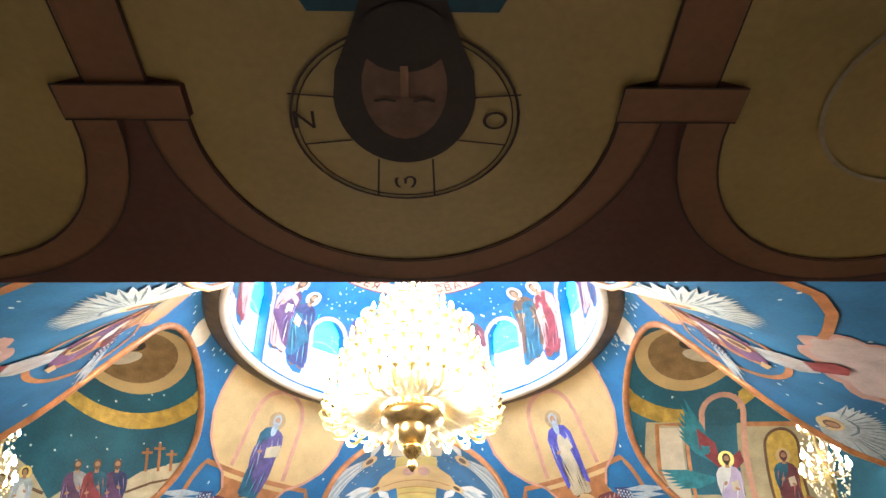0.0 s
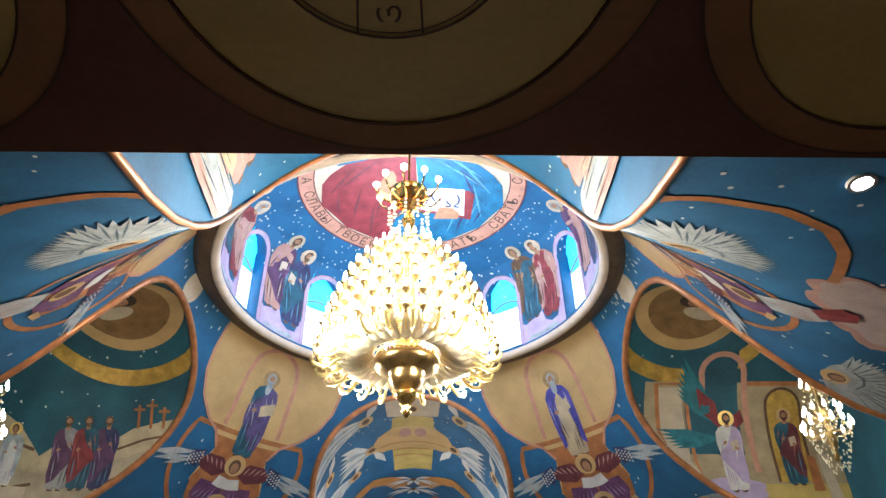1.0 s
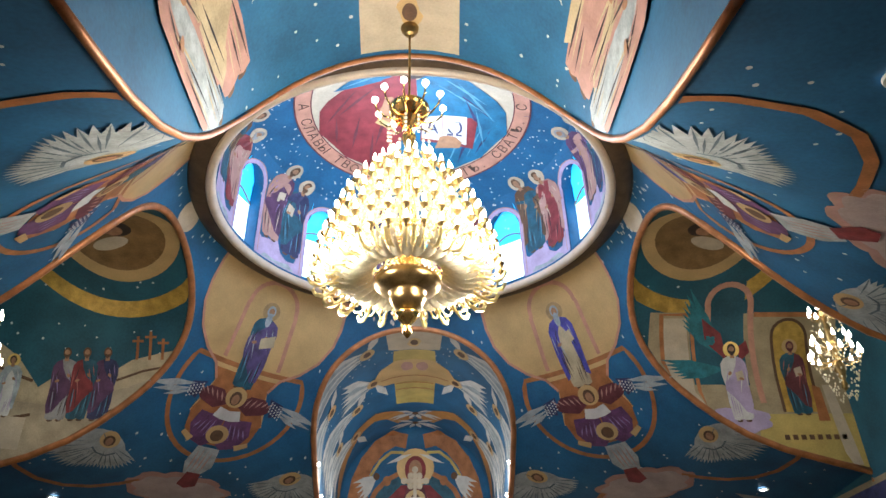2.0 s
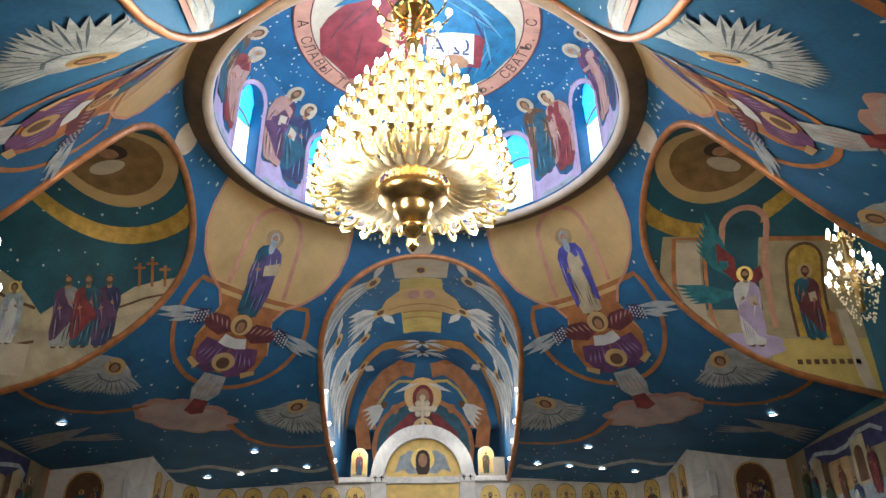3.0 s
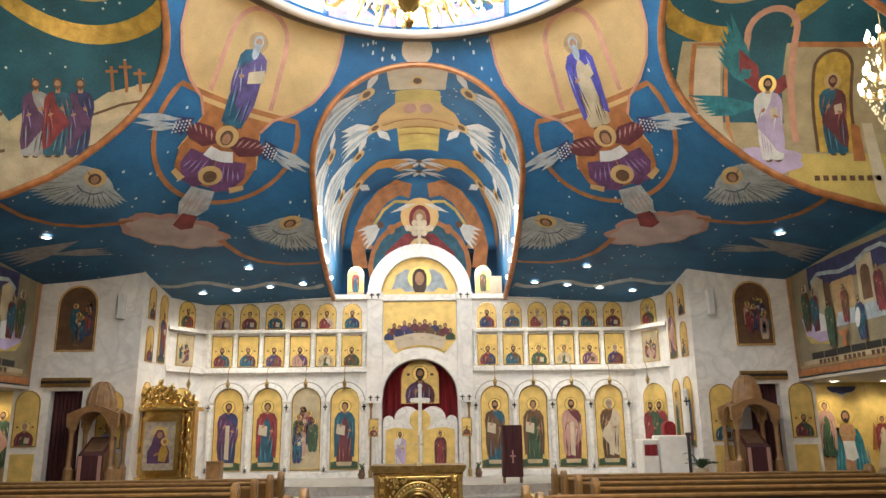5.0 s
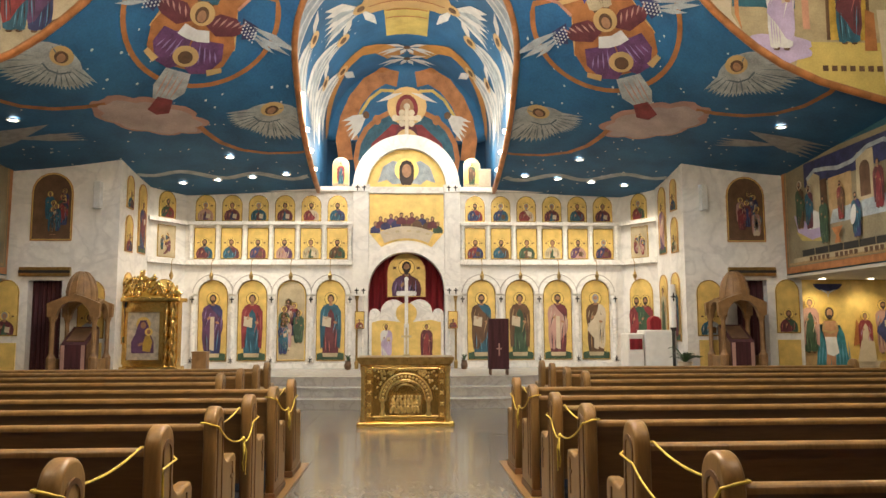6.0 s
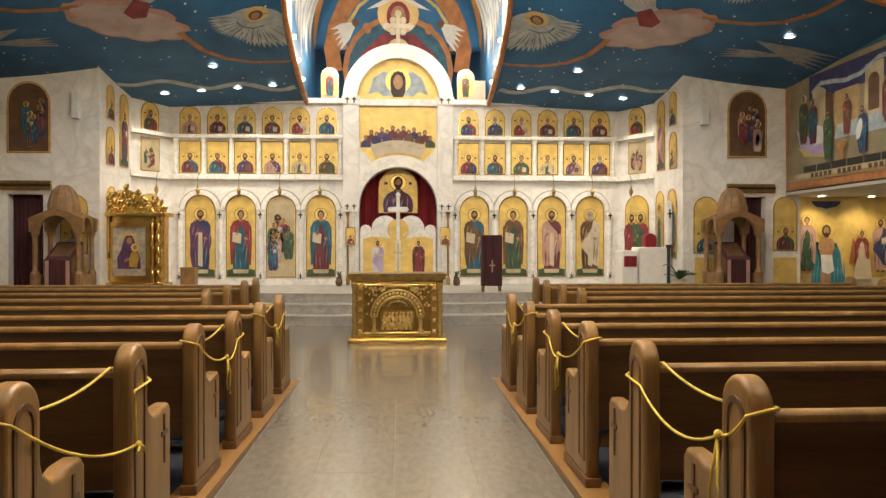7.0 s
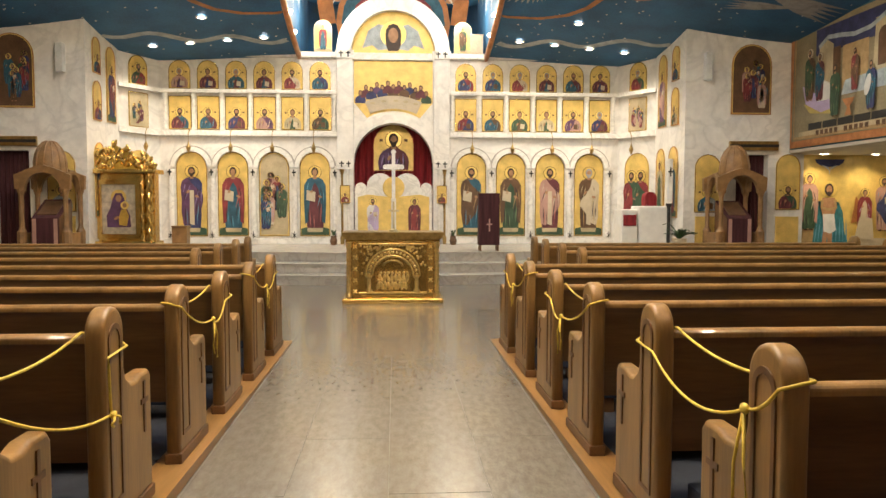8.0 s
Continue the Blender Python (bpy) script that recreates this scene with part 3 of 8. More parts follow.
# outlines of a robed figure, one unit high, feet at the origin
ROBE = [(-0.115, 0.035), (-0.06, 0.02), (-0.02, 0.04), (0.03, 0.025), (0.085, 0.03), (0.12, 0.05), (0.135, 0.25), (0.13, 0.45), (0.15, 0.62), (0.15, 0.72), (0.11, 0.785), (0.045, 0.815), (-0.045, 0.815), (-0.11, 0.785), (-0.15, 0.72), (-0.155, 0.60), (-0.13, 0.45), (-0.135, 0.25)]
MANTLES = [
    [[(-0.14, 0.4), (-0.04, 0.28), (0.05, 0.13), (0.12, 0.1), (0.15, 0.22), (0.148, 0.45), (0.165, 0.62), (0.155, 0.73), (0.11, 0.79), (0.05, 0.81), (0.03, 0.7), (-0.03, 0.58), (-0.12, 0.5)]],
    [[(-0.15, 0.12), (-0.1, 0.16), (-0.08, 0.45), (-0.05, 0.66), (0, 0.74), (0, 0.815), (-0.05, 0.815), (-0.11, 0.79), (-0.16, 0.7), (-0.165, 0.45)],
     [(0.165, 0.45), (0.16, 0.7), (0.11, 0.79), (0.05, 0.815), (-0, 0.815), (-0, 0.74), (0.05, 0.66), (0.08, 0.45), (0.1, 0.16), (0.15, 0.12)]],
    [[(0.14, 0.36), (0.02, 0.22), (-0.06, 0.1), (-0.13, 0.12), (-0.155, 0.3), (-0.15, 0.5), (-0.165, 0.66), (-0.14, 0.76), (-0.06, 0.81), (0, 0.72), (0.1, 0.62), (0.16, 0.56), (0.16, 0.44)]],
]
BUST = [(-0.34, 0.0), (0.34, 0.0), (0.36, 0.18), (0.33, 0.32), (0.26, 0.42), (0.12, 0.50), (0.07, 0.56), (-0.07, 0.56), (-0.12, 0.50), (-0.26, 0.42), (-0.33, 0.32), (-0.36, 0.18)]
BUST_MANTLES = [
    [[(-0.16, 0), (0.34, 0), (0.365, 0.18), (0.335, 0.32), (0.26, 0.43), (0.13, 0.51), (0.06, 0.4), (0.02, 0.24)]],
    [[(-0.34, 0), (-0.12, 0), (-0.08, 0.25), (0, 0.44), (0, 0.51), (-0.12, 0.51), (-0.26, 0.43), (-0.335, 0.32), (-0.365, 0.18)],
     [(0.365, 0.18), (0.335, 0.32), (0.26, 0.43), (0.12, 0.51), (-0, 0.51), (-0, 0.44), (0.08, 0.25), (0.12, 0), (0.34, 0)]],
    [[(-0.34, 0), (0.1, 0), (0.2, 0.14), (0.05, 0.28), (-0.04, 0.44), (-0.13, 0.51), (-0.26, 0.43), (-0.335, 0.32), (-0.365, 0.18)]],
]
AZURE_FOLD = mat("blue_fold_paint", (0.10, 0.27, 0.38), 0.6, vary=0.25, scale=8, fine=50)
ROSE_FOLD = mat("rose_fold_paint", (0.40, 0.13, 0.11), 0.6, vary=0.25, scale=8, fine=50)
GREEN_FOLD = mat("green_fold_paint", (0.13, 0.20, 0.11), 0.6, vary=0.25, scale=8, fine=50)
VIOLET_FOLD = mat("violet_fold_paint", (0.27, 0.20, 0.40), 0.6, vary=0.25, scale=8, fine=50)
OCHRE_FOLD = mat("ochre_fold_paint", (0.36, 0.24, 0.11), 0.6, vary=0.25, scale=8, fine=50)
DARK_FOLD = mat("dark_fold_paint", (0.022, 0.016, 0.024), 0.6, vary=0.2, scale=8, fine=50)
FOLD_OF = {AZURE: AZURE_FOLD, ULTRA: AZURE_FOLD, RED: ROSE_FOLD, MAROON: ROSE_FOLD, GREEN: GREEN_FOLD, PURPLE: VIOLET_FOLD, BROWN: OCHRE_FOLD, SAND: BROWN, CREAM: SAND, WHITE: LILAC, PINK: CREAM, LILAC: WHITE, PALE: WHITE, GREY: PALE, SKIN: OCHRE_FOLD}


def sliver(x0, y0, x1, y1, w):
    dx, dy = x1 - x0, y1 - y0
    d = math.hypot(dx, dy)
    nx, ny = -dy / d * w / 2, dx / d * w / 2
    mx, my = x0 + dx * 0.55, y0 + dy * 0.55
    return [(x0, y0), (mx + nx, my + ny), (x1, y1), (mx - nx, my - ny)]


MAKE = random.Random(77)


def figure(parent, surf, u, v, s, rot, robe, mantle, halo=None, layer=2, h=0.0, flip=1, hair=None, folds=None):
    """A standing robed figure as plain painted shapes, s high from its feet at (u, v)."""
    m = lambda p: moved(p, u, v, s, rot, flip)
    way = MAKE.randrange(3)
    j = lambda: MAKE.uniform(-0.012, 0.012)
    if halo:
        decal("halo", [m(ell(0, 0.895, 0.10, 0.10))], halo, parent, surf, layer - 1, h)
        if not h:
            decal("halo_line", [m(p) for p in band_ring(0, 0.895, 0.10, 0.008)], BROWN, parent, surf, layer)
    for x in (-0.05, 0.055):
        decal("foot", [m(ell(x, 0.022, 0.035, 0.018))], BROWN if robe is not BROWN else SKIN, parent, surf, layer - 1, h)
    decal("robe", [m(ROBE)], robe, parent, surf, layer, h)
    decal("mantle", [m(p) for p in MANTLES[way]], mantle, parent, surf, layer + 1, h)
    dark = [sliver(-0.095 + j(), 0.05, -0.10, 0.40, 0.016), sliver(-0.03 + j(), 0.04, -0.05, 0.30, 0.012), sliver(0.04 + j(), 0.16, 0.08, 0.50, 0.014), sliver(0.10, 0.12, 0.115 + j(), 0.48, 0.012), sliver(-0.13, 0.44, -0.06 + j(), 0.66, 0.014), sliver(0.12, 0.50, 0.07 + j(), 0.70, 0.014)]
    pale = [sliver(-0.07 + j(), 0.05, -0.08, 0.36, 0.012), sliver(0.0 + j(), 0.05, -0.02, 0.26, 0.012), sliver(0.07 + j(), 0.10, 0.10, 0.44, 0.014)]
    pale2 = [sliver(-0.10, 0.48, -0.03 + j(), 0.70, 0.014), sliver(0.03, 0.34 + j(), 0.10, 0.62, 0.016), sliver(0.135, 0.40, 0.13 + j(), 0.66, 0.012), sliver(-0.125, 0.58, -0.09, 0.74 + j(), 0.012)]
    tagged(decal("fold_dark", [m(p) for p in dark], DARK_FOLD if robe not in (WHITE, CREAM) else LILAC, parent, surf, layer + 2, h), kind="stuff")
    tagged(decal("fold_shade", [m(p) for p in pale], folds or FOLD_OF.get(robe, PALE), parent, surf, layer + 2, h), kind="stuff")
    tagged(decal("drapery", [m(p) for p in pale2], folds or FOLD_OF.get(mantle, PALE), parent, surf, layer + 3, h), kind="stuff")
    decal("neck", [m([(-0.028, 0.79), (0.028, 0.79), (0.024, 0.86), (-0.024, 0.86)])], SKIN, parent, surf, layer + 2, h)
    decal("hair", [m(ell(0, 0.90, 0.052, 0.066))], hair or HAIR, parent, surf, layer + 2, h)
    decal("face", [m(ell(0, 0.893, 0.035, 0.046))], SKIN, parent, surf, layer + 3, h)
    if hair is GREY or hair is WHITE or way != 1:
        decal("beard", [m([(-0.034, 0.885), (-0.03, 0.85), (0.0, 0.815), (0.03, 0.85), (0.034, 0.885), (0.0, 0.87)])], hair or HAIR, parent, surf, layer + 4, h)
    decal("hand", [m(ell(-0.055, 0.60, 0.030, 0.018, 50))], SKIN, parent, surf, layer + 4, h)
    decal("hand", [m(ell(0.075, 0.53, 0.030, 0.018, -20))], SKIN, parent, surf, layer + 5, h)
    if way == 0 and halo:
        decal("book", [m([(0.02, 0.50), (0.11, 0.53), (0.10, 0.64), (0.01, 0.61)])], CREAM, parent, surf, layer + 4, h)


def band_ring(cx, cy, r, w, n=20):
    a, b = ell(cx, cy, r, r, 0, n), ell(cx, cy, r - w, r - w, 0, n)
    return [[a[i], a[(i + 1) % n], b[(i + 1) % n], b[i]] for i in range(n)]


def bust(parent, surf, u, v, s, robe, mantle, halo, layer=2, hair=None):
    """A half-length figure as plain painted shapes."""
    m = lambda p: moved(p, u, v, s)
    way = MAKE.randrange(3)
    j = lambda: MAKE.uniform(-0.03, 0.03)
    decal("halo", [m(ell(0, 0.70, 0.20, 0.20))], halo, parent, surf, layer - 1)
    decal("halo_line", [m(p) for p in band_ring(0, 0.70, 0.20, 0.012)], BROWN, parent, surf, layer)
    decal("robe", [m(BUST)], robe, parent, surf, layer)
    decal("mantle", [m(p) for p in BUST_MANTLES[way]], mantle, parent, surf, layer + 1)
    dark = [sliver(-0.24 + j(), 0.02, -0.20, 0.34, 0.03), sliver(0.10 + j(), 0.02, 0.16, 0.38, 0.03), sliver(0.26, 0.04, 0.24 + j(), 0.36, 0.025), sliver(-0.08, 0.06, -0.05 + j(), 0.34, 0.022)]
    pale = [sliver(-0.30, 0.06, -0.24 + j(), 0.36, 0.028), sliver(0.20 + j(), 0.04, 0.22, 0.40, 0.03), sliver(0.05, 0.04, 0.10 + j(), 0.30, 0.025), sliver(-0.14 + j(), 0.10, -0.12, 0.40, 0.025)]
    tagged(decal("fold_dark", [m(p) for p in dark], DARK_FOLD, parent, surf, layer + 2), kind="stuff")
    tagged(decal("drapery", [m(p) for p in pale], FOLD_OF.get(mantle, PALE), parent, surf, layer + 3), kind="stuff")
    decal("neck", [m([(-0.055, 0.48), (0.055, 0.48), (0.05, 0.60), (-0.05, 0.60)])], SKIN, parent, surf, layer + 2)
    decal("hair", [m(ell(0, 0.715, 0.112, 0.135))], hair or HAIR, parent, surf, layer + 3)
    decal("face", [m(ell(0, 0.70, 0.075, 0.098))], SKIN, parent, surf, layer + 4)
    if way != 1:
        decal("beard", [m([(-0.075, 0.68), (-0.07, 0.60), (-0.03, 0.53), (0.03, 0.53), (0.07, 0.60), (0.075, 0.68), (0.0, 0.645)])], hair or HAIR, parent, surf, layer + 5)
    decal("hand", [m(ell(-0.10, 0.28, 0.065, 0.035, 60))], SKIN, parent, surf, layer + 4)
    if way < 2:
        decal("book", [m([(0.02, 0.10), (0.20, 0.07), (0.22, 0.28), (0.04, 0.31)])], CREAM if way else BROWN, parent, surf, layer + 4)
    decal("caption_bar", [m([(-0.33, 0.66), (-0.25, 0.66), (-0.25, 0.72), (-0.33, 0.72)])], BROWN, parent, surf, layer)
    decal("caption_bar", [m([(0.25, 0.66), (0.33, 0.66), (0.33, 0.72), (0.25, 0.72)])], BROWN, parent, surf, layer)


# ---- the icon screen ----
RIM_GOLD = mat("halo_gold", (0.82, 0.60, 0.18), 0.35, 0.4, 0.1, 8, 0.02, 60)
Y_S = 21.0
Z_P = 0.48
screen = thing("icon_screen", "white veined marble icon screen in three tiers", "icon screen", (0, 0, 0), "", "structure")
XE = 4.62


def slab(name, *a, bevel=0.0, m=MARBLE, p=None):
    return part(name, boxm(*a, bevel=bevel), m, p or screen)


for sx in (-1, 1):
    slab("wall_panel", sx * 1.13, sx * XE, Y_S, Y_S + 0.25, Z_P, 4.32)
    slab("base_course", sx * 1.13, sx * XE, Y_S - 0.06, Y_S - 0.002, Z_P, 0.60, bevel=0.012, m=MARBLE_TRIM)
    slab("lower_cornice", sx * 1.13, sx * XE, Y_S - 0.09, Y_S - 0.002, 2.63, 2.74, bevel=0.02, m=MARBLE_TRIM)
    slab("middle_ledge", sx * 1.13, sx * XE, Y_S - 0.11, Y_S - 0.002, 3.47, 3.55, bevel=0.02, m=MARBLE_TRIM)
    slab("top_cornice", sx * 1.13, sx * XE, Y_S - 0.10, Y_S - 0.002, 4.19, 4.26, bevel=0.02, m=MARBLE_TRIM)
    # pilasters with capitals and plinths between the large icons
    for k in range(5):
        x = sx * (1.175 + 0.81 * k)
        col = lathe(bmesh.new(), [(0.0, 0.60), (0.075, 0.60), (0.075, 0.68), (0.058, 0.72), (0.055, 1.80), (0.075, 1.86), (0.085, 1.93), (0.085, 1.98), (0.0, 1.98)], 12, (x, Y_S - 0.03, 0))
        part("column", col, MARBLE_TRIM, screen, smooth=False)
        bm = bmesh.new()
        for a, b, c, d in ((x - 0.012, x + 0.012, 1.84, 1.97), (x - 0.042, x + 0.042, 1.90, 1.93)):
            box(bm, a, b, Y_S - 0.122, Y_S - 0.116, c, d)
        part("cross_inlay", bm, BLACK, screen, "black inlaid cross")
        bm = bmesh.new()
        for a in (-45, 45):
            bmesh.ops.create_cube(bm, size=1, matrix=Matrix.Translation((x, Y_S - 0.112, 0.66)) @ pose(0, 0, 0, 0, a, 0) @ Matrix.Diagonal((0.012, 0.006, 0.11, 1)))
        box(bm, x - 0.007, x + 0.007, Y_S - 0.115, Y_S - 0.109, 0.60, 0.74)
        part("monogram_inlay", bm, BLACK, screen, "black inlaid monogram")
    # arches over the large icons
    for k in range(4):
        x = sx * (1.58 + 0.81 * k)
        bm = ring_prism(bmesh.new(), arc(x, 2.02, 0.40, 0, 180, 16), arc(x, 2.02, 0.31, 0, 180, 16), Y_S - 0.075, Y_S - 0.002)
        part("arch_moulding", bm, MARBLE_TRIM, screen)
        bm = ring_prism(bmesh.new(), arc(x, 2.02, 0.425, 5, 175, 16), arc(x, 2.02, 0.40, 5, 175, 16), Y_S - 0.05, Y_S - 0.003)
        part("arch_rim", bm, STEP, screen, "grey rim of the arch")
    # short columns in the middle tier
    for k in range(7):
        x = sx * (1.185 + 0.551 * k)
        part("short_column", lathe(bmesh.new(), [(0.0, 2.74), (0.055, 2.74), (0.055, 2.80), (0.04, 2.82), (0.04, 3.36), (0.055, 3.40), (0.06, 3.47), (0, 3.47)], 10, (x, Y_S - 0.045, 0)), MARBLE_TRIM, screen)
    # slanted end bays
    a, b = Vector((sx * XE, Y_S, 0)), Vector((sx * 5.16, 20.15, 0))
    d = (b - a).normalized()
    n = Vector((d.y * sx, -d.x * sx, 0)).normalized()
    if n.y > 0:
        n = -n
    bm = bmesh.new()
    prism(bm, [(p.x, p.y) for p in (a, b, b - n * 0.25, a - n * 0.25)], Z_P, 4.32, "z")
    part("end_panel", bm, MARBLE, screen)
    for z0, z1, o in ((2.63, 2.74, 0.09), (3.47, 3.55, 0.11), (4.19, 4.26, 0.10), (Z_P, 0.60, 0.06)):
        bm = bmesh.new()
        prism(bm, [(p.x, p.y) for p in (a + n * 0.002, b + n * 0.002, b + n * o, a + n * o)], z0, z1, "z")
        part("end_moulding", bm, MARBLE_TRIM, screen)

# raised middle part with the round-headed top and the doorway arch
for sx in (-1, 1):
    slab("pylon", sx * 0.80, sx * 1.13, Y_S - 0.12, Y_S + 0.25, Z_P, 4.30, bevel=0.01)
    slab("pylon_capital", sx * 0.78, sx * 1.15, Y_S - 0.15, Y_S - 0.122, 4.18, 4.34, bevel=0.01, m=MARBLE_TRIM)
    slab("pylon_impost", sx * 0.79, sx * 1.14, Y_S - 0.15, Y_S - 0.122, 1.98, 2.18, bevel=0.01, m=MARBLE_TRIM)
    for zc in (4.26, 2.08):
        bm = bmesh.new()
        for dx in (-0.07, 0.07):
            x = sx * 0.965 + dx
            box(bm, x - 0.012, x + 0.012, Y_S - 0.158, Y_S - 0.152, zc - 0.06, zc + 0.06)
            box(bm, x - 0.045, x + 0.045, Y_S - 0.158, Y_S - 0.152, zc + 0.005, zc + 0.03)
        part("cross_inlay", bm, BLACK, screen, "black inlaid crosses")
    for dx in (-0.06, 0.06):
        part("door_column", lathe(bmesh.new(), [(0.035, Z_P), (0.045, 0.62), (0.022, 0.66), (0.022, 1.86), (0.04, 1.95), (0.045, 1.98)], 10, (sx * 0.965 + dx, Y_S - 0.17, 0)), BRASS if dx * sx > 0 else MARBLE_TRIM, screen)
bm = ring_prism(bmesh.new(), arc(0, 4.30, 1.13, 0, 180, 32), arc(0, 4.30, 0.84, 0, 180, 32), Y_S - 0.12, Y_S + 0.2)
part("crowning_arch", bm, MARBLE, screen)
bm = ring_prism(bmesh.new(), arc(0, 4.30, 0.88, 0, 180, 32), arc(0, 4.30, 0.83, 0, 180, 32), Y_S - 0.15, Y_S - 0.122)
part("arch_moulding", bm, MARBLE_TRIM, screen)
slab("lintel", -0.80, 0.80, Y_S - 0.09, Y_S + 0.2, 4.16, 4.30, bevel=0.01, m=MARBLE_TRIM)
bm = ring_prism(bmesh.new(), arc(0, 2.12, 1.0, 0, 180, 32), arc(0, 2.12, 0.79, 0, 180, 32), Y_S - 0.09, Y_S + 0.25)
part("doorway_arch", bm, MARBLE, screen)
bm = bmesh.new()
spandrel = [(-0.80, 4.16), (-0.80, 2.72)] + arc(0, 2.12, 1.0, 143, 37, 16) + [(0.80, 2.72), (0.80, 4.16)]
prism(bm, spandrel, Y_S, Y_S + 0.2)
part("doorway_spandrel", bm, MARBLE, screen)

# icons
COLS = [(BROWN, GREEN), (ULTRA, AZURE), (MAROON, AZURE), (GREEN, SAND), (RED, ULTRA), (AZURE, MAROON), (PURPLE, PINK), (BROWN, AZURE), (CREAM, RED), (ULTRA, MAROON)]
random.seed(7)


def icon(name, label, x, y, z, w, h, kind, c, turn=0.0, top="arch", group="", frame_m=None):
    """A painted panel with a gold ground; the figure is plain shapes."""
    t = thing(name, label, "icon", (x, y, z), group, "", turn)
    outline = arched(0, 0, w, h) if top == "arch" else [(-w / 2, 0), (w / 2, 0), (w / 2, h), (-w / 2, h)]
    part("panel", prism(bmesh.new(), outline, -0.012, 0.0), ICON_GOLD, t)
    inner = arched(0, 0.012, w - 0.024, h - 0.024) if top == "arch" else [(-w / 2 + 0.012, 0.012), (w / 2 - 0.012, 0.012), (w / 2 - 0.012, h - 0.012), (-w / 2 + 0.012, h - 0.012)]
    part("border", ring_prism(bmesh.new(), outline + [outline[0]], inner + [inner[0]], -0.02, -0.0125), frame_m or COPPER, t)
    surf = lambda u, v, o: (u, -0.012 - o, v)
    if kind == "full":
        decal("ground", [[(-w / 2 + 0.02, 0.02), (w / 2 - 0.02, 0.02), (w / 2 - 0.02, 0.09 * h), (0, 0.13 * h), (-w / 2 + 0.02, 0.09 * h)]], GREEN if w > 0.4 else SAND, t, surf, 1)
        tall = min(h * 0.80, w * 2.3)
        figure(t, surf, 0, 0.05 * h, tall, 0, c[0], c[1], RIM_GOLD, 2, hair=GREY if c[1] is CREAM else None)
        if w > 0.5:
            decal("stole", [moved([(-0.035, 0.12), (0.035, 0.10), (0.03, 0.62), (-0.03, 0.62)] if c[1] in (CREAM, PURPLE, PINK) else [(-0.13, 0.48), (0.0, 0.45), (0.01, 0.60), (-0.12, 0.63)], 0, 0.05 * h, tall)], CREAM, t, surf, 6)
            decal("hem", [moved([(-0.11, 0.0), (0.11, 0.0), (0.12, 0.06), (-0.12, 0.06)], 0, 0.05 * h, tall)], SAND, t, surf, 6)
    elif kind == "bust":
        bust(t, surf, 0, 0.02, min(w * 1.06, h * 0.98), c[0], c[1], RIM_GOLD, 2, hair=random.choice((HAIR, HAIR, GREY, BROWN)))
    elif kind == "pair":
        for k, dx in enumerate((-0.2, 0.2)):
            figure(t, surf, dx * w, 0.06 * h, h * 0.74, 0, c[k], c[1 - k], RIM_GOLD, 2 + 4 * k)
    elif kind == "group":
        decal("dark_ground", [arched(0, 0.03, w - 0.06, h - 0.06) if top == "arch" else inner], BROWN if w > 0.65 else SAND, t, surf, 1)
        for k in range(7):
            figure(t, surf, (random.random() - 0.5) * w * 0.62, h * (0.08 + 0.05 * (6 - k) * 0.9), h * 0.42, 0, random.choice(COLS)[0], random.choice(COLS)[1], RIM_GOLD, 2 + k)
    return t


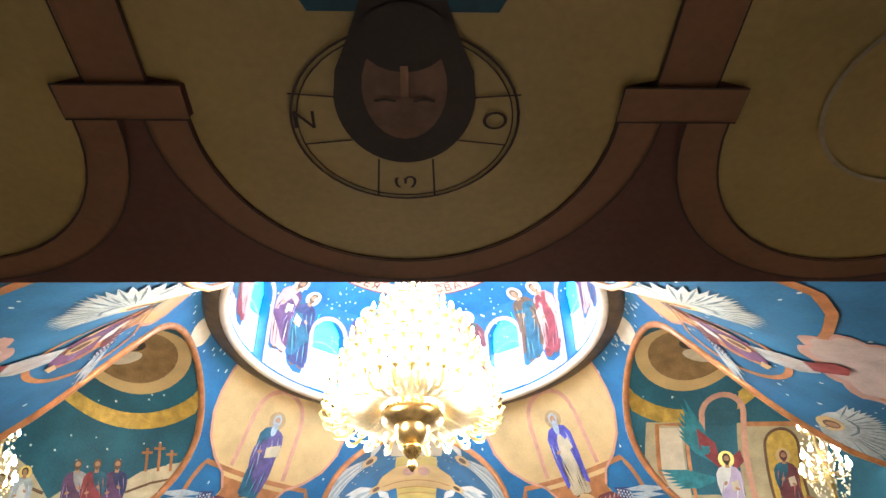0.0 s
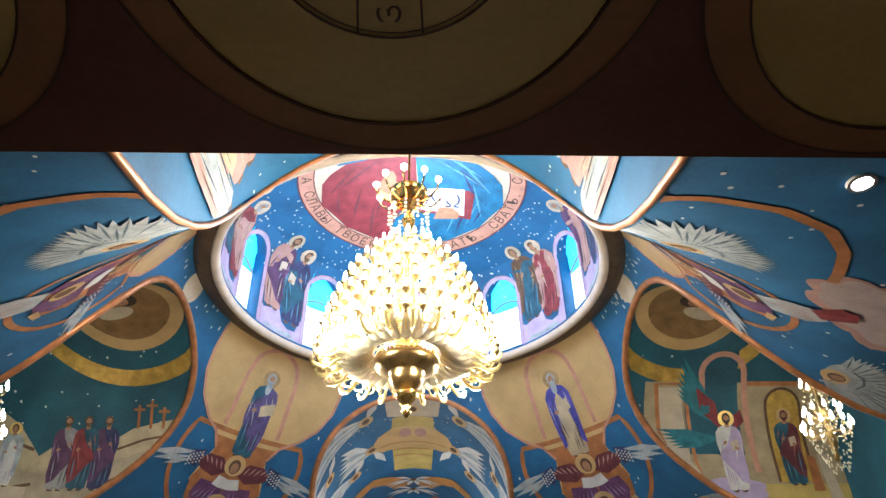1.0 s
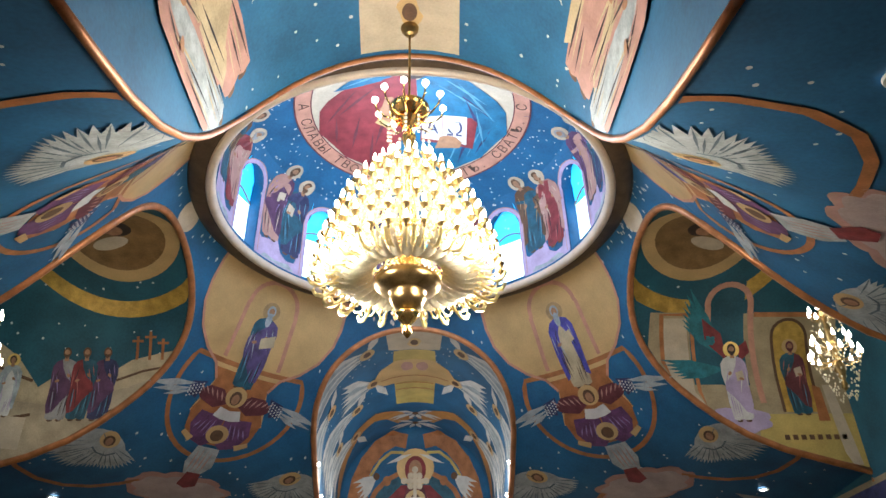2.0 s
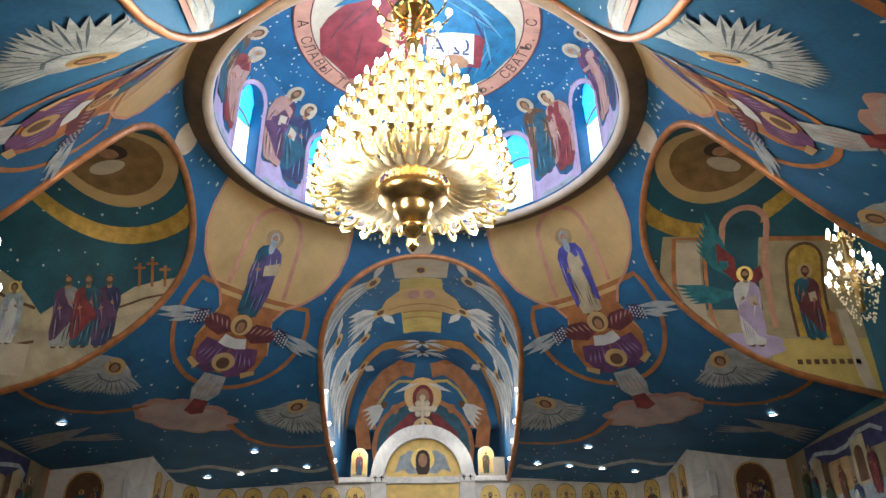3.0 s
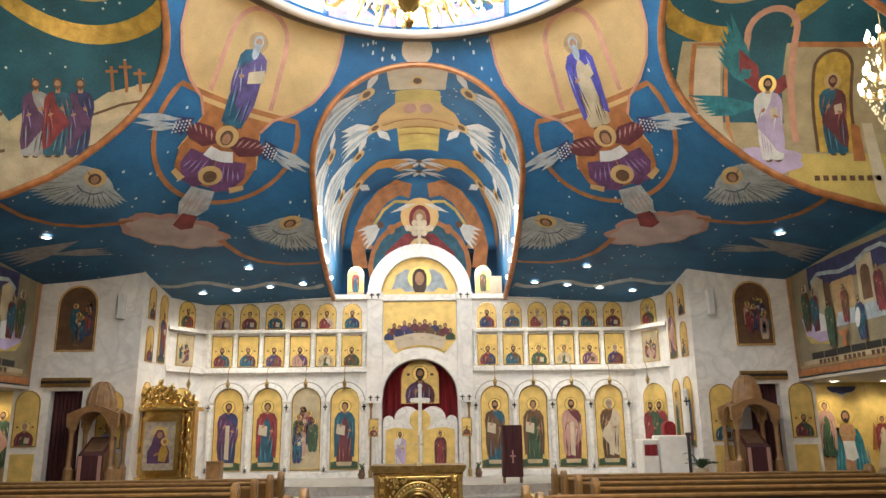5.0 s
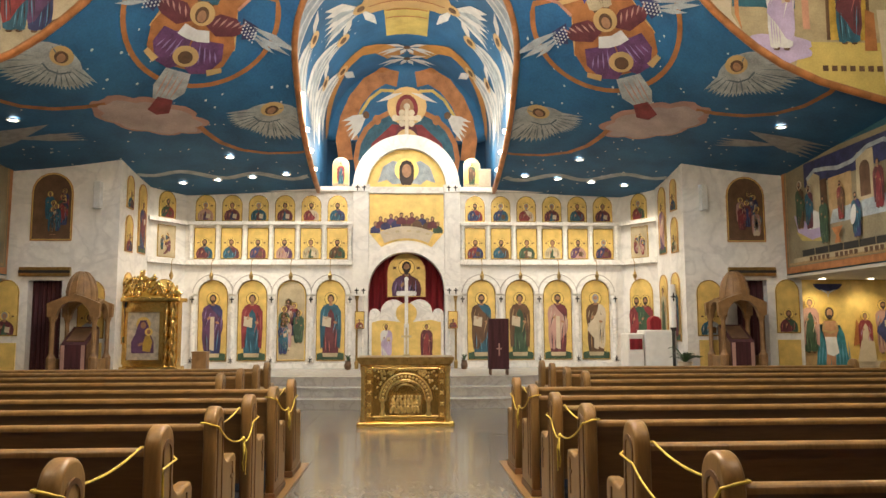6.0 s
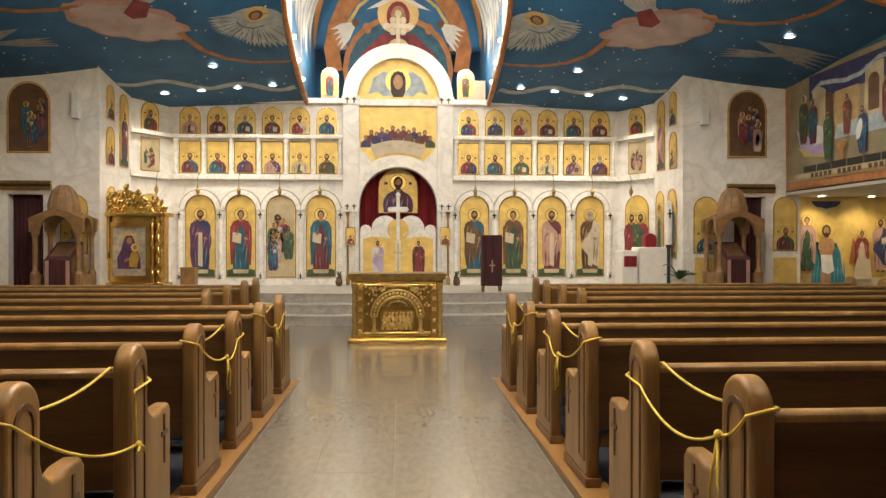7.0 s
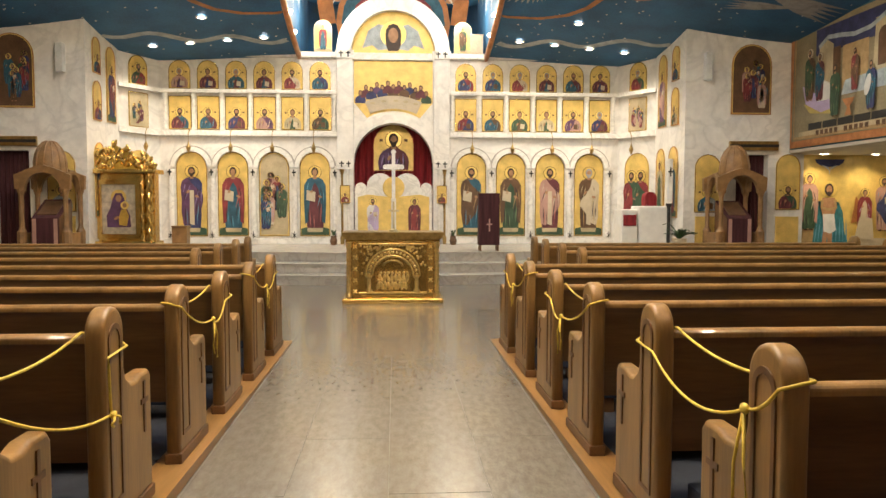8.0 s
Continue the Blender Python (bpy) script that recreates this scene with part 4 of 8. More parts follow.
FULL_L = [((MAROON, AZURE), "an enthroned mother and child"), ((SAND, PURPLE), "a crowded nativity scene"), ((AZURE, RED), "a winged archangel in red"), ((ULTRA, PURPLE), "a saint in a dark blue robe")]
FULL_R = [((AZURE, BROWN), "a teacher holding a book"), ((GREEN, BROWN), "a prophet in a green cloak"), ((MAROON, PINK), "a deacon in a rose robe"), ((BROWN, CREAM), "a grey-bearded bishop")]
for sx, rows in ((-1, FULL_L), (1, FULL_R)):
    for k, (c, what) in enumerate(rows):
        icon("icon", "tall arched gold-ground icon of %s" % what, sx * (1.58 + 0.81 * k), Y_S - 0.004, 0.64, 0.60, 1.68, "group" if "nativity" in what else "full", c, 0, "arch", "large screen icons", GOLD)
    for k in range(6):
        x = sx * (1.46 + 0.551 * k)
        icon("icon", "gold-ground icon of a half-length saint with a book", x, Y_S - 0.004, 2.76, 0.44, 0.66, "bust", COLS[(k * 3 + (sx > 0) * 4) % 10], 0, "rect", "middle tier icons", GOLD)
        icon("icon", "small arched gold-ground icon of a half-length saint", x, Y_S - 0.004, 3.56, 0.42, 0.56, "bust", COLS[(k * 7 + 1 + (sx > 0) * 3) % 10], 0, "arch", "upper tier icons", GOLD)
    ax, ay = sx * (XE + 5.16) / 2, (Y_S + 20.15) / 2
    turn = -sx * math.degrees(math.atan2(Y_S - 20.15, 5.16 - XE))
    off = Vector((-sx * 0.845, -0.535, 0)) * 0.006
    for z, w, h, kind in ((0.64, 0.60, 1.68, "pair"), (2.76, 0.44, 0.66, "group"), (3.56, 0.42, 0.56, "bust")):
        icon("icon", "gold-ground icon on the slanted end of the screen", ax + off.x, ay + off.y, z, w, h, kind, (GREEN, RED), turn, "arch" if kind != "group" else "rect", "end bay icons", GOLD)
    # saints on the marble return and the pier
    for y, z, w, h in ((19.75, 2.75, 0.42, 1.35), (19.1, 2.72, 0.36, 0.68), (19.1, 3.52, 0.34, 0.62), (19.15, 1.05, 0.44, 1.30), (19.8, 1.05, 0.44, 1.30)):
        icon("icon", "arched icon of a standing saint on the marble pier", sx * 5.096, y, z, w, h, "full" if h > 0.8 else "bust", random.choice(COLS), -sx * 90, "arch", "pier icons", COPPER)
    icon("icon", "dark arched icon of a crowded feast scene in a copper frame", sx * 6.27, 18.645, 2.87, 0.72, 1.22, "group", (BROWN, MAROON), 0, "arch", "pier feast icons", COPPER)
    icon("icon", "arched icon of an apostle beside the side door", sx * 5.52, 18.645, 1.15, 0.46, 1.02, "bust", (AZURE, PALE), 0, "arch", "pier icons", GOLD)
    icon("icon", "arched icon of an apostle beside the side door", sx * 6.98, 18.645, 1.20, 0.44, 0.98, "bust", (GREEN, MAROON), 0, "arch", "pier icons", GOLD)
    for x in (5.52, 6.98):
        tagged(finish("gold_panel", boxm(sx * x - 0.21, sx * x + 0.21, 18.62, 18.647, 0.55, 1.08, bevel=0.006), ICON_GOLD, None, "plain gold panel under the icon"), "", "panel", "pier panels")
    dr = thing("door_%d" % (1 if sx < 0 else 2), "dark doorway with a brown lintel and a drawn dark red curtain", "door", (sx * 6.33, 18.65, 0), "", "structure")
    part("lintel", boxm(-0.44, 0.44, -0.07, -0.003, 2.24, 2.40, bevel=0.01), BRASS, dr, "dark bronze lintel")
    part("lintel_band", boxm(-0.44, 0.44, -0.078, -0.072, 2.295, 2.345), BLACK, dr)
    folds = [(-0.285 + 0.57 * k / 40, 0.16 + 0.025 * math.sin(k * 1.25)) for k in range(41)]
    part("curtain", prism(bmesh.new(), folds + [(0.285, 0.22), (-0.285, 0.22)], 0.48, 2.17, "z"), CLOTH_DARK, dr, "dark red curtain")
    tagged(finish("loudspeaker", boxm(sx * 5.46 - 0.06, sx * 5.46 + 0.06, 18.50, 18.645, 3.45, 3.92, bevel=0.015), WHITE, None, "narrow white wall loudspeaker on the marble pier"), "", "loudspeaker", "loudspeakers")

# middle: the face on a cloth, the supper, the view through the doorway
t = thing("icon", "round-topped gold icon of a face on a white cloth", "icon", (0, Y_S + 0.05, 4.31))
part("panel", prism(bmesh.new(), arc(0, 0, 0.835, 0, 180, 28), -0.012, 0.0), ICON_GOLD, t)
sf = lambda u, v, o: (u, -0.012 - o, v)
decal("cloth", [[(-0.62, 0.10), (-0.50, 0.45), (-0.30, 0.58), (0.0, 0.50), (0.30, 0.58), (0.50, 0.45), (0.62, 0.10), (0.42, 0.16), (0.30, 0.06), (0.0, 0.10), (-0.30, 0.06), (-0.42, 0.16)]], PALE, t, sf, 1)
decal("halo", [ell(0, 0.38, 0.26, 0.26)], RIM_GOLD, t, sf, 2)
decal("hair", [[(-0.16, 0.36), (-0.15, 0.46), (-0.09, 0.56), (0.0, 0.59), (0.09, 0.56), (0.15, 0.46), (0.16, 0.36), (0.15, 0.16), (0.10, 0.05), (-0.10, 0.05), (-0.15, 0.16)]], HAIR, t, sf, 3)
decal("face", [ell(0, 0.36, 0.10, 0.15)], SKIN, t, sf, 4)
t = thing("icon", "wide gold icon of a supper at a curved white table", "icon", (0, Y_S - 0.005, 3.02))
part("panel", prism(bmesh.new(), [(-0.79, 0.30)] + arc(0, -0.92, 1.06, 120, 60, 14) + [(0.79, 0.30), (0.79, 1.13), (-0.79, 1.13)], -0.012, 0), ICON_GOLD, t)
for k in range(13):
    u = -0.66 + 1.32 * k / 12
    v = 0.56 - 0.30 * abs(u) ** 2 + (0.07 if k % 2 else 0)
    decal("figure", [moved(BUST, u, v - 0.14, 0.30)], random.choice((MAROON, BROWN, GREEN, ULTRA, AZURE, PURPLE, BROWN)), t, sf, 2 + k % 3)
    decal("head", [ell(u, v + 0.06, 0.04, 0.055)], HAIR if k % 3 else BROWN, t, sf, 5)
    decal("face", [ell(u, v + 0.055, 0.026, 0.036)], SKIN, t, sf, 6)
decal("tablecloth", [arc(0, -0.92, 1.36, 115, 65, 16) + arc(0, -0.92, 1.10, 65, 115, 16)], CREAM, t, sf, 8)
decal("dish", [ell(u, 0.34 - 0.3 * u * u, 0.05, 0.025) for u in (-0.42, -0.2, 0.05, 0.25, 0.45)], SAND, t, sf, 9)
for sx in (-1, 1):
    icon("icon", "small arched gold icon standing on the screen's cornice", sx * 1.40, Y_S + 0.02, 4.33, 0.36, 0.62, "full", (AZURE, RED) if sx < 0 else (GREEN, BROWN), 0, "arch", "crowning icons", CREAM)
    icon("icon", "small hanging icon of a saint beside the doorway", sx * 0.965, Y_S - 0.215, 1.30, 0.20, 0.36, "bust", (BROWN, RED), 0, "rect", "doorway icons", GOLD)
cb = thing("wooden_chest", "pale cream box on the screen's cornice", "box", (1.68, Y_S + 0.06, 4.32))
part("body", boxm(-0.13, 0.13, -0.08, 0.1, 0, 0.36, bevel=0.01), CREAM, cb)
part("lid", boxm(-0.14, 0.14, -0.09, 0.11, 0.362, 0.39, bevel=0.008), CREAM, cb)
cr = thing("cross", "ornate pale marble cross on top of the crowning arch", "cross", (0, Y_S - 0.02, 5.43))
bm = boxm(-0.04, 0.04, -0.03, 0.03, 0, 0.62, bevel=0.01)
box(bm, -0.24, 0.24, -0.029, 0.029, 0.34, 0.43)
for x, z in ((0, 0.64), (-0.25, 0.385), (0.25, 0.385), (-0.10, 0.50), (0.10, 0.50), (-0.1, 0.27), (0.1, 0.27)):
    bmesh.ops.create_uvsphere(bm, u_segments=10, v_segments=6, radius=0.075, matrix=Matrix.Translation((x, 0, z)) @ Matrix.Diagonal((1, 0.5, 1, 1)))
part("body", bm, CREAM, cr)

cu = thing("curtain", "open red velvet curtains in the sanctuary doorway", "curtain", (0, Y_S + 0.55, 0))
folds = [(-0.95 + 1.9 * k / 90, 0.03 * math.sin(k * 0.9)) for k in range(91)]
part("cloth", prism(bmesh.new(), folds + [(0.95, 0.06), (-0.95, 0.06)], Z_P, 3.05, "z"), CLOTH_RED, cu)
icon("icon", "large gold icon of an enthroned figure in maroon behind the doorway", 0, Y_S + 0.5, 1.98, 0.84, 0.96, "bust", (MAROON, PURPLE), 0, "arch")
gt = thing("royal_gates", "low white scalloped gates with gold painted panels, closed", "gate", (0, Y_S - 0.05, Z_P))
for sx in (-1, 1):
    lf = part("gate_leaf", prism(bmesh.new(), [(sx * 0.01, 0.0), (sx * 0.78, 0.0), (sx * 0.78, 1.12)] + [(sx * x, z) for x, z in arc(0.66, 1.12, 0.12, 0, 180, 8)] + [(sx * x, z) for x, z in arc(0.27, 1.16, 0.27, 0, 170, 10)], -0.03, 0.03), MARBLE_TRIM, gt)
    decal("gold_field", [[(sx * 0.05, 0.12), (sx * 0.72, 0.12), (sx * 0.72, 0.95), (sx * 0.52, 1.0), (sx * 0.05, 0.95)]], ICON_GOLD, lf, lambda u, v, o: (u, -0.03 - o, v), 1)
    ft = thing("gate_icon", "painted kneeling figure on the gate leaf", "icon", (0, Y_S - 0.082, Z_P), "gate icons")
    figure(ft, flat, sx * 0.42, 0.16, 0.78, 0, WHITE if sx < 0 else RED, LILAC if sx < 0 else MAROON, RIM_GOLD, 2)
part("gold_oval", lathe(bmesh.new(), [(0, -0.006), (0.2, -0.006), (0.22, 0.0), (0.20, 0.006), (0, 0.006)], 28).copy(), ICON_GOLD, gt).matrix_basis = pose(0, -0.035, 1.14, 90, 0, 0)
cr = thing("altar_cross", "tall white marble cross standing before the gates", "cross", (0, 20.4, Z_P))
bm = boxm(-0.035, 0.035, -0.025, 0.025, 0.0, 1.78, bevel=0.008)
box(bm, -0.13, 0.13, -0.029, 0.029, 1.48, 1.58, bevel=0.008)
for x, z in ((0, 1.82), (-0.16, 1.53), (0.16, 1.53)):
    bmesh.ops.create_uvsphere(bm, u_segments=10, v_segments=6, radius=0.05, matrix=Matrix.Translation((x, 0, z)) @ Matrix.Diagonal((1, 0.4, 1, 1)))
part("body", bm, MARBLE_TRIM, cr)
part("foot", boxm(-0.16, 0.16, -0.12, 0.12, 0.0, 0.12, bevel=0.015), MARBLE_TRIM, cr)
# hanging lamps on chains before the large icons
for sx in (-1, 1):
    for k in range(5):
        x = sx * (1.58 + 0.81 * k) if k < 4 else sx * 4.75
        y = Y_S - 0.22 if k < 4 else 20.55
        lp = thing("hanging_lamp", "small brass oil lamp on a thin bracket", "lamp", (x, y, 2.40), "hanging oil lamps")
        part("bracket", tube(bmesh.new(), [(0, 0.2, 0.30), (0, 0.08, 0.34), (0, 0, 0.26), (0, 0, 0.10)], 0.008, 6), BRASS, lp)
        part("cup", lathe(bmesh.new(), [(0.0, -0.14), (0.012, -0.10), (0.035, -0.05), (0.045, 0.0), (0.03, 0.03), (0.008, 0.10)], 12), BRASS, lp)

# ---- chandeliers ----
ch = thing("chandelier", "huge tiered gilded brass chandelier with lit candle bulbs", "chandelier", (CH[0], CH[1], 0))
ZB = 3.95
part("finial", lathe(bmesh.new(), [(0, ZB), (0.02, ZB + 0.02), (0.045, ZB + 0.06), (0.025, ZB + 0.10), (0.03, ZB + 0.12), (0.075, ZB + 0.17), (0.10, ZB + 0.21), (0.10, ZB + 0.235), (0.06, ZB + 0.26)], 24), GOLD, ch, smooth=True)
part("urn", lathe(bmesh.new(), [(0.06, ZB + 0.26), (0.10, ZB + 0.285), (0.14, ZB + 0.32), (0.145, ZB + 0.345), (0.155, ZB + 0.365), (0.14, ZB + 0.40), (0.16, ZB + 0.42)], 24), BRASS, ch, smooth=True)
part("bowl", lathe(bmesh.new(), [(0.15, ZB + 0.42), (0.25, ZB + 0.45), (0.285, ZB + 0.49), (0.285, ZB + 0.535), (0.22, ZB + 0.58), (0.12, ZB + 0.60)], 36), BRASS, ch, "dark brass bowl with a beaded rim", True)
bm = bmesh.new()
for k in range(40):
    a = 2 * math.pi * k / 40
    bmesh.ops.create_icosphere(bm, subdivisions=1, radius=0.016, matrix=Matrix.Translation((0.275 * math.cos(a), 0.275 * math.sin(a), ZB + 0.55)))
part("beading", bm, GOLD, ch)
part("stem", lathe(bmesh.new(), [(0.10, ZB + 0.6), (0.13, 4.75), (0.07, 4.95), (0.10, 5.1), (0.06, 5.3), (0.08, 5.45), (0.05, 5.65), (0.07, 5.8), (0.035, 5.95), (0.06, 6.02), (0.07, 6.08), (0.03, 6.14), (0.045, 6.22), (0.10, 6.30), (0.13, 6.38), (0.05, 6.42), (0.02, 6.5)], 20), GOLD, ch, smooth=True)
part("chain", tube(bmesh.new(), [(0, 0, 6.48), (0, 0, 7.0), (0, 0, 7.57)], 0.012, 6), BRASS, ch)
part("ceiling_cup", lathe(bmesh.new(), [(0.0, 7.46), (0.05, 7.48), (0.09, 7.54), (0.10, 7.585)], 20), BRASS, ch)
BULB_BM = [(0.0, -0.005), (0.016, 0.0), (0.024, 0.03), (0.02, 0.06), (0.009, 0.09), (0.0, 0.11)]
# lighter, less metallic gilding: the bulbs' glow on it is put into the colour
LIT_GILT = mat("bulb_lit_gilding", (0.93, 0.72, 0.30), 0.42, 0.55, 0.15, 14, 0.1, 70)
CANDLE_BM = [(0.0, -0.004), (0.011, 0.0), (0.017, 0.022), (0.014, 0.045), (0.006, 0.068), (0.0, 0.08)]
TIERS = [(0.80, 4.58, 36, 0.0), (0.77, 4.76, 34, 5.0), (0.72, 4.92, 30, 0.0), (0.66, 5.08, 28, 6.0), (0.60, 5.24, 24, 0.0), (0.52, 5.39, 20, 8.0), (0.42, 5.53, 16, 0.0), (0.31, 5.66, 12, 12.0), (0.20, 5.77, 8, 0.0)]


def shared(name, bm, material, smooth=True):
    """Mesh data for alike pieces."""
    me = bpy.data.meshes.new(name)
    bm.to_mesh(me)
    bm.free()
    me.materials.append(material)
    for p in me.polygons:
        p.use_smooth = smooth
    return me


for r, z, n, a0 in TIERS:
    # a scrolled arm with a curl at its root, a drip cup and a candle bulb on each
    curl = [(r * 0.70 + 0.035 * math.cos(radians(a)), 0, z - 0.075 + 0.035 * math.sin(radians(a))) for a in range(-60, 230, 40)]
    arm_bm = tube(bmesh.new(), [(r * 0.50, 0, z + 0.01), (r * 0.66, 0, z - 0.09), (r * 0.84, 0, z - 0.125), (r * 0.96, 0, z - 0.09), (r, 0, z - 0.03)], [0.007, 0.008, 0.009, 0.008, 0.006], 5)
    tube(arm_bm, curl, 0.005, 4)
    cup_bm = lathe(bmesh.new(), [(0.0, z - 0.07), (0.012, z - 0.055), (0.009, z - 0.035), (0.03, z - 0.015), (0.038, z + 0.0), (0.012, z + 0.003), (0.011, z + 0.03), (0.0, z + 0.03)], 8, (r, 0, 0))
    bulb_bm = lathe(bmesh.new(), [(p, q + z + 0.03) for p, q in CANDLE_BM], 7, (r, 0, 0))
    datas = [shared("arm", arm_bm, LIT_GILT), shared("cup", cup_bm, BRASS), shared("bulb", bulb_bm, BULB)]
    for k in range(n):
        arm = new("arm", datas[0])
        arm.parent = ch
        arm.matrix_basis = pose(0, 0, 0, 0, 0, a0 + 360 * k / n)
        for nm, me in (("cup", datas[1]), ("bulb", datas[2])):
            o = new(nm, me)
            o.parent = arm
    part("tier_ring", tube(bmesh.new(), [(r * 0.80 * math.cos(radians(a)), r * 0.80 * math.sin(radians(a)), z - 0.05) for a in range(0, 360, 8)], 0.010, 5, True), LIT_GILT, ch)
# little crown of globe lamps on the stem above
globe = bmesh.new()
bmesh.ops.create_icosphere(globe, subdivisions=2, radius=0.034, matrix=Matrix.Translation((0.34, 0, 6.50)))
crown = [shared("crown_arm", tube(bmesh.new(), [(0.05, 0, 6.34), (0.14, 0, 6.28), (0.24, 0, 6.30), (0.32, 0, 6.38), (0.34, 0, 6.46)], 0.010, 5), GOLD), shared("bulb", globe, BULB_SMALL)]
drop = bmesh.new()
for q in range(5):
    bmesh.ops.create_icosphere(drop, subdivisions=1, radius=0.017, matrix=Matrix.Translation((0.20, 0, 6.20 - 0.05 * q)))
crown_drop = shared("crystal_drop", drop, CRYSTAL)
for k in range(10):
    arm = new("crown_arm", crown[0])
    arm.parent = ch
    arm.matrix_basis = pose(0, 0, 0, 0, 0, 36 * k + 10)
    o = new("bulb", crown[1])
    o.parent = arm
    o = new("crystal_drop", crown_drop)
    o.parent = arm
part("crown_ring", lathe(bmesh.new(), [(0.14, 6.30), (0.19, 6.36), (0.20, 6.44), (0.18, 6.46), (0.15, 6.40), (0.12, 6.33)], 24), GOLD, ch, smooth=True)


def beads(places, size):
    """Cut drops as eight-sided crystals at many places."""
    vs, fs = [], []
    for x, y, z in places:
        b = len(vs)
        vs += [(x, y, z + 1.5 * size), (x + size, y, z), (x, y + size, z), (x - size, y, z), (x, y - size, z), (x, y, z - 1.5 * size)]
        fs += [(b, b + 1, b + 2), (b, b + 2, b + 3), (b, b + 3, b + 4), (b, b + 4, b + 1), (b + 5, b + 2, b + 1), (b + 5, b + 3, b + 2), (b + 5, b + 4, b + 3), (b + 5, b + 1, b + 4)]
    bm = bmesh.new()
    me = bpy.data.meshes.new("drops")
    me.from_pydata(vs, [], fs)
    bm.from_mesh(me)
    bpy.data.meshes.remove(me)
    return bm


# strings of crystal between the tiers, and a fringe under the lowest
random.seed(3)
drops = []
for (r0, z0, n0, _), (r1, z1, n1, _) in zip(TIERS[:8], TIERS[1:]):
    for k in range(2 * n0):
        a = math.pi * (k + 0.5) / n0
        for j in range(8):
            u = j / 7
            r, z = r0 * 0.86 * (1 - u) + r1 * u * 0.80, (z0 - 0.06) * (1 - u) + (z1 - 0.04) * u - 0.05 * math.sin(math.pi * u)
            drops.append((r * math.cos(a), r * math.sin(a), z))
for k in range(72):
    a = math.pi * k / 36
    for j in range(9):
        u = j / 8
        r = 0.36 + (0.64 - 0.36) * u
        drops.append((r * math.cos(a), r * math.sin(a), 4.58 - 0.07 * math.sin(math.pi * u) - 0.02 * u))
tagged(part("crystal_fringe", beads(drops, 0.0125), CRYSTAL, ch, "strings of cut crystal drops"), kind="stuff")
# gilded leaf ribs underneath, coloured pale to look lit; curling scrolls round the edge
rib = bmesh.new()
rows = []
for u in np.linspace(0, 1, 7):
    w = 0.012 + 0.030 * math.sin(math.pi * min(1, u * 0.9 + 0.05))
    r, z = 0.30 + 0.42 * u, 4.56 - 0.10 * math.sin(math.pi * u) + 0.01 * u
    rows.append([rib.verts.new((r, -w, z + 0.012)), rib.verts.new((r, 0, z - 0.012)), rib.verts.new((r, w, z + 0.012))])
for p, q in zip(rows, rows[1:]):
    for t in range(2):
        rib.faces.new((p[t], q[t], q[t + 1], p[t + 1]))
rib_me = shared("leaf_rib", rib, CRYSTAL)
scroll = tube(bmesh.new(), [(0.58, 0, 4.52), (0.66, 0, 4.45), (0.74, 0, 4.42), (0.81, 0, 4.44), (0.84, 0, 4.49), (0.815, 0, 4.53), (0.78, 0, 4.515), (0.775, 0, 4.485)], [0.011, 0.015, 0.020, 0.020, 0.017, 0.014, 0.010, 0.007], 6)
scroll_me = shared("leaf_scroll", scroll, LIT_GILT)
for k in range(36):
    o = new("leaf_rib", rib_me)
    o.parent = ch
    o.matrix_basis = pose(0, 0, 0, 0, 0, 10 * k)
    if k % 3 < 2:
        o = new("leaf_scroll", scroll_me)
        o.parent = ch
        o.matrix_basis = pose(0, 0, 0, 0, 0, 15 * (k // 3 * 2 + k % 3) + 4)

first_side = None
for sx in (1, -1):
    if first_side is None:
        sc = thing("crystal_chandelier", "smaller two-tier crystal chandelier with lit bulbs", "chandelier", (sx * 5.88, CY, 0), "side chandeliers")
        first_side = sc
        part("stem", lathe(bmesh.new(), [(0.0, 4.95), (0.05, 5.0), (0.03, 5.1), (0.08, 5.25), (0.04, 5.5), (0.06, 5.75), (0.03, 6.0), (0.06, 6.1), (0.02, 6.25)], 14), BRASS, sc, smooth=True)
        part("chain", tube(bmesh.new(), [(0, 0, 6.22), (0, 0, 7.58)], 0.01, 6), BRASS, sc)
        for r, z, n in ((0.33, 5.45, 14), (0.25, 5.68, 10), (0.18, 6.12, 8)):
            for k in range(n):
                a = 360 * k / n
                arm = part("arm", tube(bmesh.new(), [(0.03, 0, z - 0.03), (r * 0.5, 0, z - 0.10), (r * 0.9, 0, z - 0.08), (r, 0, z)], 0.009, 5), BRASS, sc)
                arm.matrix_basis = pose(0, 0, 0, 0, 0, a)
                part("bulb", lathe(bmesh.new(), [(p * 1.05, q + z) for p, q in BULB_BM], 7, (r, 0, 0)), BULB_SMALL, arm)
        bm = bmesh.new()
        for k in range(220):
            a, u = random.random() * 6.283, random.random()
            r = (0.31 - 0.22 * u) if k < 140 else 0.06 + 0.18 * random.random()
            z = (5.42 - 0.62 * u) if k < 140 else 5.45 + 0.6 * u
            bmesh.ops.create_icosphere(bm, subdivisions=1, radius=0.013, matrix=Matrix.Translation((r * math.cos(a), r * math.sin(a), z)) @ Matrix.Diagonal((1, 1, 1.6, 1)))
        tagged(part("crystal_fringe", bm, CRYSTAL, sc, "clear cut crystal drops"), kind="stuff")
    else:
        copy_thing(first_side, pose(sx * 5.88, CY, 0))
    lamp("crystal_chandelier_light", "POINT", pose(sx * 5.88, CY, 5.6), 16, (1.0, 0.86, 0.66), 0.3)
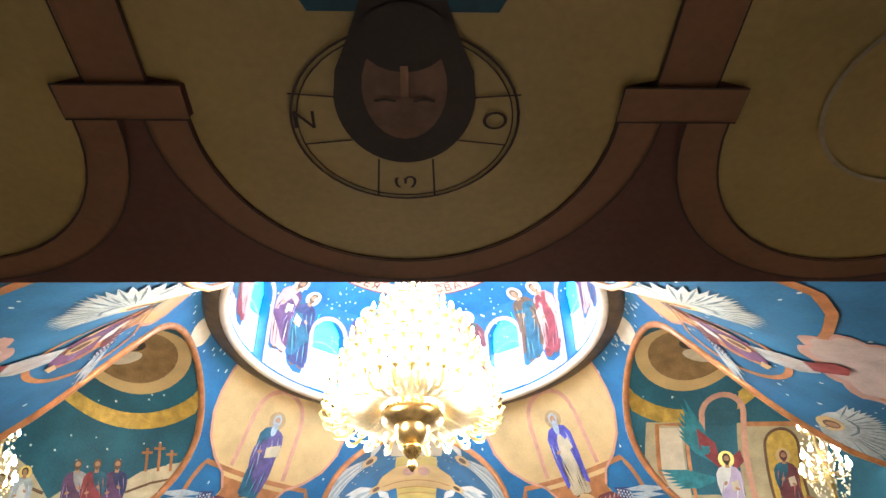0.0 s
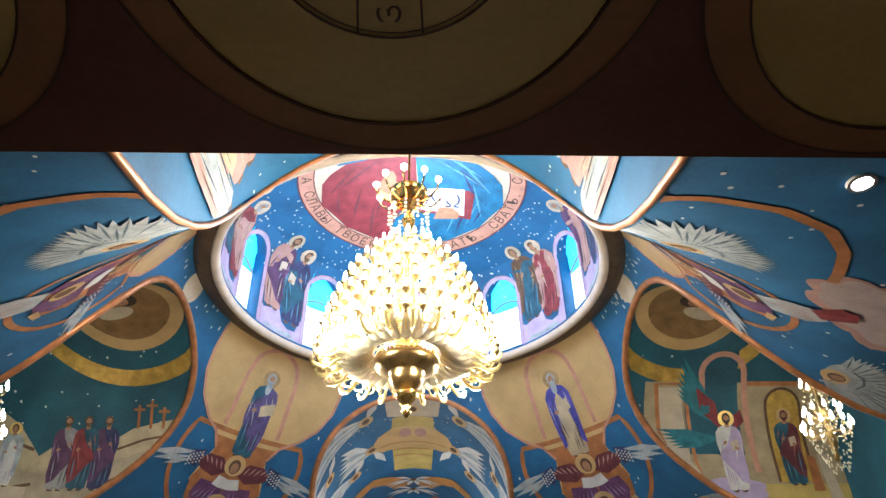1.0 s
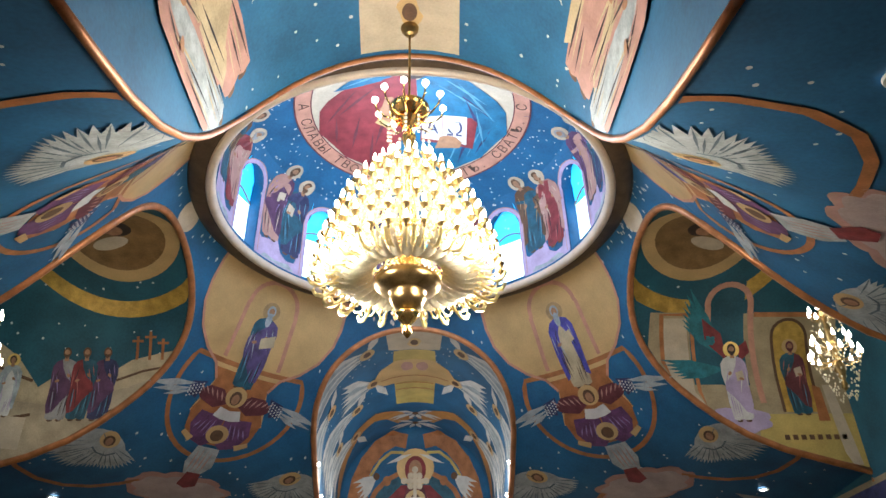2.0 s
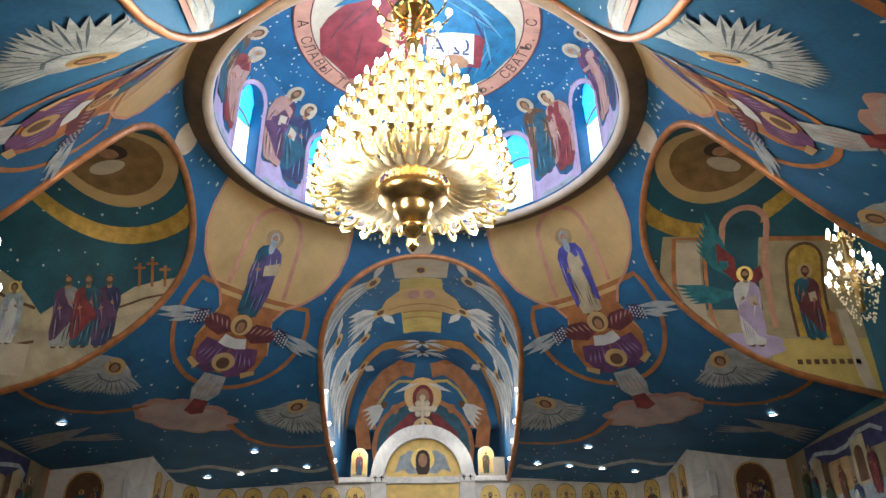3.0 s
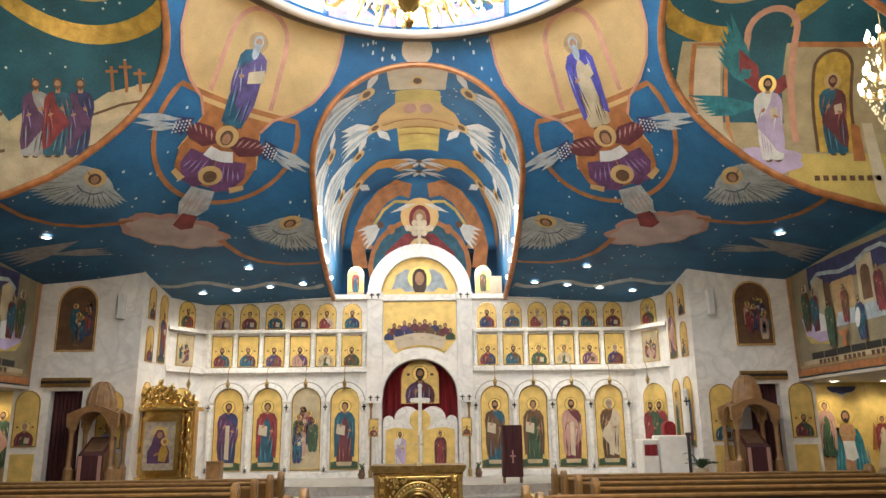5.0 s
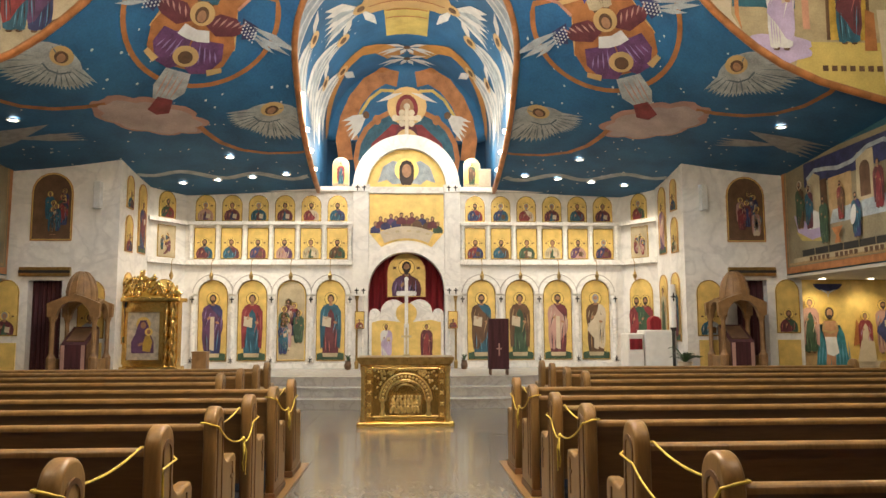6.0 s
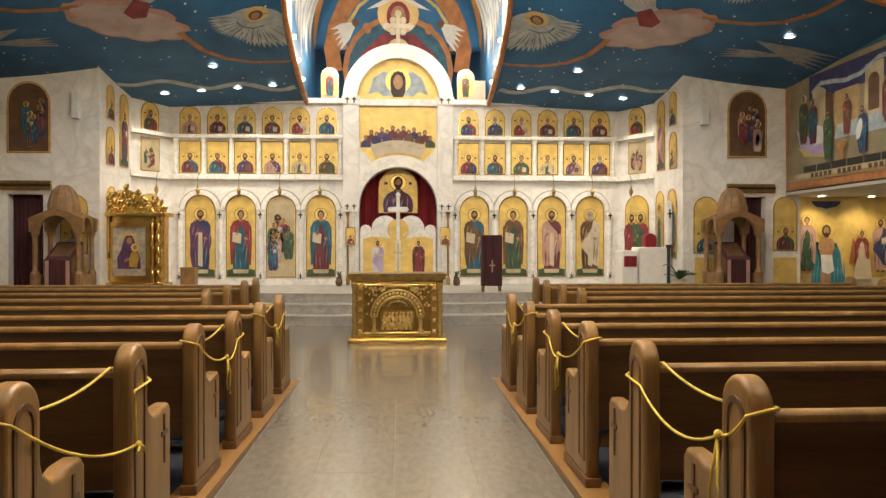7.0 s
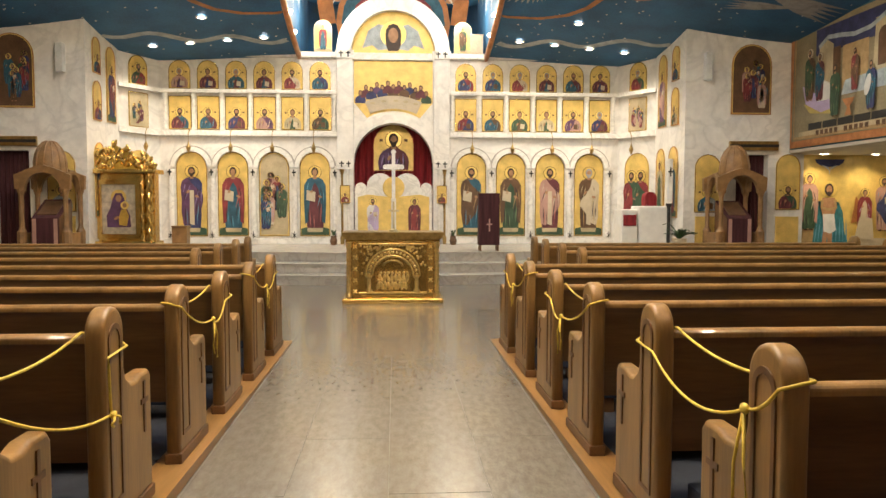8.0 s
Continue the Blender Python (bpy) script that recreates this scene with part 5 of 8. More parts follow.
# small lamps along the foot of the sanctuary vault
for sx in (-1, 1):
    for d, z in ((5.05, 5.45), (5.75, 5.0), (6.36, 4.74), (6.99, 4.52)):
        sl = thing("wall_lamp", "small round lit lamp on the vault's edge", "wall lamp", (sx * (SPAN - 0.02), CY + d, z), "vault edge lamps")
        part("base", lathe(bmesh.new(), [(0.0, 0.05), (0.03, 0.045), (0.035, 0.0)], 12), BRASS, sl)
        bm = bmesh.new()
        bmesh.ops.create_icosphere(bm, subdivisions=2, radius=0.045)
        part("bulb", bm, SPOT, sl)
for sx in (-1, 1):
    lamp("vault_lamps", "POINT", pose(sx * 1.25, CY + 7.6, 5.1), 95, (1.0, 0.9, 0.75), 0.25)
    lamp("vault_lamps", "POINT", pose(sx * 1.3, CY + 5.6, 5.2), 95, (1.0, 0.9, 0.75), 0.25)
    for x in (7.66, 8.6, 9.55):
        d = thing("downlight", "small round recessed lamp over the aisle painting, lit", "downlight", (sx * x, 18.66, 2.197), "aisle downlights")
        part("trim_ring", lathe(bmesh.new(), [(0.07, 0.0), (0.072, -0.014), (0.092, -0.014), (0.096, 0.0)], 20), WHITE, d)
        part("bulb", lathe(bmesh.new(), [(0.0, -0.014), (0.05, -0.012), (0.07, 0.0)], 16), SPOT, d)
        lamp("aisle_beam", "SPOT", pose(sx * x, 18.66, 2.16), 42, (1.0, 0.84, 0.56), 0.05, 140, 0.7)

# ---- things in the nave and on the platform ----
tb = thing("offering_table", "polished gold table with an embossed arched front panel", "table", (0, 15.38, 0))
part("base", boxm(-0.655, 0.655, 0.0, 0.75, 0.0, 0.07, bevel=0.02), GOLD, tb)
part("body", boxm(-0.58, 0.58, 0.06, 0.69, 0.07, 0.80, bevel=0.006), mat("deep_gold", (0.46, 0.30, 0.09), 0.25, 1.0, 0.25, 10, 0.08, 60), tb, "gleaming deep gold body")
part("top", prism(bmesh.new(), [(-0.60, 0.83), (0.60, 0.83), (0.635, 0.855), (0.655, 0.90), (0.655, 0.925), (-0.655, 0.925), (-0.655, 0.90), (-0.635, 0.855)], 0.0, 0.75), BRASS, tb, "bronze-brown flared table top")
part("cornice", boxm(-0.61, 0.61, 0.03, 0.72, 0.80, 0.83, bevel=0.01), GOLD, tb)
RELIEF = mat("embossed_gold", (0.82, 0.60, 0.25), 0.3, 0.9, 0.25, 20, 0.3, 90)


def studs(places, r, y, flat_=0.6):
    """Small raised bosses on the table's front."""
    bm = bmesh.new()
    for x, z in places:
        bmesh.ops.create_icosphere(bm, subdivisions=1, radius=r, matrix=Matrix.Translation((x, y, z)) @ Matrix.Diagonal((1, flat_, 1, 1)))
    return bm


random.seed(11)
part("arch_relief", ring_prism(bmesh.new(), arc(0, 0.36, 0.345, 0, 180, 24), arc(0, 0.36, 0.27, 0, 180, 24), 0.035, 0.058), GOLD, tb)
part("arch_edge", tube(bmesh.new(), [(x, 0.036, z) for x, z in arc(0, 0.36, 0.35, 0, 180, 24)], 0.012, 6), RELIEF, tb, smooth=True)
part("arch_edge", tube(bmesh.new(), [(x, 0.036, z) for x, z in arc(0, 0.36, 0.265, 0, 180, 24)], 0.010, 6), RELIEF, tb, smooth=True)
tagged(part("arch_bosses", studs(arc(0, 0.36, 0.308, 4, 176, 18), 0.021, 0.034), RELIEF, tb), kind="stuff")
for sx in (-1, 1):
    part("corner_post", lathe(bmesh.new(), [(0.035, 0.07), (0.04, 0.12)] + [(0.027 + 0.007 * (k % 2), 0.14 + 0.0285 * k) for k in range(21)] + [(0.04, 0.74), (0.04, 0.80)], 12, (sx * 0.57, 0.06, 0)), RELIEF, tb, smooth=True)
    part("relief_column", lathe(bmesh.new(), [(0.04, 0.15), (0.042, 0.17), (0.024, 0.20), (0.028, 0.26), (0.022, 0.32), (0.042, 0.355), (0.044, 0.37)], 12, (sx * 0.308, 0.05, 0)), RELIEF, tb, smooth=True)
    part("side_panel", boxm(sx * 0.44, sx * 0.535, 0.046, 0.058, 0.10, 0.785, bevel=0.004), GOLD, tb)
    for k in range(5):
        bm = bmesh.new()
        bmesh.ops.create_icosphere(bm, subdivisions=2, radius=0.019, matrix=Matrix.Translation((sx * 0.488, 0.046, 0.16 + 0.145 * k)) @ Matrix.Diagonal((1, 0.7, 1, 1)))
        for a in range(4):
            bmesh.ops.create_icosphere(bm, subdivisions=1, radius=0.010, matrix=Matrix.Translation((sx * 0.488 + 0.027 * math.cos(a * 1.571 + 0.785), 0.046, 0.16 + 0.145 * k + 0.027 * math.sin(a * 1.571 + 0.785))))
        part("rosette", bm, RELIEF, tb)
    leafy = [(sx * (0.16 + 0.26 * random.random()), 0.0) for k in range(34)]
    leafy = [(x, 0.75 - random.random() * max(0.03, 0.75 - (0.36 + math.sqrt(max(0.0, 0.385 ** 2 - x * x)))) * 0.92) for x, _ in leafy]
    tagged(part("spandrel_leaves", studs(leafy, 0.017, 0.052), RELIEF, tb), kind="stuff")
part("scene_plate", prism(bmesh.new(), [(-0.215, 0.175), (0.215, 0.175), (0.225, 0.40), (0.18, 0.44), (-0.18, 0.44), (-0.225, 0.40)], 0.046, 0.058), GOLD, tb)
for row, (zz, n, sc) in enumerate(((0.175, 9, 0.17), (0.27, 8, 0.17))):
    for k in range(n):
        x = -0.185 + 0.37 * (k + 0.5 * (row % 2)) / (n - 0.5)
        bm = bmesh.new()
        bmesh.ops.create_icosphere(bm, subdivisions=2, radius=1, matrix=Matrix.Translation((x, 0.044, zz + 0.06)) @ pose(0, 0, 0, 0, random.uniform(-18, 18), 0) @ Matrix.Diagonal((0.024, 0.018, 0.06, 1)))
        bmesh.ops.create_icosphere(bm, subdivisions=2, radius=0.019, matrix=Matrix.Translation((x + random.uniform(-0.008, 0.008), 0.038, zz + 0.13)))
        part("relief_shape", bm, RELIEF, tb, smooth=True)
bm = bmesh.new()
tube(bm, [(x, 0.044, z) for x, z in arc(0, 0.47, 0.13, 10, 170, 12, 0.09)], 0.016, 6)
tube(bm, [(x, 0.046, z) for x, z in arc(0, 0.47, 0.20, 15, 165, 12, 0.13)], 0.012, 6)
part("upper_scroll", bm, BRASS, tb, "dark scroll above the embossed scene", True)
part("front_rail", boxm(-0.44, 0.44, 0.036, 0.058, 0.125, 0.15, bevel=0.006), RELIEF, tb)
tagged(part("rail_leaves", studs([(-0.40 + 0.80 * k / 30, 0.105) for k in range(31)], 0.011, 0.054), RELIEF, tb), kind="stuff")
part("upper_rail", boxm(-0.44, 0.44, 0.040, 0.058, 0.765, 0.785, bevel=0.004), RELIEF, tb)
tagged(part("frieze_leaves", studs([(-0.15 + 0.30 * k / 13, 0.748 + 0.008 * (k % 2)) for k in range(14)], 0.014, 0.052), RELIEF, tb), kind="stuff")
cx = thing("table_cross", "slender pale cross standing on the gold table", "cross", (0.01, 15.68, 0.925))
bm = boxm(-0.014, 0.014, -0.012, 0.012, 0.0, 0.40, bevel=0.004)
box(bm, -0.07, 0.07, -0.011, 0.011, 0.26, 0.29)
part("body", bm, SAND, cx)
part("foot", lathe(bmesh.new(), [(0.06, 0.0), (0.055, 0.02), (0.02, 0.04), (0.0, 0.04)], 14), SAND, cx)

# gilded icon stand
k0 = thing("icon_shrine", "ornate gilded shrine with twisted columns and a leafy crest", "icon shrine", (-4.74, 19.0, Z_P))
part("base", boxm(-0.66, 0.66, -0.12, 0.35, 0.0, 0.16, bevel=0.02), GOLD, k0)
part("back_panel", boxm(-0.60, 0.60, 0.06, 0.30, 0.16, 1.32), GOLD, k0)
SILVER = mat("silver_cover", (0.62, 0.56, 0.46), 0.42, 0.7, 0.3, 14, 0.35, 50)
part("silver_cover", boxm(-0.288, 0.288, 0.040, 0.058, 0.282, 1.138), SILVER, k0, "embossed silver icon cover")
part("inner_frame", ring_prism(bmesh.new(), [(-0.37, 0.20), (0.37, 0.20), (0.37, 1.22), (-0.37, 1.22), (-0.37, 0.20)], [(-0.29, 0.28), (0.29, 0.28), (0.29, 1.14), (-0.29, 1.14), (-0.29, 0.28)], 0.0, 0.058), GOLD, k0)
part("cornice", boxm(-0.68, 0.68, -0.14, 0.36, 1.32, 1.40, bevel=0.02), GOLD, k0)
for sx in (-1, 1):
    for x, r in ((0.54, 0.06), (0.43, 0.03)):
        bm = bmesh.new()
        cols = []
        for j in range(41):
            z = 0.16 + 1.16 * j / 40
            cols.append([bm.verts.new((sx * x + (r + 0.016 * math.cos(3 * (a * math.pi / 6) + j * 0.9)) * math.cos(a * math.pi / 6), -0.03 + (r + 0.016 * math.cos(3 * (a * math.pi / 6) + j * 0.9)) * math.sin(a * math.pi / 6), z)) for a in range(12)])
        for p, q in zip(cols, cols[1:]):
            for a in range(12):
                bm.faces.new((p[a], p[(a + 1) % 12], q[(a + 1) % 12], q[a]))
        part("twisted_column", bm, GOLD, k0, smooth=True)
random.seed(5)
for j in range(46):
    u = -1 + 2 * j / 45
    top = 0.10 + 0.33 * (1 - abs(u)) ** 0.8
    for r in range(2):
        z = 1.42 + random.random() * top
        bm = bmesh.new()
        bmesh.ops.create_icosphere(bm, subdivisions=2, radius=1, matrix=Matrix.Translation((u * 0.64, -0.06 + 0.03 * random.random(), z)) @ pose(0, 0, 0, 0, random.uniform(-70, 70), 0) @ Matrix.Diagonal((0.032, 0.028, 0.07, 1)))
        part("crest_leaf", bm, GOLD, k0)
part("crest_board", prism(bmesh.new(), [(-0.64, 1.40), (0.64, 1.40), (0.5, 1.55), (0.25, 1.68), (0, 1.80), (-0.25, 1.68), (-0.5, 1.55)], -0.03, 0.03), GOLD_PAINT, k0)
mc = thing("icon", "painted icon of a mother and child under a silver cover", "icon", (-4.74, 19.038, Z_P + 0.30))
on_cover = lambda u, v, o: (u, -o, v)
decal("halo", [ell(0.0, 0.62, 0.13, 0.13)], RIM_GOLD, mc, on_cover, 1)
decal("mantle", [[(-0.20, 0.10), (0.20, 0.10), (0.19, 0.30), (0.13, 0.44), (0.09, 0.60), (0.05, 0.69), (-0.05, 0.69), (-0.10, 0.60), (-0.14, 0.44), (-0.21, 0.30)]], PURPLE, mc, on_cover, 2)
decal("face", [ell(0.0, 0.60, 0.048, 0.062)], SKIN, mc, on_cover, 3)
decal("child_robe", [[(0.0, 0.14), (0.13, 0.12), (0.17, 0.30), (0.12, 0.42), (0.04, 0.40), (0.0, 0.28)]], GOLD_PAINT, mc, on_cover, 4)
decal("child_halo", [ell(0.10, 0.48, 0.07, 0.07)], RIM_GOLD, mc, on_cover, 3)
decal("child_face", [ell(0.10, 0.48, 0.034, 0.042)], SKIN, mc, on_cover, 5)
decal("hand", [ell(-0.04, 0.26, 0.05, 0.025, 30)], SKIN, mc, on_cover, 5)

# carved wooden canopies
for sx in (-1, 1):
    cn = thing("wooden_canopy", "carved oak canopy with a ribbed dome over an icon desk", "canopy", (5.80 if sx > 0 else -5.50, 18.2, 0.32), "carved canopies")
    hw = 0.34
    for x in (-hw, hw):
        for y in (-hw * 0.8, hw * 0.8):
            part("post", lathe(bmesh.new(), [(0.075, 0.0), (0.075, 0.52), (0.05, 0.56), (0.038, 0.60), (0.04, 1.10), (0.06, 1.16), (0.065, 1.20)], 8, (x, y, 0)), WOOD_LIGHT, cn)
    for y in (-hw * 0.8, hw * 0.8):
        bm = bmesh.new()
        inner = arc(0, 1.16, hw - 0.06, 180, 0, 16, 0.30)
        prism(bm, [(-hw - 0.08, 1.20)] + [(-hw - 0.09, 1.42), (-0.17, 1.53), (0, 1.58), (0.17, 1.53), (hw + 0.09, 1.42), (hw + 0.08, 1.20)] + inner[::-1], y - 0.04, y + 0.04)
        part("arch_front", bm, WOOD_LIGHT, cn)
    for x in (-hw, hw):
        bm = bmesh.new()
        inner = arc(0, 1.16, hw * 0.8 - 0.06, 180, 0, 16, 0.28)
        prism(bm, [(-hw * 0.8 + 0.045, 1.20), (-hw * 0.8 + 0.045, 1.42), (0, 1.50), (hw * 0.8 - 0.045, 1.42), (hw * 0.8 - 0.045, 1.20)] + inner[::-1], x - 0.03, x + 0.03, "x")
        part("arch_side", bm, WOOD_LIGHT, cn)
    dome_p = [(0.245, 1.48), (0.24, 1.62), (0.215, 1.75), (0.17, 1.86), (0.10, 1.94), (0.05, 1.96), (0.0, 1.97)]
    part("dome", lathe(bmesh.new(), dome_p, 32, (0, 0, 0)), WOOD_LIGHT, cn, smooth=True)
    for a in range(0, 360, 30):
        part("rib", tube(bmesh.new(), [(r * math.cos(radians(a)), r * math.sin(radians(a)), z + 0.004) for r, z in dome_p[:-1]], 0.014, 5), WOOD_LIGHT, cn)
    for x in (-hw, hw):
        part("low_panel", boxm(x - 0.02, x + 0.02, -0.22, 0.22, 0.05, 0.5), WOOD_LIGHT, cn)
    ds = thing("icon_desk", "sloping icon desk with a maroon embroidered cover", "lectern", (5.80 if sx > 0 else -5.50, 18.2, 0.32), "icon desks")
    part("desk", prism(bmesh.new(), [(-0.24, 0.0), (0.24, 0.0), (0.24, 1.02), (-0.24, 0.72)], -0.22, 0.22, "x"), WOOD_DARK, ds)
    part("cover", prism(bmesh.new(), [(-0.255, 0.25), (-0.243, 0.25), (-0.243, 0.725), (0.24, 1.025), (0.24, 1.037), (-0.255, 0.737)], -0.21, 0.21, "x"), CLOTH_DARK, ds, "maroon velvet cover")
    for x in (-0.165, 0.165):
        part("braid", boxm(x - 0.03, x + 0.03, -0.262, -0.256, 0.25, 0.73), PINK, ds)
    part("icon_panel", prism(bmesh.new(), [(-0.17, 0.785), (0.17, 0.997), (0.165, 1.015), (-0.175, 0.803)], -0.15, 0.15, "x"), BROWN, ds)

# smaller things on the platform
st = thing("cloth_stand", "narrow stand draped with dark red velvet bearing a pale cross", "stand", (1.66, 18.75, Z_P))
part("drape", boxm(-0.18, 0.18, -0.13, 0.13, 0.1, 1.0, bevel=0.012), CLOTH_DARK, st)
bm = boxm(-0.012, 0.012, -0.138, -0.133, 0.34, 0.56)
box(bm, -0.05, 0.05, -0.137, -0.132, 0.45, 0.475)
part("cross_applique", bm, PINK, st)
for x in (-0.15, 0.15):
    for y in (-0.1, 0.1):
        part("leg", boxm(x - 0.015, x + 0.015, y - 0.015, y + 0.015, 0, 0.1), WOOD_DARK, st)
for x, w, h in ((4.30, 0.30, 0.72), (4.78, 0.62, 0.78)):
    ct = thing("covered_table", "small table under a white cloth", "table", (x, 19.4, Z_P), "covered tables")
    part("cloth", boxm(-w / 2, w / 2, -0.25, 0.25, 0.0, h, bevel=0.03), CLOTH_WHITE, ct)
    part("edging", boxm(-w / 2 - 0.003, w / 2 + 0.003, -0.253, 0.253, 0.05, 0.09), CREAM, ct)
tagged(finish("red_cushion", prism(bmesh.new(), arched(4.74, Z_P + 0.782, 0.22, 0.26), 19.3, 19.5), CLOTH_RED, None, "rounded red velvet cushion on the white table"), "", "cushion")
tagged(finish("red_cloth", boxm(4.18, 4.42, 19.13, 19.148, Z_P + 0.42, Z_P + 0.62, bevel=0.004), CLOTH_RED, None, "small red cloth hung on the covered table"), "", "cloth")
cs = thing("candle_stand", "tall white candle on a black stand with a cross", "candle stand", (4.95, 18.95, Z_P))
part("pole", lathe(bmesh.new(), [(0.10, 0.0), (0.09, 0.03), (0.03, 0.06), (0.03, 0.75), (0.055, 0.80), (0.055, 0.83)], 12), BLACK, cs)
part("candle", lathe(bmesh.new(), [(0.06, 0.83), (0.06, 1.62), (0.0, 1.63)], 14), CLOTH_WHITE, cs)
part("cross_mark", boxm(-0.045, 0.045, -0.066, -0.061, 1.38, 1.41), BLACK, cs)
part("cross_bar", boxm(-0.012, 0.012, -0.067, -0.062, 1.31, 1.47), BLACK, cs)
pt = thing("potted_plant", "dark green leafy plant in a cream pot", "plant", (5.0, 18.55, Z_P))
part("pot", lathe(bmesh.new(), [(0.0, 0.0), (0.10, 0.0), (0.13, 0.2), (0.14, 0.22), (0.12, 0.22), (0.0, 0.2)], 18), CREAM, pt)
random.seed(9)
for k in range(16):
    a, up, L = random.random() * 6.283, 0.20 + 0.35 * random.random(), 0.20 + 0.18 * random.random()
    pts = [Vector((math.cos(a) * L * u, math.sin(a) * L * u, 0.2 + up * (u * 1.4 - u * u * 0.9))) for u in (0, 0.25, 0.5, 0.75, 1.0)]
    side = Vector((-math.sin(a), math.cos(a), 0))
    bm = bmesh.new()
    rows = [(bm.verts.new(p + side * w), bm.verts.new(p + Vector((0, 0, -0.012))), bm.verts.new(p - side * w)) for p, w in zip(pts, (0.008, 0.03, 0.045, 0.03, 0.003))]
    for p, q in zip(rows, rows[1:]):
        bm.faces.new((p[0], p[1], q[1], q[0])), bm.faces.new((p[1], p[2], q[2], q[1]))
    part("leaf", bm, LEAF, pt)
wb = thing("wooden_box", "plain brown wooden box before the screen", "box", (-4.05, 20.3, Z_P))
part("body", boxm(-0.14, 0.14, -0.12, 0.12, 0.0, 0.36, bevel=0.01), WOOD_LIGHT, wb)
part("lid", boxm(-0.15, 0.15, -0.13, 0.13, 0.362, 0.39, bevel=0.008), WOOD_LIGHT, wb)
for x in (-1.18, 1.18):
    vs = thing("vase", "small dark vase with green sprigs by the gates", "vase", (x, 20.55, Z_P), "gate vases")
    part("body", lathe(bmesh.new(), [(0.0, 0.0), (0.05, 0.0), (0.075, 0.08), (0.05, 0.16), (0.06, 0.18)], 14), BROWN, vs)
    for k in range(7):
        a = k * 0.9
        part("sprig", tube(bmesh.new(), [(0, 0, 0.16), (0.02 * math.cos(a), 0.02 * math.sin(a), 0.24), (0.06 * math.cos(a), 0.06 * math.sin(a), 0.30)], [0.006, 0.014, 0.004], 5), LEAF, vs)


def rope(side, y0, y1, knot, drop, tail):
    """A yellow rope tied round two neighbouring bench ends."""
    xa, xi = side * (PEW_X - 0.012), side * (PEW_X + 0.082)
    xm = side * (PEW_X + 0.04)
    z0, z1 = slope(y0) + 0.775, slope(y1) + 0.775
    t = thing("rope", "yellow cord looped round two pew ends and knotted", "rope", (0, 0, 0), "pew ropes")

    def sag(x0, a, za, b, zb, dip):
        return [(x0, a + (b - a) * u, za + (zb - za) * u - dip * 4 * u * (1 - u)) for u in np.linspace(0, 1, 12)]
    yk = y0 + (y1 - y0) * knot
    zk = z0 * (1 - knot) + z1 * knot - drop
    pts = sag(xa, y1 - 0.09, z1 - 0.09, yk, zk, 0.03 + 0.06 * (1 - knot)) + sag(xa, yk, zk, y0 - 0.09, z0 - 0.02, 0.015 + 0.05 * knot)
    pts += [(xm, y0 - 0.112, z0), (xi, y0 - 0.09, z0)]
    pts += sag(xi, y0 - 0.07, z0, y1 - 0.09, z1, 0.05) + [(xi, y1 + 0.09, z1 - 0.03), (xm, y1 + 0.112, z1 - 0.05), (xa, y1 + 0.09, z1 - 0.08)]
    part("loop", tube(bmesh.new(), pts, 0.0052, 6, True), ROPE, t, smooth=True)
    bm = bmesh.new()
    bmesh.ops.create_icosphere(bm, subdivisions=2, radius=0.016, matrix=Matrix.Translation((xa - side * 0.006, yk, zk)) @ Matrix.Diagonal((0.8, 1.2, 1, 1)))
    part("knot", bm, ROPE, t, smooth=True)
    for dy, dz in ((0.03, tail), (-0.03, tail * 0.85)):
        part("tail", tube(bmesh.new(), [(xa - side * 0.008, yk, zk), (xa - side * 0.02, yk + dy, zk - dz * 0.4), (xa - side * 0.014, yk + dy * 1.4, zk - dz * 0.75), (xa - side * 0.018, yk + dy, zk - dz)], 0.0048, 6), ROPE, t, smooth=True)


for side in (-1, 1):
    if side < 0:
        rope(side, ROWS_Y[1], ROWS_Y[2], 0.92, 0.30, 0.04)
    else:
        rope(side, ROWS_Y[1], ROWS_Y[2], 0.08, 0.11, 0.40)
    rope(side, ROWS_Y[3], ROWS_Y[4], 0.55, 0.16, 0.22)
    rope(side, ROWS_Y[5], ROWS_Y[6], 0.45, 0.14, 0.18)

# ---- wall paintings ----
_pl = np.linspace(3.2, 12.0, 900)
_pz = np.array([shell_z(r) for r in _pl])
_arc = np.concatenate([[0], np.cumsum(np.hypot(np.diff(_pl), np.diff(_pz)))])


def shell_point(x, y, o):
    """A place on the ceiling shell over the plan, kept off the vaults' openings."""
    r = math.hypot(x, y)
    if r > 4.7:
        lim = SPAN + 0.06
        lim_x = lim if y > 0 else SPAN_S + 0.06
        x = math.copysign(max(abs(x), lim_x), x) if abs(x) < lim_x else x
        y = math.copysign(max(abs(y), lim), y) if abs(y) < lim else y
        r = math.hypot(x, y)
    s = (shell_z(r + 0.01) - shell_z(r - 0.01)) / 0.02
    n = math.sqrt(1 + s * s)
    return (x + o * s * x / r / n, CY + y + o * s * y / r / n, shell_z(r) - o / n)


def corner(sx, sy):
    """Measure in one corner of the shell: u across its diagonal, v up towards the dome."""
    def surf(u, v, o):
        r = float(np.interp(-v, _arc, _pl))
        th = math.pi / 4 + u / r
        return shell_point(sx * r * math.cos(th), sy * r * math.sin(th), o)
    return surf


def plan(u, v, o):
    return shell_point(u, v, o)


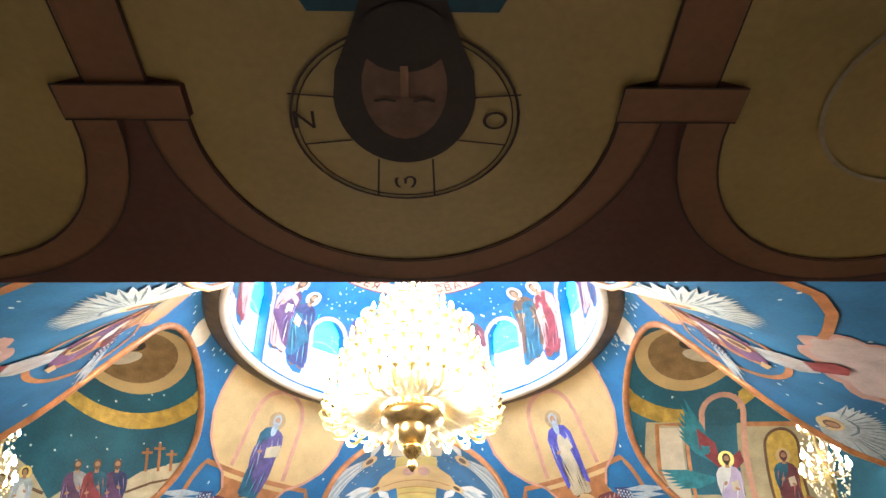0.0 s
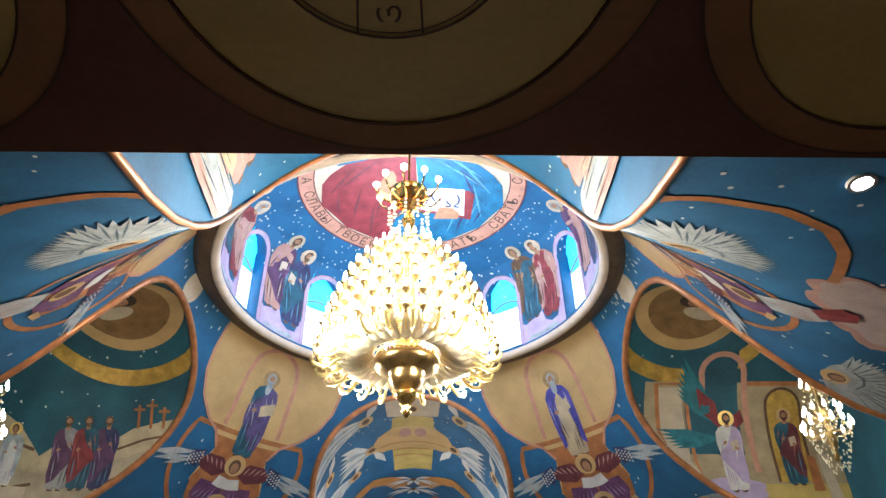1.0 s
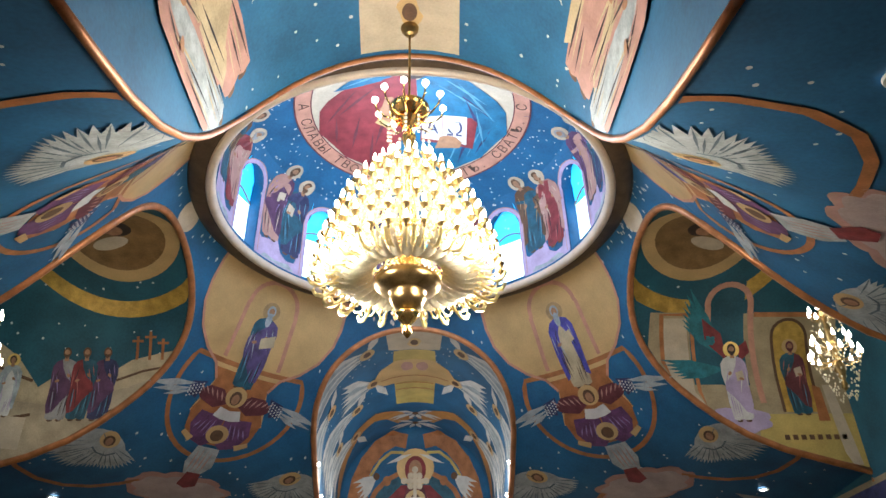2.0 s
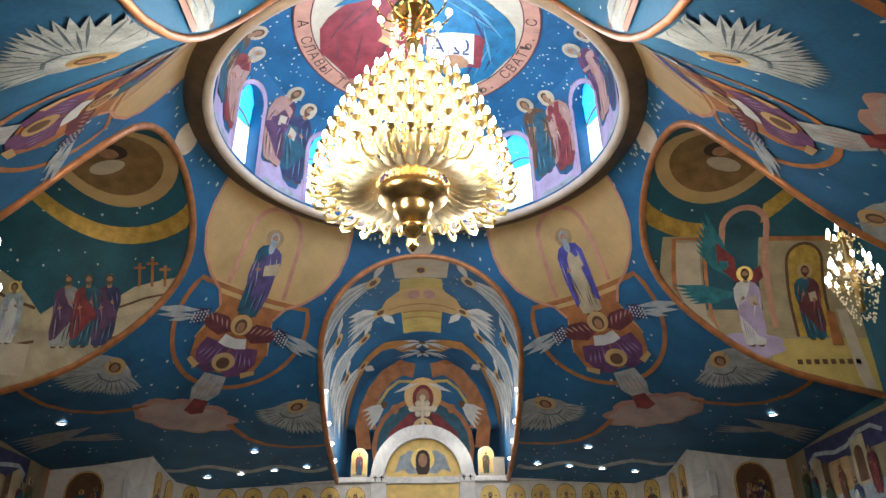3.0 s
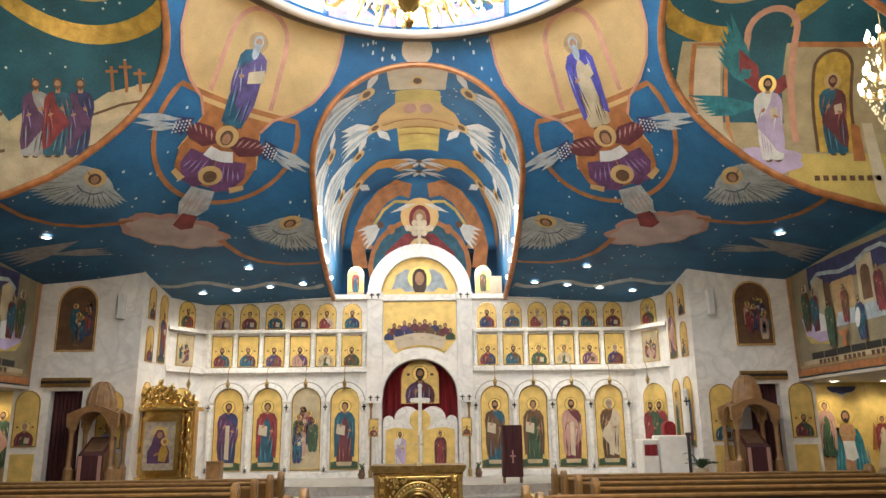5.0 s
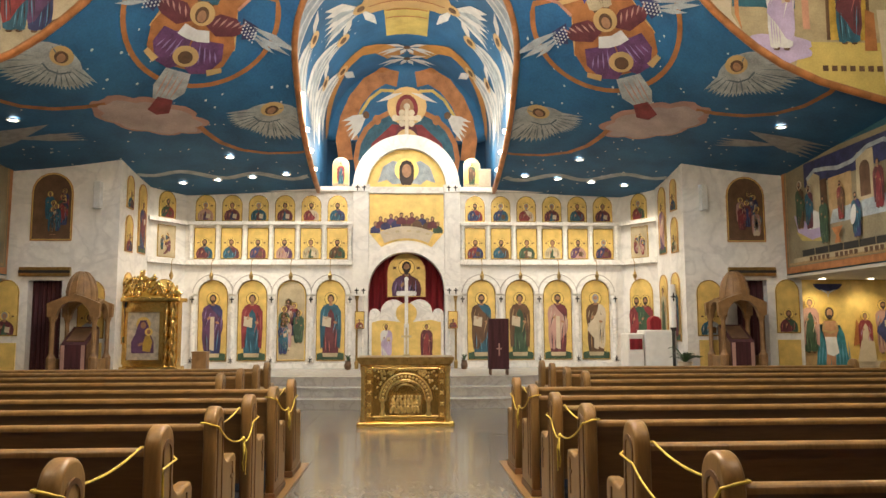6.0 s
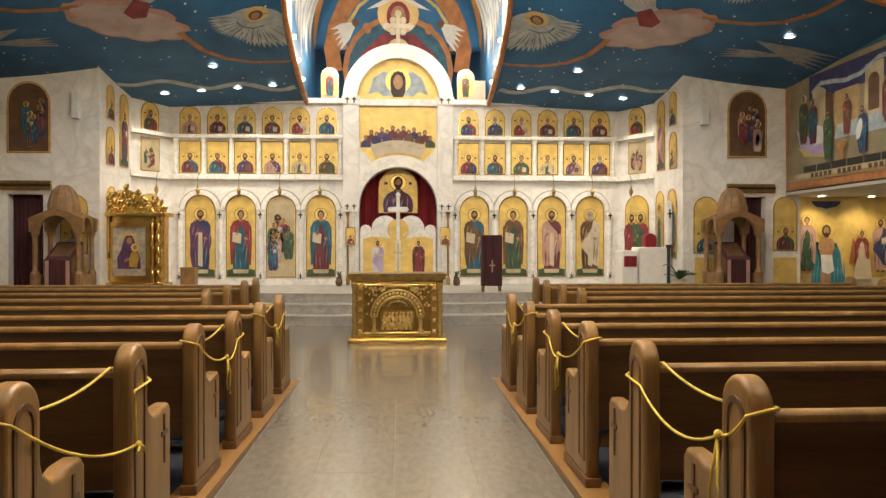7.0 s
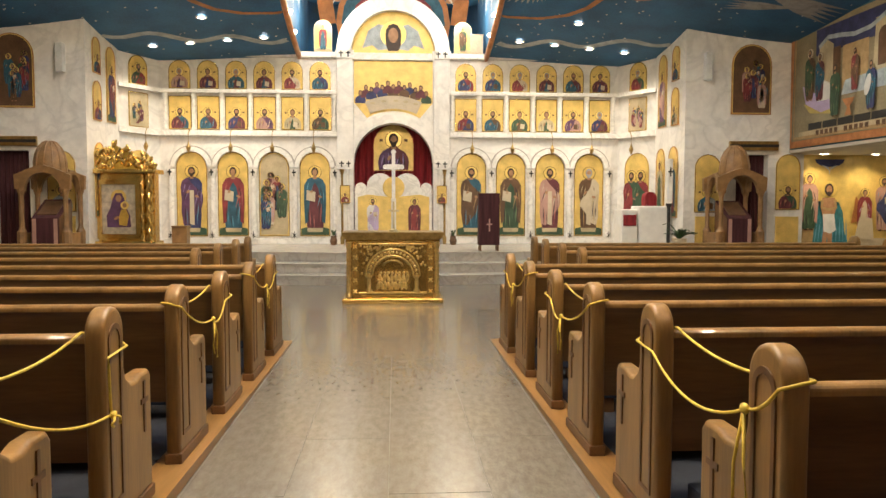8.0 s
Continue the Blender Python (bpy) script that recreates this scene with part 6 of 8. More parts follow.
def in_vault(axis, sign, up=False):
    """Measure in a vault: u round the arc from the crown, v outwards; with up: u outwards, v upwards on the north flank."""
    span, spring = vault_size(axis, sign)

    def surf(u, v, o):
        s, d = (-v, u) if up else (u, v)
        quarter = span * math.pi / 2
        R = span - o
        if abs(s) <= quarter:
            l, z = R * math.sin(s / span), spring + R * math.cos(s / span)
        else:
            l, z = math.copysign(R, s), spring - (abs(s) - quarter)
        rr = shell_r(z)
        d = max(d, math.sqrt(max(0.01, rr * rr - l * l)) + 0.05)
        return (l, CY + sign * d, z) if axis == "y" else (sign * d, CY + l, z)
    return surf


def in_dome(u, v, o):
    r = min(math.hypot(u, v), 2.9)
    return (u, CY - v, float(np.interp(-r, -_dr, _dz)) - o - 0.004)


def mural(label, category="mural", group=""):
    return thing("mural", label, category, (0, 0, 0), group)


def band(pts, w):
    """An outline that follows points with a width."""
    L, R = [], []
    for i, p in enumerate(pts):
        a, b = pts[max(i - 1, 0)], pts[min(i + 1, len(pts) - 1)]
        dx, dy = b[0] - a[0], b[1] - a[1]
        d = math.hypot(dx, dy) or 1
        L.append((p[0] - dy / d * w / 2, p[1] + dx / d * w / 2))
        R.append((p[0] + dy / d * w / 2, p[1] - dx / d * w / 2))
    return [[L[i], L[i + 1], R[i + 1], R[i]] for i in range(len(pts) - 1)]


def feathers(u, v, a0, a1, n, l0, l1, w):
    out = []
    for k in range(n):
        f = k / max(1, n - 1)
        a, l = radians(a0 + (a1 - a0) * f), l0 + (l1 - l0) * f
        out.append(sliver(u, v, u + l * math.cos(a), v + l * math.sin(a), w))
    return out


def cloud(u, v, rx, ry, n=7, seed=1):
    rnd = random.Random(seed)
    pts = []
    for i in range(n * 6):
        a = 2 * math.pi * i / (n * 6)
        k = 1 + 0.16 * abs(math.sin(n * a / 2)) + 0.04 * rnd.random()
        pts.append((u + rx * k * math.cos(a), v + ry * k * math.sin(a)))
    return pts


PINKBAND = mat("rose_band", (0.50, 0.25, 0.17), 0.5, vary=0.2, scale=5, fine=50)
TEALWING = mat("teal_wing", (0.02, 0.16, 0.20), 0.6, vary=0.35, scale=8, fine=40)
EV_BLUE = mat("royal_blue_paint", (0.06, 0.055, 0.30), 0.6, vary=0.4, scale=6, fine=40)
EV_PURPLE = mat("violet_paint", (0.085, 0.06, 0.17), 0.6, vary=0.4, scale=6, fine=40)
BRIGHT_RED = mat("bright_red_paint", (0.20, 0.022, 0.028), 0.6, vary=0.3, scale=5)
YELLOW = mat("ochre_yellow", (0.50, 0.38, 0.11), 0.6, vary=0.2, scale=3, fine=40)


WING_GREY = mat("wing_grey_paint", (0.36, 0.39, 0.40), 0.6, vary=0.3, scale=5, fine=40)
SLATE = mat("slate_paint", (0.10, 0.14, 0.17), 0.6, vary=0.3, scale=6, fine=40)
CLOUD_PINK = mat("cloud_pink_paint", (0.42, 0.33, 0.31), 0.6, vary=0.2, scale=3, fine=40)
PLUM = mat("plum_paint", (0.115, 0.04, 0.12), 0.6, vary=0.4, scale=6, fine=40)


def seraph(label, surf, u, v, flip):
    """A pale many-winged face."""
    m = mural(label, "mural", "seraph paintings")
    fl = []
    for base, spread, n, l0, l1 in ((195, 60, 11, 0.72, 0.55), (250, 70, 12, 0.50, 0.78), (-72, 78, 16, 0.70, 1.45), (20, 130, 9, 0.26, 0.20)):
        fl += feathers(u, v - 0.06, base, base + spread, n, l0, l1, 0.14)
    if flip < 0:
        fl = [[(2 * u - x, y) for x, y in p] for p in fl]
    decal("wing_shape", [ell(u + flip * 0.10, v - 0.18, 0.50, 0.32)], WING_GREY, m, surf, 1, 0.25)
    tagged(decal("feather_fan", fl, WING_GREY, m, surf, 2, 0.3), kind="stuff")
    tagged(decal("feather_shading", [sliver(p[0][0] * 0.7 + p[2][0] * 0.3, p[0][1] * 0.7 + p[2][1] * 0.3, p[2][0], p[2][1], 0.022) for p in fl[::2]], SLATE, m, surf, 3, 0.3), kind="stuff")
    decal("breast_line", band([(u - 0.22, v - 0.22), (u - 0.08, v - 0.30), (u + 0.10, v - 0.30), (u + 0.24, v - 0.20)], 0.03), SLATE, m, surf, 4, 0.2)
    decal("halo", [ell(u, v, 0.19, 0.16)], BRONZE_GOLD, m, surf, 4, 0.2)
    decal("hair", [ell(u, v - 0.02, 0.11, 0.10)], BROWN, m, surf, 5, 0.2)
    decal("face", [ell(u, v - 0.03, 0.065, 0.075)], SKIN, m, surf, 6, 0.2)


for sx, sy in ((1, 1), (-1, 1), (1, -1), (-1, -1)):
    cs_ = corner(sx, sy)
    flip = sx * sy
    east = sx > 0
    # gold panel with a writer
    m = mural("gilded curved panel with a grey-bearded seated writer in %s" % ("deep blue" if east else "purple"), "mural", "corner panel paintings")
    edge_l = [(1.27, -0.02), (1.36, -0.35), (1.41, -0.75), (1.38, -1.10), (1.22, -1.45), (0.95, -1.72), (0.66, -1.90), (0.52, -2.15), (0.62, -2.45), (0.72, -2.8)]
    outline = [(-x, y) for x, y in edge_l] + edge_l[::-1]
    decal("ground", [outline], BRONZE_GOLD, m, cs_, 1, 0.25)
    stem = [(0.66, -1.95), (0.52, -2.15), (0.58, -2.5), (0.70, -2.75), (0.64, -3.1), (0.4, -3.3)]
    decal("stem", [[(-x, y) for x, y in stem] + stem[::-1]], ORANGE, m, cs_, 2, 0.25)
    decal("edge_line", band(edge_l[:8], 0.05), PINKBAND, m, cs_, 3, 0.25)
    decal("edge_line", band([(-x, y) for x, y in edge_l[:8]], 0.05), PINKBAND, m, cs_, 3, 0.25)
    decal("inner_arch", band([(-0.55, -1.75), (-0.52, -1.2), (-0.50, -0.75)] + arc(0, -0.72, 0.48, 180, 0, 14) + [(0.50, -0.75), (0.52, -1.2), (0.55, -1.75)], 0.075), PINKBAND, m, cs_, 3, 0.25)
    decal("halo", [ell(0.0, -0.77, 0.17, 0.17)], OCHRE_FOLD, m, cs_, 3, 0.2)
    figure(m, cs_, 0.0, -2.22, 1.62, 0, SAND if east else AZURE, EV_BLUE if east else EV_PURPLE, None, 4, 0.2, flip, PALE)
    decal("beard", [ell(0, -0.92, 0.06, 0.13)], PALE, m, cs_, 8, 0.2)
    decal("scroll", [moved([(-0.03, 0.0), (0.24, 0.10), (0.20, 0.30), (-0.06, 0.18)], 0.04, -1.45, 1.0, 0, -flip)], SAND, m, cs_, 9, 0.2)
    # winged creature below with a ring round it
    decalg = mural("red and white winged cherub within an orange ring", "mural", "cherub paintings")
    ring_pts = [(p[0], p[1]) for p in arc(0, -2.42, 1.22, 0, 360, 48, 1.18)]
    decal("ring", band([p for p in ring_pts if p[1] < -1.75], 0.085), ORANGE, decalg, cs_, 1, 0.25)
    for sd in (-1, 1):
        decal("inner_wing", [[(sd * x, y) for x, y in ((0.05, -2.48), (0.28, -2.28), (0.55, -2.28), (0.75, -2.45), (0.62, -2.56), (0.33, -2.64))]], MAROON, decalg, cs_, 4, 0.25)
        tagged(decal("feather_tips", [[(sd * x, y) for x, y in sliver(0.22 + 0.10 * q, -2.50 + 0.02 * q, 0.30 + 0.11 * q, -2.32 + 0.005 * q, 0.035)] for q in range(5)], PINK, decalg, cs_, 5, 0.25), kind="stuff")
        tagged(decal("wing_dots", [[(sd * x, y) for x, y in ell(0.70 + 0.055 * (q % 5), -2.30 - 0.055 * (q // 5) - 0.03 * (q % 5), 0.017, 0.017, 0, 6)] for q in range(20)], WHITE, decalg, cs_, 6, 0), kind="stuff")
        decal("wing_fringe", [[(sd * x, y) for x, y in ((0.64, -2.24), (0.92, -2.32), (0.95, -2.52), (0.74, -2.58))]], ULTRA, decalg, cs_, 5, 0.25)
        tagged(decal("feather_fan", [[(sd * x, y) for x, y in p] for p in (sliver(0.86, -2.36, 1.78, -2.62, 0.10), sliver(0.84, -2.42, 1.60, -2.68, 0.10), sliver(0.84, -2.33, 1.55, -2.52, 0.10), sliver(0.84, -2.46, 1.35, -2.70, 0.08))], WING_GREY, decalg, cs_, 6, 0.25), kind="stuff")
        decal("lower_wing", [[(sd * x, y) for x, y in ((0.02, -2.65), (0.30, -2.74), (0.50, -2.72), (0.58, -3.0), (0.44, -3.28), (0.18, -3.36), (0.0, -3.22))]], PLUM, decalg, cs_, 4, 0.25)
        tagged(decal("feather_gilt", [[(sd * x, y) for x, y in sliver(0.14 + 0.09 * q, -2.80 - 0.03 * q, 0.24 + 0.09 * q, -3.16 + 0.03 * q, 0.03)] for q in range(4)], VIOLET_FOLD, decalg, cs_, 5, 0.25), kind="stuff")
        decal("gilt_tip", [[(sd * x, y) for x, y in ((0.40, -3.22), (0.62, -3.12), (0.66, -3.20), (0.46, -3.32))]], BRONZE_GOLD, decalg, cs_, 6, 0.25)
    decal("collar", [[(-0.27, -2.76), (-0.20, -2.58), (0, -2.62), (0.20, -2.58), (0.27, -2.76), (0.10, -2.80), (-0.10, -2.80)]], WHITE, decalg, cs_, 7, 0.25)
    decal("halo", [ell(0, -2.36, 0.20, 0.19)], BRONZE_GOLD, decalg, cs_, 7, 0.2)
    decal("hair", [ell(0, -2.38, 0.11, 0.13)], BROWN, decalg, cs_, 8, 0.2)
    decal("face", [ell(0, -2.40, 0.07, 0.095)], SKIN, decalg, cs_, 9, 0.2)
    decal("medallion", [ell(0, -3.08, 0.21, 0.18)], BRONZE_GOLD, decalg, cs_, 7, 0.2)
    decal("medallion_face", [ell(0, -3.1, 0.12, 0.11)], BROWN, decalg, cs_, 8, 0.2)
    decal("white_robe", [[(-0.22, -3.35), (0.20, -3.35), (0.26, -3.72), (0.10, -3.98), (-0.18, -3.95), (-0.28, -3.7)]], WING_GREY, decalg, cs_, 6, 0.25)
    tagged(decal("fold_lines", [sliver(-0.15 + 0.09 * q, -3.38, -0.16 + 0.08 * q, -3.92, 0.03) for q in range(4)], PINK, decalg, cs_, 7, 0.25), kind="stuff")
    m = mural("pale pink cloud with an open hand", "mural", "cloud paintings")
    decal("cloud_shape", [cloud(0.0, -4.42, 0.86, 0.40, 9, 3)], PINK, m, cs_, 1, 0.25)
    decal("cloud_light", [cloud(0.03, -4.45, 0.76, 0.33, 9, 4)], CLOUD_PINK, m, cs_, 2, 0.25)
    decal("hand_shape", [[(-0.12, -3.9), (0.14, -3.9), (0.22, -4.2), (0.05, -4.3), (-0.14, -4.22)]], RED, m, cs_, 7, 0.25)
    for sd in (-1, 1):
        seraph("pale seraph with many grey-white wings on blue", cs_, sd * 1.78, -3.72, sd)
        m = mural("orange painted band curving beneath the seraph", "mural", "orange bands")
        decal("band", band([(sd * x, y) for x, y in ((0.78, -4.35), (1.05, -4.55), (1.45, -4.80), (1.9, -4.96), (2.4, -4.98), (2.9, -4.85), (3.3, -4.6))], 0.09), ORANGE, m, cs_, 1, 0.25)
    if sy > 0:
        m = mural("grey-white wavy ribbon on the dark blue ceiling", "mural", "wavy ribbons")
        wave = [(sx * (2.0 + 3.1 * k / 20), 7.0 - 0.9 * (k / 20) ** 1.5 + 0.14 * math.sin(k * 0.75)) for k in range(21)]
        decal("ribbon", band(wave, 0.16), PALE, m, plan, 1, 0.25)
        m = mural("long pale outstretched wing on the blue ceiling", "mural", "long wings")
        tagged(decal("feather_fan", [sliver(sx * 5.6, 3.75, sx * 6.95, 4.35 - 0.16 * k, 0.16) for k in range(5)] + [sliver(sx * 6.3, 4.0, sx * 5.3, 4.2 + 0.1 * k, 0.12) for k in range(4)], GREY, m, plan, 1, 0.25), kind="stuff")

# stars
random.seed(21)


def stars(name, label, surf, spots, size, material=WHITE, wide=1.0):
    ob = mural(label, "stars")
    polys = []
    for u, v in spots:
        s = size * random.uniform(0.7, 1.35)
        polys.append(ell(u, v, s * wide, s, 0 if wide != 1 else random.random() * 90, 8))
    tagged(decal(name, polys, material, ob, surf, 0), kind="stuff")


spots = []
while len(spots) < 620:
    x, y = random.uniform(-6.9, 6.9), random.uniform(-8.2, 7.7)
    r = math.hypot(x, y)
    if r < 3.3 or (r > 4.6 and (abs(x) < SPAN + 0.1 or abs(y) < SPAN + 0.1)):
        continue
    l = min(abs(x), abs(y))
    if l < SPAN and shell_z(r) < vault_z(l) + 0.15:
        continue
    spots.append((x, y))
for k in range(160):
    a, r = random.random() * 6.283, random.uniform(3.28, 3.5)
    spots.append((r * math.cos(a), r * math.sin(a)))
stars("star_field", "small white stars scattered over the blue ceiling", plan, spots, 0.017)
stars("star_field", "small white stars on the dome's blue ring", in_drum, [(random.uniform(0, 360), random.uniform(9.0, 10.38)) for k in range(420)], 0.017, WHITE, 20.0)
for ax, sg in (("x", 1), ("x", -1), ("y", 1), ("y", -1)):
    stars("star_field", "small white stars on the painted vault", in_vault(ax, sg), [(random.uniform(-2.4, 2.4), random.uniform(3.8, 6.8)) for k in range(90)], 0.017)

# medallions between the dome and the vaults
for a in (0, 90, 180, 270):
    m = mural("small cream medallion under the dome's rim", "mural", "rim medallions")
    c_, s_ = math.cos(radians(a)), math.sin(radians(a))
    decal("disc", [[(c_ * 3.385 + c_ * x - s_ * y, s_ * 3.385 + s_ * x + c_ * y) for x, y in ell(0, 0, 0.13, 0.27)]], CREAM, m, plan, 2, 0.2)

# sanctuary vault and entrance vault
for sg in (1, -1):
    sv = in_vault("y", sg)
    m = mural("gilded altar table painted along the vault's crown", "mural", "vault crowns")
    decal("cloth", [[(-0.55, 3.6), (0.55, 3.6), (0.52, 4.35), (0.30, 4.45), (-0.30, 4.45), (-0.52, 4.35)]], CREAM, m, sv, 1, 0.25)
    decal("disc", [ell(0, 4.12, 0.15, 0.20)], BRONZE_GOLD, m, sv, 2, 0.2)
    decal("face_spot", [ell(0, 4.12, 0.08, 0.12)], BROWN, m, sv, 3)
    decal("gold_table", [[(-0.42, 4.46), (0.42, 4.46), (0.46, 5.2), (0.44, 7.5), (-0.44, 7.5), (-0.46, 5.2)]], YELLOW, m, sv, 1, 0.25)
    decal("gold_shape", [[(-0.95, 5.75), (-0.75, 5.25), (-0.40, 4.95), (0.40, 4.95), (0.75, 5.25), (0.95, 5.75), (0.7, 6.15), (-0.7, 6.15)]], BRONZE_GOLD, m, sv, 2, 0.25)
    decal("chalice_shape", [ell(-0.16, 5.3, 0.13, 0.24), ell(0.16, 5.3, 0.13, 0.24)], PINK, m, sv, 3)
    tagged(decal("table_lines", band([(-0.42, 6.2), (0.42, 6.2)], 0.05) + band([(-0.42, 6.55), (0.42, 6.55)], 0.05) + band([(-0.9, 5.8), (0.9, 5.8)], 0.04), ORANGE, m, sv, 4, 0.25), kind="stuff")
    for sd in (-1, 1):
        for j, (hs, hd, n, ln) in enumerate(((0.98, 4.15, 10, 2.3), (0.92, 5.75, 7, 1.0), (1.42, 6.6, 11, 2.3), (1.62, 8.05, 8, 1.7), (2.1, 5.2, 9, 1.9), (2.2, 7.4, 8, 1.4))):
            if sg < 0 and j not in (1,):
                continue
            m = mural("pale winged angel sweeping along the vault", "mural", "vault angels")
            fl, dk = [], []
            for k in range(n):
                f = k / (n - 1)
                u0, v0 = hs + 0.05, hd - 0.12 + 0.30 * f
                u1, v1 = hs + ln * (0.75 + 0.25 * f), hd - 0.9 + 1.25 * f
                (dk if k % 3 == 2 else fl).append(sliver(sd * u0, v0, sd * u1, v1, 0.24))
            fl.append(sliver(sd * hs, hd, sd * (hs - 0.30), hd + 1.0 if j in (1, 3) else hd - 0.7, 0.20))
            tagged(decal("feather_fan", fl, WHITE, m, sv, 1 + (j % 2), 0.25), kind="stuff")
            tagged(decal("feather_shade", dk, PALE, m, sv, 3 + (j % 2), 0.25), kind="stuff")
            decal("halo", [ell(sd * hs, hd, 0.17, 0.20)], BRONZE_GOLD, m, sv, 5, 0.2)
            decal("face", [ell(sd * hs, hd, 0.085, 0.11)], BROWN, m, sv, 6, 0.2)
        if sg < 0:
            continue
        m = mural("broad orange scroll on the vault near the apse", "mural", "orange scrolls")
        decal("scroll", band([(sd * x, y) for x, y in ((0.25, 8.75), (0.55, 8.15), (1.0, 7.85), (1.5, 8.0), (2.0, 8.45), (2.5, 8.95), (2.9, 9.2))], 0.46), mat("ochre_orange_paint", (0.42, 0.20, 0.05), 0.55, vary=0.2, scale=4, fine=40), m, sv, 2, 0.2)
    for d in (8.25, 8.95):
        m = mural("small white four-winged seraph on the crown", "mural", "crown seraphs")
        tagged(decal("feather_fan", [sliver(0, d, x, d + y, 0.14) for x, y in ((0.7, 0.12), (-0.7, 0.12), (0.45, -0.3), (-0.45, -0.3), (0.15, 0.4), (-0.15, 0.4), (0.6, 0.3), (-0.6, 0.3))], WHITE, m, sv, 4, 0.2), kind="stuff")
        decal("face", [ell(0, d, 0.08, 0.1)], BROWN, m, sv, 6)
    if sg < 0:
        for sd in (-1, 1):
            for u, c1, c2 in ((2.15, PINK, SAND), (2.75, PALE, PINK)):
                m = mural("tall angel in cream and rose robes on the vault", "mural", "robed angels")
                figure(m, sv, sd * u, 4.25, 2.3, 0, c1, c2, RIM_GOLD, 7, 0.25, sd, folds=SAND)


def in_apse(u, v, o):
    w = max(0.0, 1 - (u * u + max(0.0, v - SPRING) ** 2) / SPAN ** 2)
    return (u, CY + 9.35 + SPAN * 0.25 * math.sqrt(w) - o * 1.5, v)


m = mural("red-robed praying figure with raised hands in the apse")
decal("ground", [ell(0, 5.35, 1.28, 1.30)], ORANGE, m, in_apse, 1, 0.2)
decal("inner_ground", [ell(0, 5.35, 1.16, 1.18)], AZURE, m, in_apse, 2, 0.2)
decal("robe", [[(-1.05, 4.2), (-1.02, 5.2), (-0.84, 5.75), (-0.36, 6.22), (0.36, 6.22), (0.84, 5.75), (1.02, 5.2), (1.05, 4.2)]], BRIGHT_RED, m, in_apse, 3, 0.2)
decal("inner_robe", [[(-0.36, 4.2), (-0.40, 5.6), (-0.20, 6.2), (0.20, 6.2), (0.40, 5.6), (0.36, 4.2)]], MAROON, m, in_apse, 4, 0.2)
decal("halo", [ell(0, 6.66, 0.48, 0.46)], BRONZE_GOLD, m, in_apse, 5, 0.2)
decal("veil", [ell(0, 6.60, 0.27, 0.34)], BRIGHT_RED, m, in_apse, 6, 0.2)
decal("face", [ell(0, 6.60, 0.17, 0.24)], SKIN, m, in_apse, 7, 0.2)
decal("child_halo", [ell(0, 5.85, 0.26, 0.26)], BRONZE_GOLD, m, in_apse, 8, 0.2)
decal("child_head", [ell(0, 5.85, 0.12, 0.16)], BROWN, m, in_apse, 9, 0.2)
for sd in (-1, 1):
    decal("hand", [ell(sd * 1.30, 5.9, 0.14, 0.09, sd * 30)], SKIN, m, in_apse, 5)
    decal("sleeve_trim", band([(sd * 0.66, 5.75), (sd * 0.76, 5.2), (sd * 0.92, 4.6)], 0.05), GOLD_PAINT, m, in_apse, 5, 0.2)
    decal("small_disc", [ell(sd * 0.72, 6.32, 0.10, 0.12)], ORANGE, m, in_apse, 4)
    k2 = mural("broad orange scroll curling over the apse wall", "mural", "apse scrolls")
    decal("scroll", band([(sd * x, z) for x, z in ((0.22, 7.28), (0.55, 7.34), (0.92, 7.12), (1.22, 6.75), (1.42, 6.30), (1.52, 5.80), (1.45, 5.30))], 0.34), ORANGE, k2, in_apse, 3, 0.2)
    decal("scroll_edge", band([(sd * x, z) for x, z in ((0.30, 7.02), (0.62, 7.02), (0.90, 6.80), (1.12, 6.45), (1.28, 6.05))], 0.07), YELLOW, k2, in_apse, 4, 0.2)
    k3 = mural("white angel gliding over the apse wall", "mural", "apse angels")
    tagged(decal("feather_fan", [sliver(sd * 0.95, 6.45, sd * (1.35 + 0.05 * j), 5.75 + 0.12 * j, 0.12) for j in range(5)] + [sliver(sd * 0.1, 6.98, sd * (0.55 + 0.1 * j), 6.85 - 0.06 * j, 0.08) for j in range(3)], WHITE, k3, in_apse, 6, 0.2), kind="stuff")
    decal("face", [ell(sd * 0.98, 6.42, 0.08, 0.09)], BROWN, k3, in_apse, 8)

# side vaults: rings overhead, scenes on the north flanks
for sg in (1, -1):
    up = in_vault("x", sg, True)
    m = mural("bronze-gold round medallion with a child's head on the vault's crown", "mural", "side medallions")
    decal("outer_ring", [ell(4.5, -0.15, 0.95, 0.98, 0, 36)], BRONZE_GOLD, m, up, 2, 0.25)
    decal("inner_disc", [ell(4.5, -0.15, 0.74, 0.77, 0, 32)], mat("dark_mural_gold", (0.24, 0.14, 0.05), 0.42, 0.2, 0.35, 4, 0.05, 40), m, up, 3, 0.25)
    decal("head_shape", [ell(4.45, 0.0, 0.24, 0.20)], HAIR, m, up, 4, 0.25)
    decal("face", [ell(4.5, -0.05, 0.15, 0.13)], SKIN, m, up, 5)
    decal("pale_sleeve", [ell(4.62, -0.36, 0.30, 0.13, -20)], CREAM, m, up, 5)
    m = mural("broad gold crescent on dark teal", "mural", "gold crescents")
    decal("crescent", band(arc(4.55, -0.05, 1.55, 180, 360, 28), 0.27), GOLD_PAINT, m, up, 2, 0.25)
up = in_vault("x", 1, True)
m = mural("annunciation house with cream walls and copper frame")
